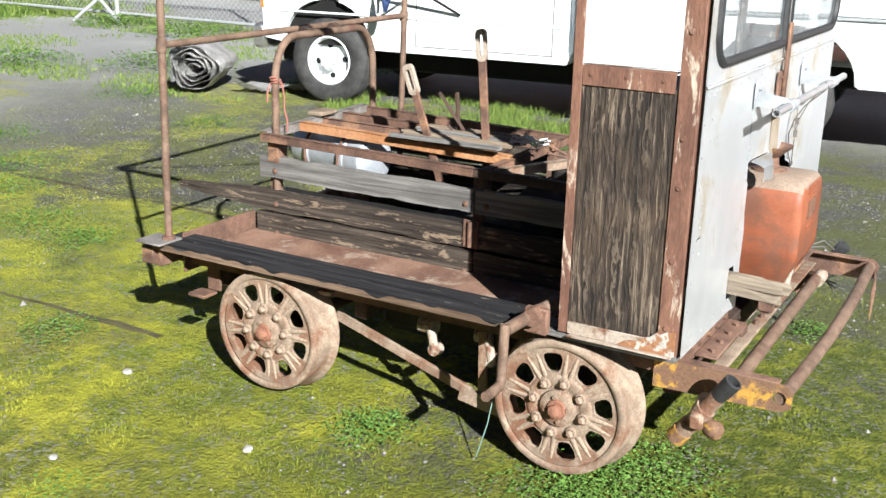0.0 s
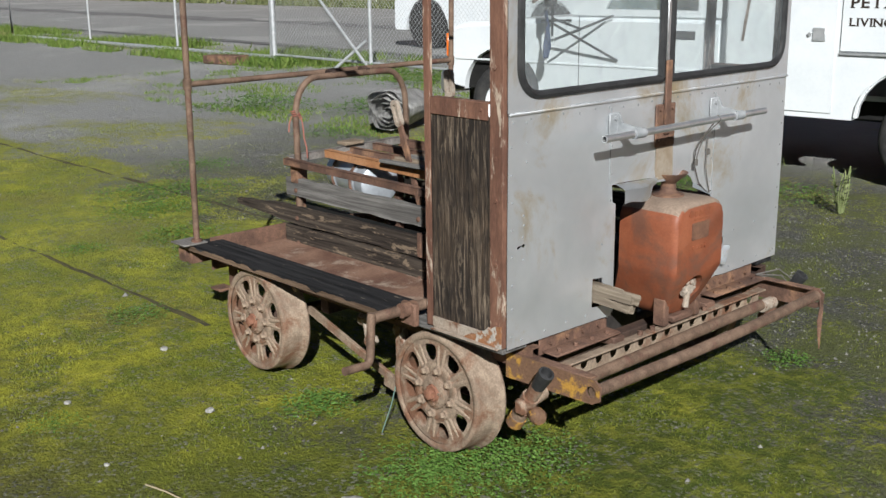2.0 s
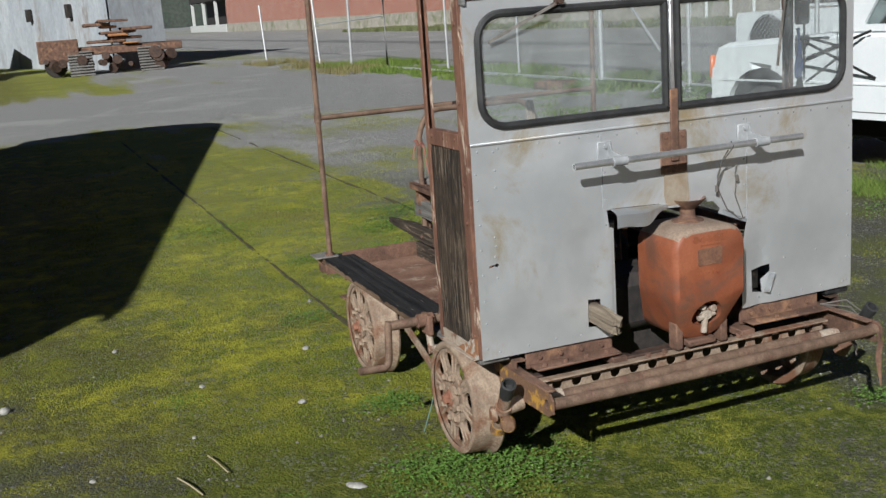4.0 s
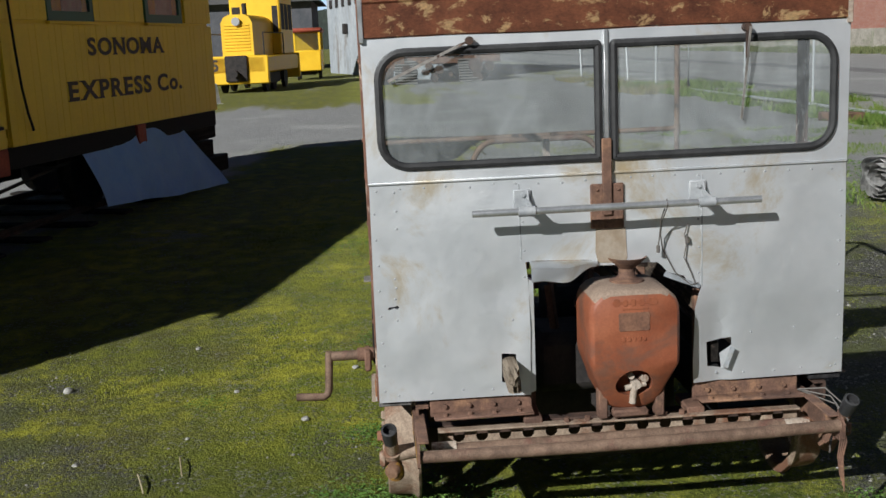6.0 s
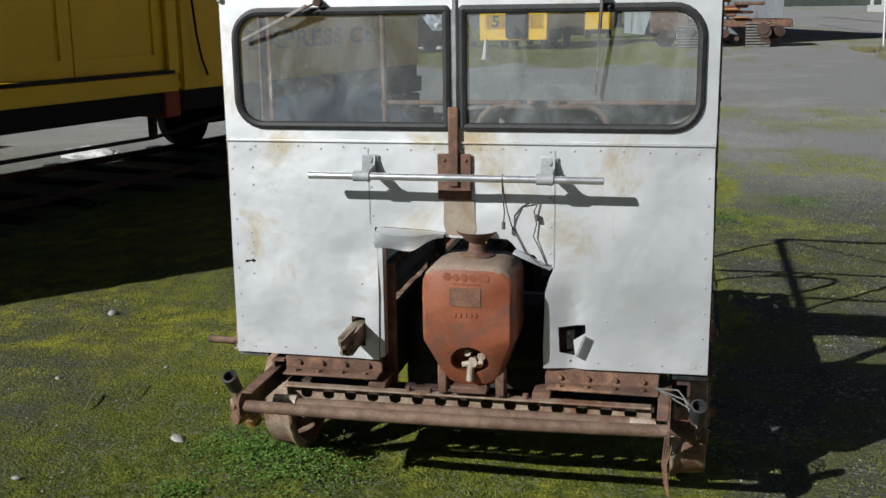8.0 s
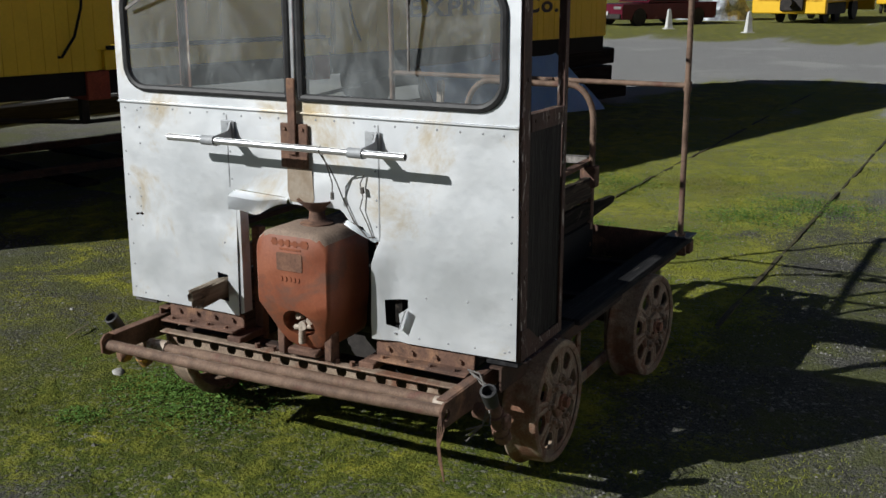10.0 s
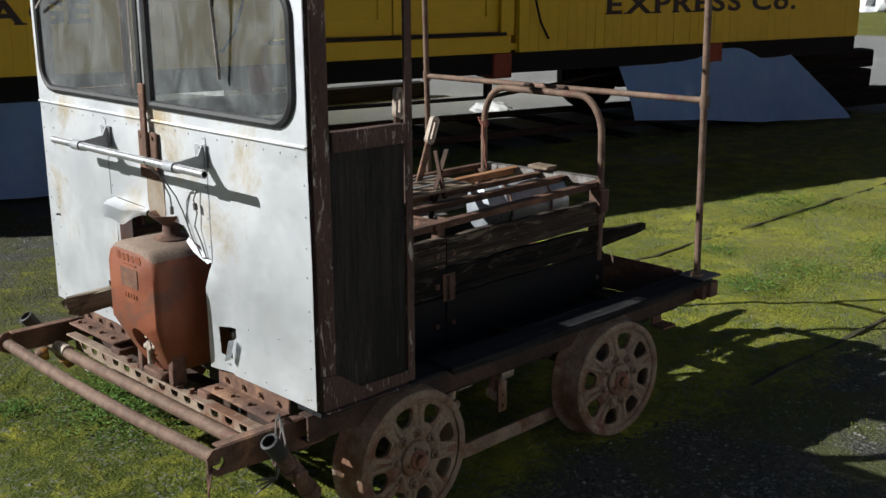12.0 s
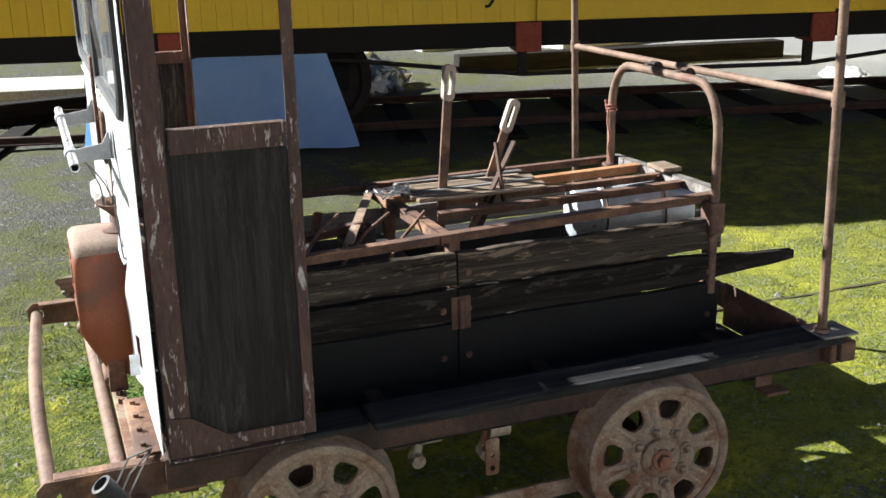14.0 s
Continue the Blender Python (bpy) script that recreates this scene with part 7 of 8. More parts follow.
# brick warehouse across the street
BRICK, n_, l_, p_ = nodes_of("red_brickwork")
tc = n_.new("ShaderNodeTexCoord")
mp = n_.new("ShaderNodeMapping")
mp.inputs["Rotation"].default_value = (radians(90), 0, 0)
l_.new(tc.outputs["Object"], mp.inputs["Vector"])
br = n_.new("ShaderNodeTexBrick")
for k_, v_ in (("Scale", 1.0), ("Brick Width", 0.22), ("Row Height", 0.075), ("Mortar Size", 0.008), ("Bias", -0.1)):
    br.inputs[k_].default_value = v_
br.inputs["Color1"].default_value = (0.27, 0.085, 0.055, 1)
br.inputs["Color2"].default_value = (0.36, 0.14, 0.095, 1)
br.inputs["Mortar"].default_value = (0.36, 0.29, 0.25, 1)
l_.new(mp.outputs[0], br.inputs["Vector"])
blot = ramp(n_, l_, noise_node(n_, l_, tc.outputs["Object"], 0.5, 6.0, 0.7), 0.45, 0.7)
l_.new(mixed(n_, l_, times(n_, l_, blot, 0.45), br.outputs["Color"], (0.42, 0.27, 0.20)), p_.inputs["Base Color"])
p_.inputs["Roughness"].default_value = 0.9
CONCRETE = surf("old_concrete", (0.26, 0.24, 0.20), (0.38, 0.35, 0.30), 1.2, 0.9, 0, 0.3, 12, c3=(0.17, 0.19, 0.11), spot=0.6, spot_t=(0.5, 0.65))
ware = thing("brick_warehouse", pose(0, 36.0, 0), "long red brick warehouse on a concrete plinth across the street", "building")
bm = B()
box(bm, -172, 60, 0, 14, 1.3, 10.5, 0.0)
part("wall", bm, BRICK, ware)
bm = B()
box(bm, -172.1, 60.1, -0.12, 14.1, 0, 1.298, 0.02)
part("plinth", bm, CONCRETE, ware)
bm = B()
box(bm, -172.3, 60.3, -0.3, 14.3, 10.502, 10.8, 0.02)
part("roof", bm, ROOF_GREY, ware)
bm = B()
box(bm, -77.8, -72.9, -0.35, -0.125, 1.45, 4.9, 0.03)
part("meter_cabinet", bm, surf("grey_cabinet", (0.33, 0.37, 0.38), (0.44, 0.47, 0.47), 1.5, 0.6, 0.2, 0.05, 20), ware, "grey steel cabinet on the wall")
shed = thing("open_shed", pose(-192, 36.5, 0), "dark open shed beside the brick warehouse", "building")
bm = B()
box(bm, -16, 18, 3, 12, 0, 7, 0.0)
part("wall", bm, DARK, shed)
bm = B()
box(bm, -16, 18, -0.1, 2.98, 5.2, 7.4, 0.05)
part("canopy", bm, DARK, shed)
for x in (-15.5, -4, 7.5):
    bm = B()
    box(bm, x, x + 0.5, 0, 0.5, 0, 5.19, 0.03)
    part("pillar", bm, PALE, shed)
bm = B()
box(bm, -16, 18, -0.4, -0.1, 0, 1.2, 0.03)
part("low_wall", bm, PALE, shed)

for x, w_ in ((-43.6, 0.0), (-42.2, 1.9), (-38.6, 1.9)):
    guard = thing("guard_frame", pose(x, 33.4, 0), "white pipe guard standing before the brick wall", "guard rail", "pipe guards by the wall")
    bm = B()
    if w_:
        sweep(bm, [(0, 0, -0.05), (0, 0, 1.05), (0.05, 0, 1.15), (w_ - 0.05, 0, 1.15), (w_, 0, 1.05), (w_, 0, -0.05)], 0.07, 8)
    else:
        rod(bm, (0, 0, -0.05), (0, 0, 0.95), 0.09, 10)
    part("pipe", bm, WHITE, guard)

# vehicle parked beyond the fence
def simple_vehicle(name, m, L, W, H, mat, label, cat, wheel_r=0.36, hood=0.3):
    v = thing(name, m, label, cat)
    bm = B()
    g = wheel_r * 0.7
    s1, s2 = L * 0.18, L * 0.80
    hz = H * 0.58
    prof = [(0.0, g + 0.05), (0.05, g)] + arch(s1, wheel_r * 1.18, g, 10) + arch(s2, wheel_r * 1.18, g, 10) + [(L - 0.05, g), (L, g + 0.1), (L, hz), (0.06, hz * 0.93), (0.0, hz * 0.8)]
    sheet(bm, prof, [], 0, W, "xz")
    part("body", bm, mat, v)
    bm = B()
    cab = [(L * hood, hz), (L * (hood + 0.13), H), (L * (hood + 0.42), H), (L * (hood + 0.55), hz)]
    sheet(bm, cab, [], 0.10, W - 0.2, "xz")
    part("cabin", bm, mat, v)
    for y in (0.085, W - 0.097):
        bm = B()
        sheet(bm, [(L * hood + 0.22, hz + 0.05), (L * (hood + 0.14), H - 0.08), (L * (hood + 0.41), H - 0.08), (L * (hood + 0.5), hz + 0.05)], [], y, 0.012, "xz")
        part("side_window", bm, DARK, v)
    for cx in (s1, s2):
        for y in (0.0, W - 0.2):
            bm = B()
            rod(bm, (cx, y, wheel_r), (cx, y + 0.2, wheel_r), wheel_r, 28)
            rod(bm, (cx, y - 0.005, wheel_r), (cx, y + 0.205, wheel_r), wheel_r * 0.55, 20)
            part("wheel", bm, TYRE, v)
    bm = B()
    box(bm, -0.08, 0.04, 0.05, W - 0.05, g + 0.02, g + 0.2, 0.03)
    part("bumper", bm, DARK, v)
    return v


simple_vehicle("parked_pickup", pose(-16.4, 15.5, 0, 0, 0, 4), 5.2, 2.0, 2.0, WHITE, "white pickup with big tyres parked beyond the fence", "vehicle", 0.52, 0.28)
sedan = simple_vehicle("red_sedan", pose(-34.6, -7.1, 0, 0, 0, 150.6), 4.6, 1.78, 1.38, surf("maroon_paint", (0.085, 0.008, 0.018), (0.11, 0.011, 0.024), 2, 0.25, 0.2, 0, 30), "maroon sedan parked on the far grass", "car", 0.31, 0.28)
for y in (0.06, 1.32):
    bm = B()
    box(bm, -0.02, 0.06, y, y + 0.40, 0.56, 0.68, 0.03)
    part("headlight", bm, CHROME, sedan)
bm = B()
box(bm, -0.095, -0.082, 0.66, 1.12, 0.36, 0.50, 0.01)
part("blank_plate", bm, PALE, sedan)
bm = B()
v = [bm.verts.new(p) for p in ((1.36, 0.2, 0.84), (1.36, 1.58, 0.84), (1.84, 1.5, 1.33), (1.84, 0.28, 1.33))]
bm.faces.new(v)
bmesh.ops.translate(bm, verts=bm.verts, vec=(-0.06, 0, 0.02))
part("windscreen", bm, DARK, sedan)
crumpled("covered_trailer", (-44.5, -14.2, 0), (1.9, 1.3, 1.6), surf("white_cover", (0.5, 0.52, 0.55), (0.66, 0.67, 0.69), 2, 0.6, 0, 0.3, 5, bdist=0.05), "small trailer under a white cover on the grass", "trailer", 21)

# locomotive with the number 5
loco = thing("locomotive", pose(-40.0, -2.4, 0, 0, 0, -6), "small yellow industrial locomotive beyond the drive", "locomotive")
bm = B()
box(bm, -7.8, 0.0, -1.3, 1.15, 0.75, 1.40, 0.05)
box(bm, -0.25, 0.0, -1.5, 1.25, 0.35, 1.44, 0.04)
box(bm, -7.8, -7.55, -1.4, 1.2, 0.35, 1.44, 0.04)
part("frame", bm, LOCO, loco)
bm = B()
sheet(bm, [(-0.62, 1.40), (0.62, 1.40), (0.62, 2.70), (0.50, 2.92), (0.30, 3.02), (-0.30, 3.02), (-0.50, 2.92), (-0.62, 2.70)], [], -4.55, 4.0, "yz")
part("hood", bm, LOCO, loco)
bm = B()
box(bm, -7.6, -4.57, -1.15, 1.0, 1.405, 3.85, 0.06)
cabl = part("cab", bm, LOCO, loco)
bm = B()
box(bm, -7.8, -4.4, -1.3, 1.15, 3.86, 3.96, 0.05)
part("roof", bm, LOCO, cabl)
bm = B()
rod(bm, (-2.2, 0.0, 3.0), (-2.2, 0.0, 3.5), 0.10, 12)
part("exhaust_stack", bm, DARK, loco)
for y0, y1 in ((-1.05, -0.68), (0.66, 0.92)):
    bm = B()
    box(bm, -4.59, -4.56, y0, y1, 2.35, 3.45, 0.02)
    part("window", bm, DARK, cabl)
for x0, x1 in ((-5.5, -4.8), (-6.4, -5.65), (-7.4, -6.55)):
    bm = B()
    box(bm, x0, x1, 0.985, 1.012, 2.45, 3.55, 0.02)
    part("window", bm, DARK, cabl)
bm = B()
for k in range(9):
    box(bm, -0.56, -0.52, -0.50, 0.50, 1.62 + 0.12 * k, 1.69 + 0.12 * k, 0.01)
part("radiator_louvre", bm, LOCO, loco)
bm = B()
box(bm, 0.0, 0.12, -0.42, 0.45, 0.45, 1.45, 0.04)
rod(bm, (0.1, 0, 0.75), (0.5, 0, 0.75), 0.14, 12)
part("coupler", bm, DARK, loco)
bm = B()
rod(bm, (-0.54, 0.0, 2.75), (-0.40, 0.0, 2.75), 0.16, 18)
part("headlight", bm, CHROME, loco)
me = text_mesh("5", 0.28, 0.46, 0.01, CAR_BLACK)
shared("number", me, loco, pose(0.002, -0.98, 0.86, 0, 0, 90))
for sy in (-1, 1):
    bm = B()
    for x in (0.05,):
        sweep(bm, [(-0.1, sy * 1.1, 1.42), (-0.1, sy * 1.1, 2.3), (-4.4, sy * 1.1, 2.3), (-4.4, sy * 1.1, 1.42)], 0.025, 6)
    part("hand_rail", bm, DARK, loco)
    for x in (-1.4, -3.0, -5.6):
        bm = B()
        rod(bm, (x, sy * 0.75, 0.48), (x, sy * 0.9, 0.48), 0.48, 28)
        part("wheel", bm, DARK, loco)
    bm = B()
    box(bm, -3.8, -0.7, sy * 0.95 - 0.05, sy * 0.95 + 0.05, 0.30, 0.74, 0.03)
    part("wheel_frame", bm, DARK, loco)
crew = thing("crew_speeder", pose(-53.5, 0.35, 0), "small yellow motor car with a red roof", "rail cart")
bm = B()
box(bm, -3.4, 0, -1.4, 0.0, 0.45, 1.5, 0.05)
for y in (-1.38, -0.1):
    box(bm, -0.12, 0, y, y + 0.1, 1.5, 2.4, 0.0)
    box(bm, -3.4, -3.28, y, y + 0.1, 1.5, 2.4, 0.0)
box(bm, -1.75, -1.6, -1.4, 0, 1.5, 2.4, 0.0)
part("body", bm, LOCO, crew)
bm = B()
box(bm, -3.5, 0.12, -1.5, 0.1, 2.4, 2.62, 0.08)
part("roof", bm, CAR_RED, crew)
bm = B()
box(bm, -3.3, -0.05, -1.3, -0.08, 1.5, 2.39, 0.0)
part("window", bm, GLASS_CLEAN, crew)
for x in (-0.8, -2.6):
    for y in (-1.3, -0.2):
        bm = B()
        rod(bm, (x, y, 0.3), (x, y + 0.1, 0.3), 0.3, 20)
        part("wheel", bm, DARK, crew)
bm = B()
box(bm, -3.0, -0.3, -1.1, -0.3, 0.25, 0.46, 0.02)
part("chassis", bm, DARK, crew)

# long corrugated shed
CORR = surf("weathered_corrugated_iron", (0.24, 0.265, 0.29), (0.33, 0.35, 0.37), 0.5, 0.7, 0.2, 0.1, 8, c3=(0.17, 0.15, 0.135), spot=0.7, spot_t=(0.50, 0.72), grain=0.2, stretch=(1, 1, 0.35))
cs = thing("corrugated_shed", pose(-66.0, 0.4, 0, 0, 0, 14.4), "long pale corrugated-iron shed with small high windows", "building")
n = 392
verts = [(21.5 * k / n, 0.04 * math.sin(2 * math.pi * k / 4), z) for z in (0.0, 5.0) for k in range(n + 1)]
me = bpy.data.meshes.new("wall")
me.from_pydata(verts, [], [(k, k + 1, n + 2 + k, n + 1 + k) for k in range(n)])
me.materials.append(CORR)
wl = new("wall", me)
wl.parent = cs
bm = B()
box(bm, 0, 21.5, 0.1, 2.4, 0, 5.0, 0.0)
part("inner_wall", bm, CORR, cs)
bm = B()
sheet(bm, [(-0.5, 4.95), (2.8, 6.2), (2.8, 6.35), (-0.5, 5.1)], [], -0.5, 22.4, "yz")
part("roof", bm, surf("pale_roof_iron", (0.55, 0.56, 0.57), (0.65, 0.65, 0.65), 0.6, 0.5, 0.3, 0.05, 8, grain=0.05), cs)
for k in range(13):
    bm = B()
    box(bm, 1.0 + 1.6 * k, 1.55 + 1.6 * k, -0.09, 0.08, 3.9, 4.4, 0.02)
    part("window", bm, DARK, cs)
for x in (5.0, 11.0, 17.0):
    bm = B()
    box(bm, x, x + 0.3, -0.3, -0.05, 2.3, 2.9, 0.03)
    part("lamp_box", bm, DARK, cs)
hs = thing("dark_hip_roof_house", pose(-82, -9.5, 0), "dark weathered building with a grey hipped roof", "building")
bm = B()
box(bm, -12, 0, -12, 8.2, 0, 5.2, 0.0)
part("wall", bm, surf("dark_weatherboard", (0.06, 0.065, 0.075), (0.10, 0.10, 0.11), 1, 0.9, 0, 0.2, 10), hs)
bm = B()
a = [bm.verts.new(v) for v in ((0.7, 9.0, 5.1), (0.7, -12.7, 5.1), (-12.7, -12.7, 5.1), (-12.7, 9.0, 5.1), (-6, 3.5, 8.2), (-6, -8, 8.2))]
for f in ((0, 1, 5, 4), (1, 2, 5), (2, 3, 4, 5), (3, 0, 4)):
    bm.faces.new([a[i] for i in f])
part("roof", bm, ROOF_GREY, hs)

# scrap wagon with timber and leaning grates
wag = thing("scrap_wagon", pose(-42.0, 2.9, 0, 0, 0, -2), "rusty flat wagon heaped with timber and iron scrap", "rail wagon")
bm = B()
box(bm, -2.5, 0.2, -0.2, 5.2, 0.75, 1.05, 0.03)
box(bm, 0.2, 0.35, -0.2, 1.3, 0.55, 1.4, 0.03)
part("frame", bm, RUST, wag)
rnd = random.Random(2)
for k in range(9):
    bm = B()
    y = 1.6 + rnd.uniform(0, 1.4)
    box(bm, -2.0, 0.1 + rnd.uniform(-0.3, 0.3), y, y + rnd.uniform(0.6, 1.6), 1.06 + 0.11 * k, 1.16 + 0.11 * k, 0.03, wob=0.03)
    part("plank", bm, RUST_ORANGE if k % 3 == 0 else RUST, wag)
for k in range(14):
    bm = B()
    y, z = rnd.uniform(-0.1, 4.6), rnd.uniform(0.25, 0.6)
    rod(bm, (0.1, y, z), (0.4 + rnd.uniform(0, 0.3), y + rnd.uniform(-0.2, 0.2), z + rnd.uniform(-0.2, 0.2)), rnd.uniform(0.08, 0.26), 12)
    part("iron_scrap", bm, RUST_DARK, wag)
for y in (0.4, 4.2):
    bm = B()
    rod(bm, (0.0, y, 0.42), (0.15, y, 0.42), 0.42, 24)
    part("wheel", bm, DARK, wag)
for y, lean in ((3.9, 0), (1.3, 1)):
    gr = thing("leaning_grate", pose(-41.2, 2.9 + y, 0.0, 0, -28, 0), "grey slatted grate leaning against the scrap wagon", "grate", "leaning grates")
    for k in range(9):
        bm = B()
        box(bm, -0.05, 0.05, -0.45, 0.45, 0.12 * k, 0.12 * k + 0.07, 0.008)
        part("slat", bm, WOOD_GREY, gr)
    for yy in (-0.4, 0.34):
        bm = B()
        box(bm, -0.12, -0.052, yy, yy + 0.06, 0, 1.06, 0.005)
        part("stile", bm, WOOD_GREY, gr)
crumpled("silver_tarpaulin", (-42.5, -5.9, 0), (1.3, 1.3, 1.5), surf("silver_sheeting", (0.25, 0.27, 0.30), (0.55, 0.58, 0.62), 3, 0.35, 0.3, 0.4, 6, bdist=0.05), "heap under a crumpled silver tarpaulin", "tarpaulin", 12)
for x, y in ((-33.5, -5.1), (-32.2, -2.2)):
    bm = B()
    lathe(bm, [(0.0, 0.22), (0.02, 0.22), (0.03, 0.14), (0.62, 0.06), (0.66, 0.0001)], 4, "z")
    o = part("marker_post", bm, PALE)
    o.matrix_basis = pose(x, y, 0)
    tagged(o, "short pale tapered marker post in the grass", "post", "marker posts")
for x, y, h in ((-88, 1.8, 12), (-96, 4.0, 13)):
    pl = thing("utility_pole", pose(x, y, 0), "tall wooden utility pole with crossarms", "utility pole")
    bm = B()
    rod(bm, (0, 0, 0), (0, 0, h), 0.16, 10, 0.11)
    part("shaft", bm, TIMBER, pl)
    for dz in (0.5, 1.5):
        bm = B()
        box(bm, -0.06, 0.06, -1.2, 1.2, h - dz, h - dz + 0.12, 0.01)
        part("crossarm", bm, TIMBER, pl)
# far wooded ridge
bm = B()
rnd = random.Random(6)
n = 260
lo, hi = [], []
for k in range(n + 1):
    a = radians(95 + 150 * k / n)
    r = 620
    x, y = r * math.cos(a) - 2, r * math.sin(a)
    h = 17 + 9 * noise.noise(Vector((k * 0.03, 0, 4))) + 2.6 * noise.noise(Vector((k * 0.31, 2, 0))) + 1.6 * rnd.random()
    lo.append(bm.verts.new((x, y, -2)))
    hi.append(bm.verts.new((x, y, max(4, h))))
for k in range(n):
    bm.faces.new((lo[k], lo[k + 1], hi[k + 1], hi[k]))
tagged(part("wooded_ridge", bm, surf("far_woods", (0.025, 0.035, 0.030), (0.05, 0.06, 0.05), 0.05, 0.95, 0, 0.2, 0.6)), "dark wooded ridge on the horizon", "ridge", kind="structure")

bm = B()                                                        # pale blue sky low over the ridge
lo, hi = [], []
for k in range(25):
    a = radians(163 + 30 * k / 24)
    lo.append(bm.verts.new((700 * math.cos(a), 700 * math.sin(a), -4)))
    hi.append(bm.verts.new((700 * math.cos(a), 700 * math.sin(a), 150)))
for k in range(24):
    bm.faces.new((lo[k], lo[k + 1], hi[k + 1], hi[k]))
SKY_M, n_, l_, p_ = nodes_of("low_sky")
p_.inputs["Base Color"].default_value = (0, 0, 0, 1)
gz = n_.new("ShaderNodeSeparateXYZ")
l_.new(vec_of(n_, l_), gz.inputs[0])
l_.new(mixed(n_, l_, ramp(n_, l_, gz.outputs["Z"], 10.0, 110.0), (0.52, 0.70, 0.86), (0.20, 0.45, 0.80)), p_.inputs["Emission Color"])
p_.inputs["Emission Strength"].default_value = 0.9
tagged(part("backdrop", bm, SKY_M), "pale blue clear sky low over the ridge", "sky", kind="structure")

# dry stalks, weeds
def weed_clump(x, y, r, count, size, tall, seed, label="low clump of bright green weeds on the moss"):
    rng = np.random.default_rng(seed)
    verts, faces = [], []
    for _ in range(int(count * 1.6)):
        a, d = rng.uniform(0, 6.283), r * rng.random() ** 0.65 * (1 + 0.25 * math.sin(5 * x + 3 * rng.random()))
        px, py = d * math.cos(a) * rng.uniform(0.6, 1.3), d * math.sin(a)
        pz = rng.uniform(0.002, tall) * (1 - (d / r) ** 2 * 0.6)
        t, s, tilt = rng.uniform(0, 6.283), size * rng.uniform(0.4, 1.0), rng.uniform(-0.4, 0.4)
        ux, uy = math.cos(t), math.sin(t)
        k = len(verts)
        verts += [(px, py, pz), (px + s * (0.5 * ux - 0.32 * uy), py + s * (0.5 * uy + 0.32 * ux), pz + s * 0.25 + tilt * s * 0.3),
                  (px + s * ux, py + s * uy, pz + s * 0.12), (px + s * (0.5 * ux + 0.32 * uy), py + s * (0.5 * uy - 0.32 * ux), pz + s * 0.25 - tilt * s * 0.3)]
        faces += [(k, k + 1, k + 2, k + 3)]
    me = bpy.data.meshes.new("weed_clump")
    me.from_pydata(verts, [], faces)
    me.materials.append(WEED)
    ob = new("weed_clump", me)
    ob.matrix_basis = pose(x, y, 0)
    tagged(ob, label, "weeds", kind="stuff")


for i, (x, y, r, c, s, h) in enumerate(((-1.02, 2.45, 0.22, 900, 0.018, 0.045), (-0.95, 2.70, 0.28, 1300, 0.018, 0.045), (-1.77, 2.55, 0.17, 500, 0.017, 0.03), (-0.64, 2.38, 0.13, 260, 0.017, 0.025), (-0.76, 4.27, 0.12, 200, 0.017, 0.03),
                                        (-5.40, 3.85, 0.42, 1100, 0.02, 0.05), (-4.17, 3.50, 0.22, 420, 0.02, 0.04), (-4.62, 3.57, 0.30, 520, 0.02, 0.04), (-3.3, 2.6, 0.2, 300, 0.018, 0.03), (-5.9, 4.35, 0.45, 800, 0.022, 0.05), (-6.2, 2.56, 0.4, 600, 0.022, 0.05),
                                        (-0.1, 4.9, 0.15, 260, 0.016, 0.03), (-6.05, 4.0, 0.35, 500, 0.02, 0.04), (-2.3, 1.75, 0.12, 160, 0.015, 0.02), (-6.7, 5.0, 0.4, 500, 0.022, 0.05), (-1.05, 1.95, 0.10, 120, 0.015, 0.02),
                                        (-4.70, 2.97, 0.16, 220, 0.018, 0.03), (-5.83, 6.22, 0.35, 420, 0.022, 0.04), (-7.34, 6.96, 0.40, 500, 0.025, 0.05), (-5.75, -0.75, 0.30, 420, 0.03, 0.12))):
    weed_clump(x, y, r, c, s, h, 40 + i)
for i, (x, y, r) in enumerate(((-3.3, 7.1, 0.5), (-4.3, 7.0, 0.4), (-2.6, 7.3, 0.4), (-14.5, 11.2, 0.8), (-16, 11.1, 0.9), (-12, 11.2, 0.8), (-10.5, 11.1, 0.9), (-8.5, 8.6, 0.7), (-9.8, 7.6, 0.7))):
    weed_clump(x, y, r, 700 if x < -8 else 420, 0.05 if x < -8 else 0.028, 0.16 if x < -8 else 0.07, 80 + i, "tufted green weeds by the truck and fence")
bm = B()
rng = random.Random(3)
for k in range(7):
    a = rng.uniform(0, 6.28)
    pts = [(0.02 * math.cos(a), 0.02 * math.sin(a), 0), (0.05 * math.cos(a), 0.05 * math.sin(a), 0.15), (0.07 * math.cos(a + 0.4), 0.07 * math.sin(a + 0.4), 0.27 + rng.uniform(-0.05, 0.06))]
    sweep(bm, pts, 0.004, 5)
    for j in range(9):
        t = j / 9
        p = Vector(pts[0]).lerp(Vector(pts[2]), 0.2 + 0.8 * t)
        b2 = rng.uniform(0, 6.28)
        q = p + Vector((0.05 * math.cos(b2), 0.05 * math.sin(b2), 0.02))
        w = Vector((-math.sin(b2), math.cos(b2), 0)) * 0.012
        bm.faces.new([bm.verts.new(v) for v in (p, (p + q) / 2 + w, q, (p + q) / 2 - w)])
o = part("tall_weed", bm, leaf_material("grey_green_leaves", (0.13, 0.17, 0.06), (0.25, 0.28, 0.13)))
o.matrix_basis = pose(-1.95, 7.05, 0)
tagged(o, "single tall green weed in front of the truck wheel", "weed")
bm = B()
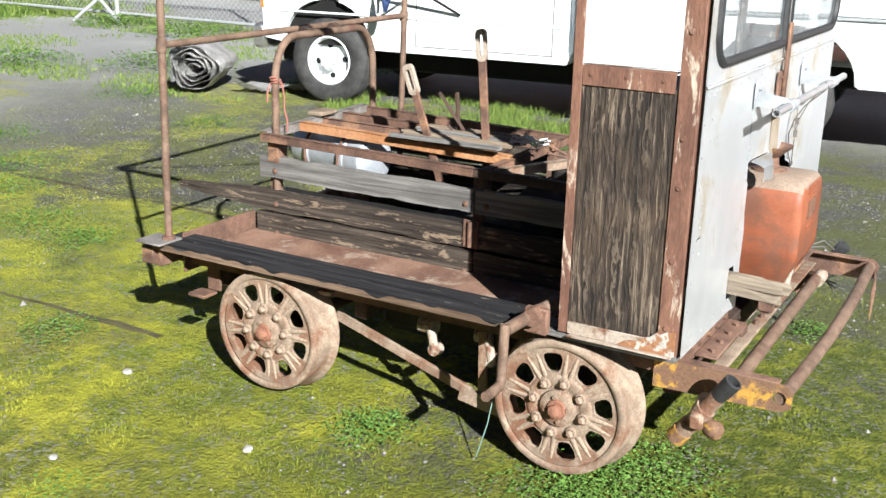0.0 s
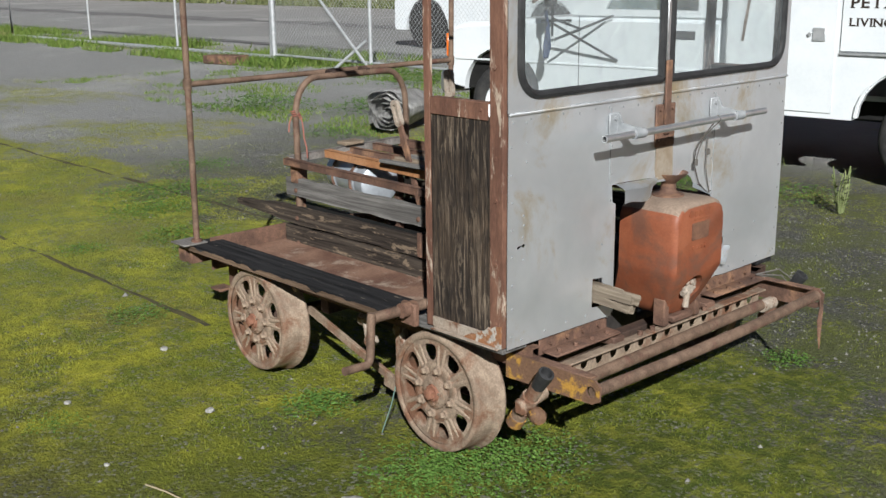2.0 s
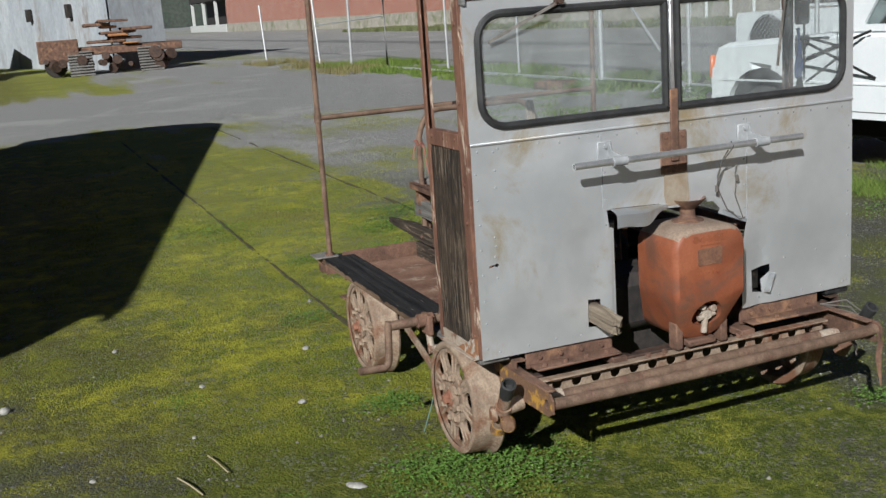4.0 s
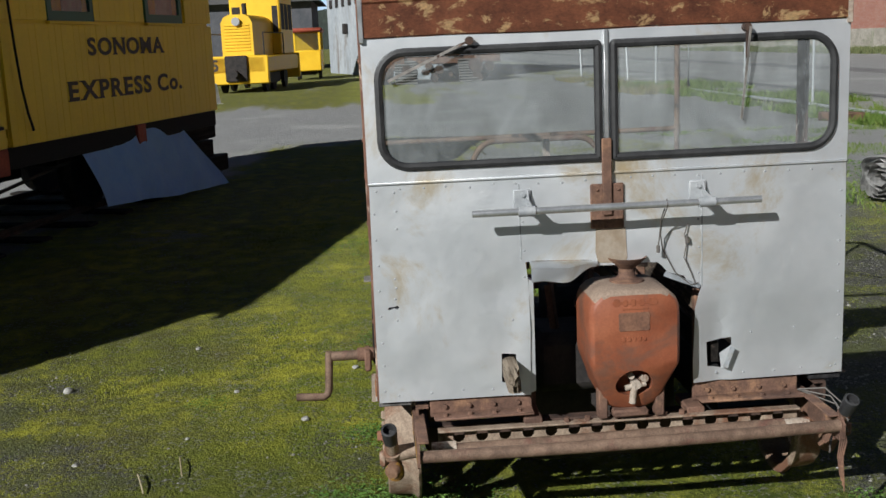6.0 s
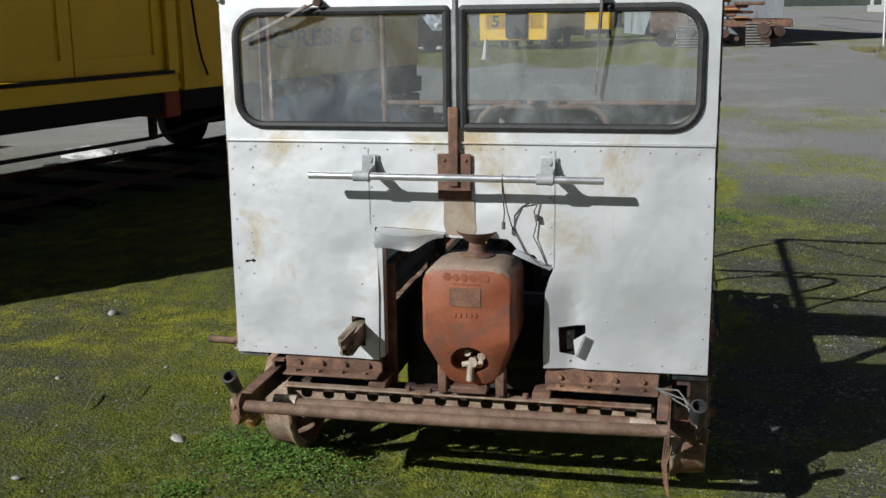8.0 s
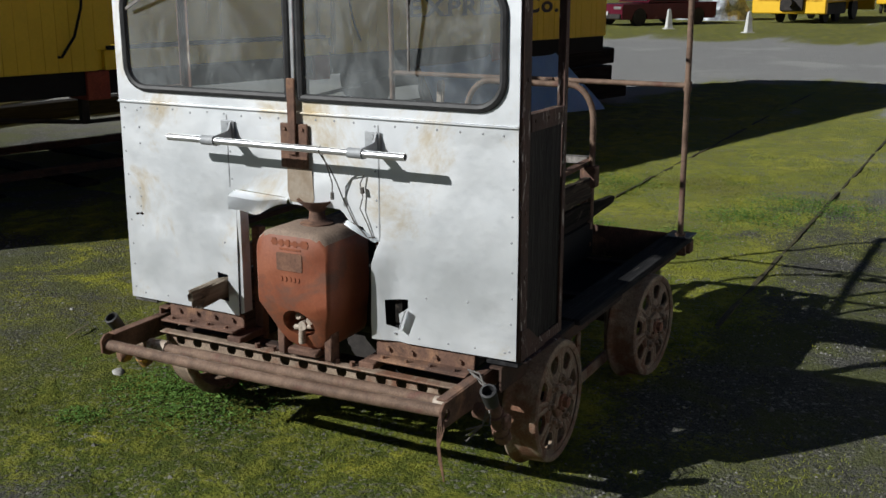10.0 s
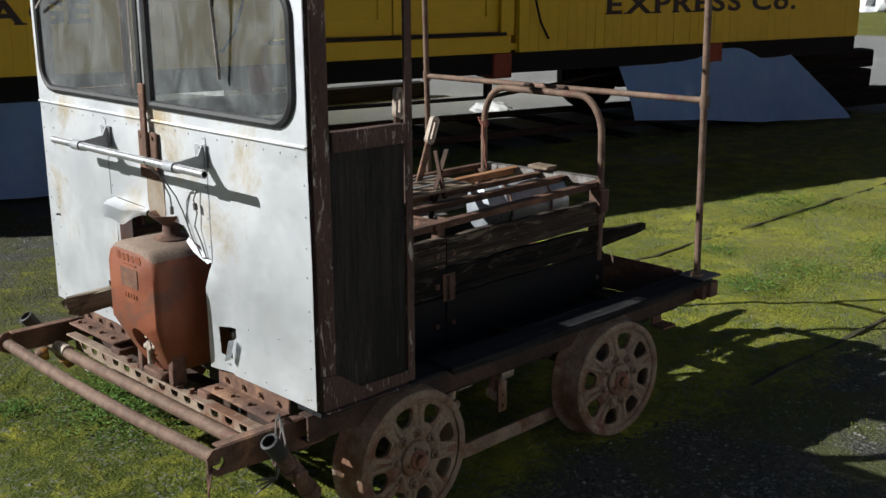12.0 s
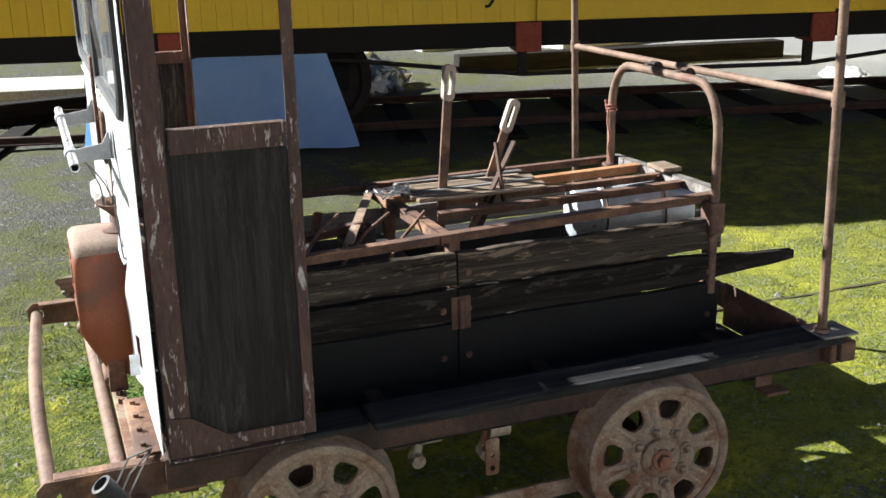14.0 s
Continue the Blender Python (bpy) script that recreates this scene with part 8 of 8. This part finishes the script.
for k in range(3):
    x, y, a = ((-1.35, 1.62, 0.3), (-1.5, 1.75, 0.2), (-0.25, 2.2, 2.2))[k]
    d = Vector((math.cos(a), math.sin(a), 0)) * (0.10 if k < 2 else 0.06)
    sweep(bm, [Vector((x, y, 0.022)) - d, Vector((x, y, 0.026)), Vector((x, y, 0.02)) + d], 0.003, 5)
tagged(part("dry_stalks", bm, STRAW), "dry straw stalks lying on the moss", "straw", kind="stuff")

# single pale stones on the moss
STONE = surf("pale_stone", (0.26, 0.25, 0.23), (0.38, 0.37, 0.345), 30, 0.85, 0, 0.4, 90)
for i, (x, y, a, b, h) in enumerate(((-2.65, 1.0, 0.028, 0.024, 0.020), (-1.06, 2.16, 0.045, 0.026, 0.012), (-2.01, 2.22, 0.020, 0.016, 0.010), (-2.76, 2.44, 0.022, 0.018, 0.010), (-2.47, 1.86, 0.016, 0.014, 0.008),
                                     (-1.62, 1.30, 0.014, 0.012, 0.008), (-0.62, 1.75, 0.016, 0.012, 0.008), (-3.30, 1.55, 0.018, 0.014, 0.010), (-1.85, 1.72, 0.012, 0.010, 0.006))):
    bm = B()
    bmesh.ops.create_icosphere(bm, subdivisions=2, radius=1.0)
    for v in bm.verts:
        k = 1 + 0.25 * noise.noise(v.co * 1.7 + Vector((i * 3.1, 0, 0)))
        v.co = Vector((v.co.x * a * k, v.co.y * b * k, v.co.z * h * k))
    o = part("stone", bm, STONE)
    o.matrix_basis = pose(x, y, 0.008, 0, 0, 47 * i)
    tagged(o, "small pale stone lying on the moss", "stone", "stones on the moss")

# ---- boards of the coach side ----
w = LEN / 104
BOARD = {}
for k in range(104):
    a, b = k * w, (k + 1) * w
    if in_any(a, b, [DOORS]):
        continue
    for z0, z1, key in ((FLOOR, 1.954, "low"), (1.99, EAVE, "high")):
        if key == "high" and in_any(a, b, [(p - 0.04, q + 0.04) for p, q in WINS]):
            z0, key = 2.892, "head"
        if key not in BOARD:
            bm = B()
            box(bm, 0.0006, w - 0.0006, -0.008, 0.02, z0, z1, 0.0018)
            BOARD[key] = mesh_of(bm, "board", CAR_YELLOW)
        shared("board", BOARD[key], coach, pose(a, random.uniform(-0.0015, 0.0015), 0))
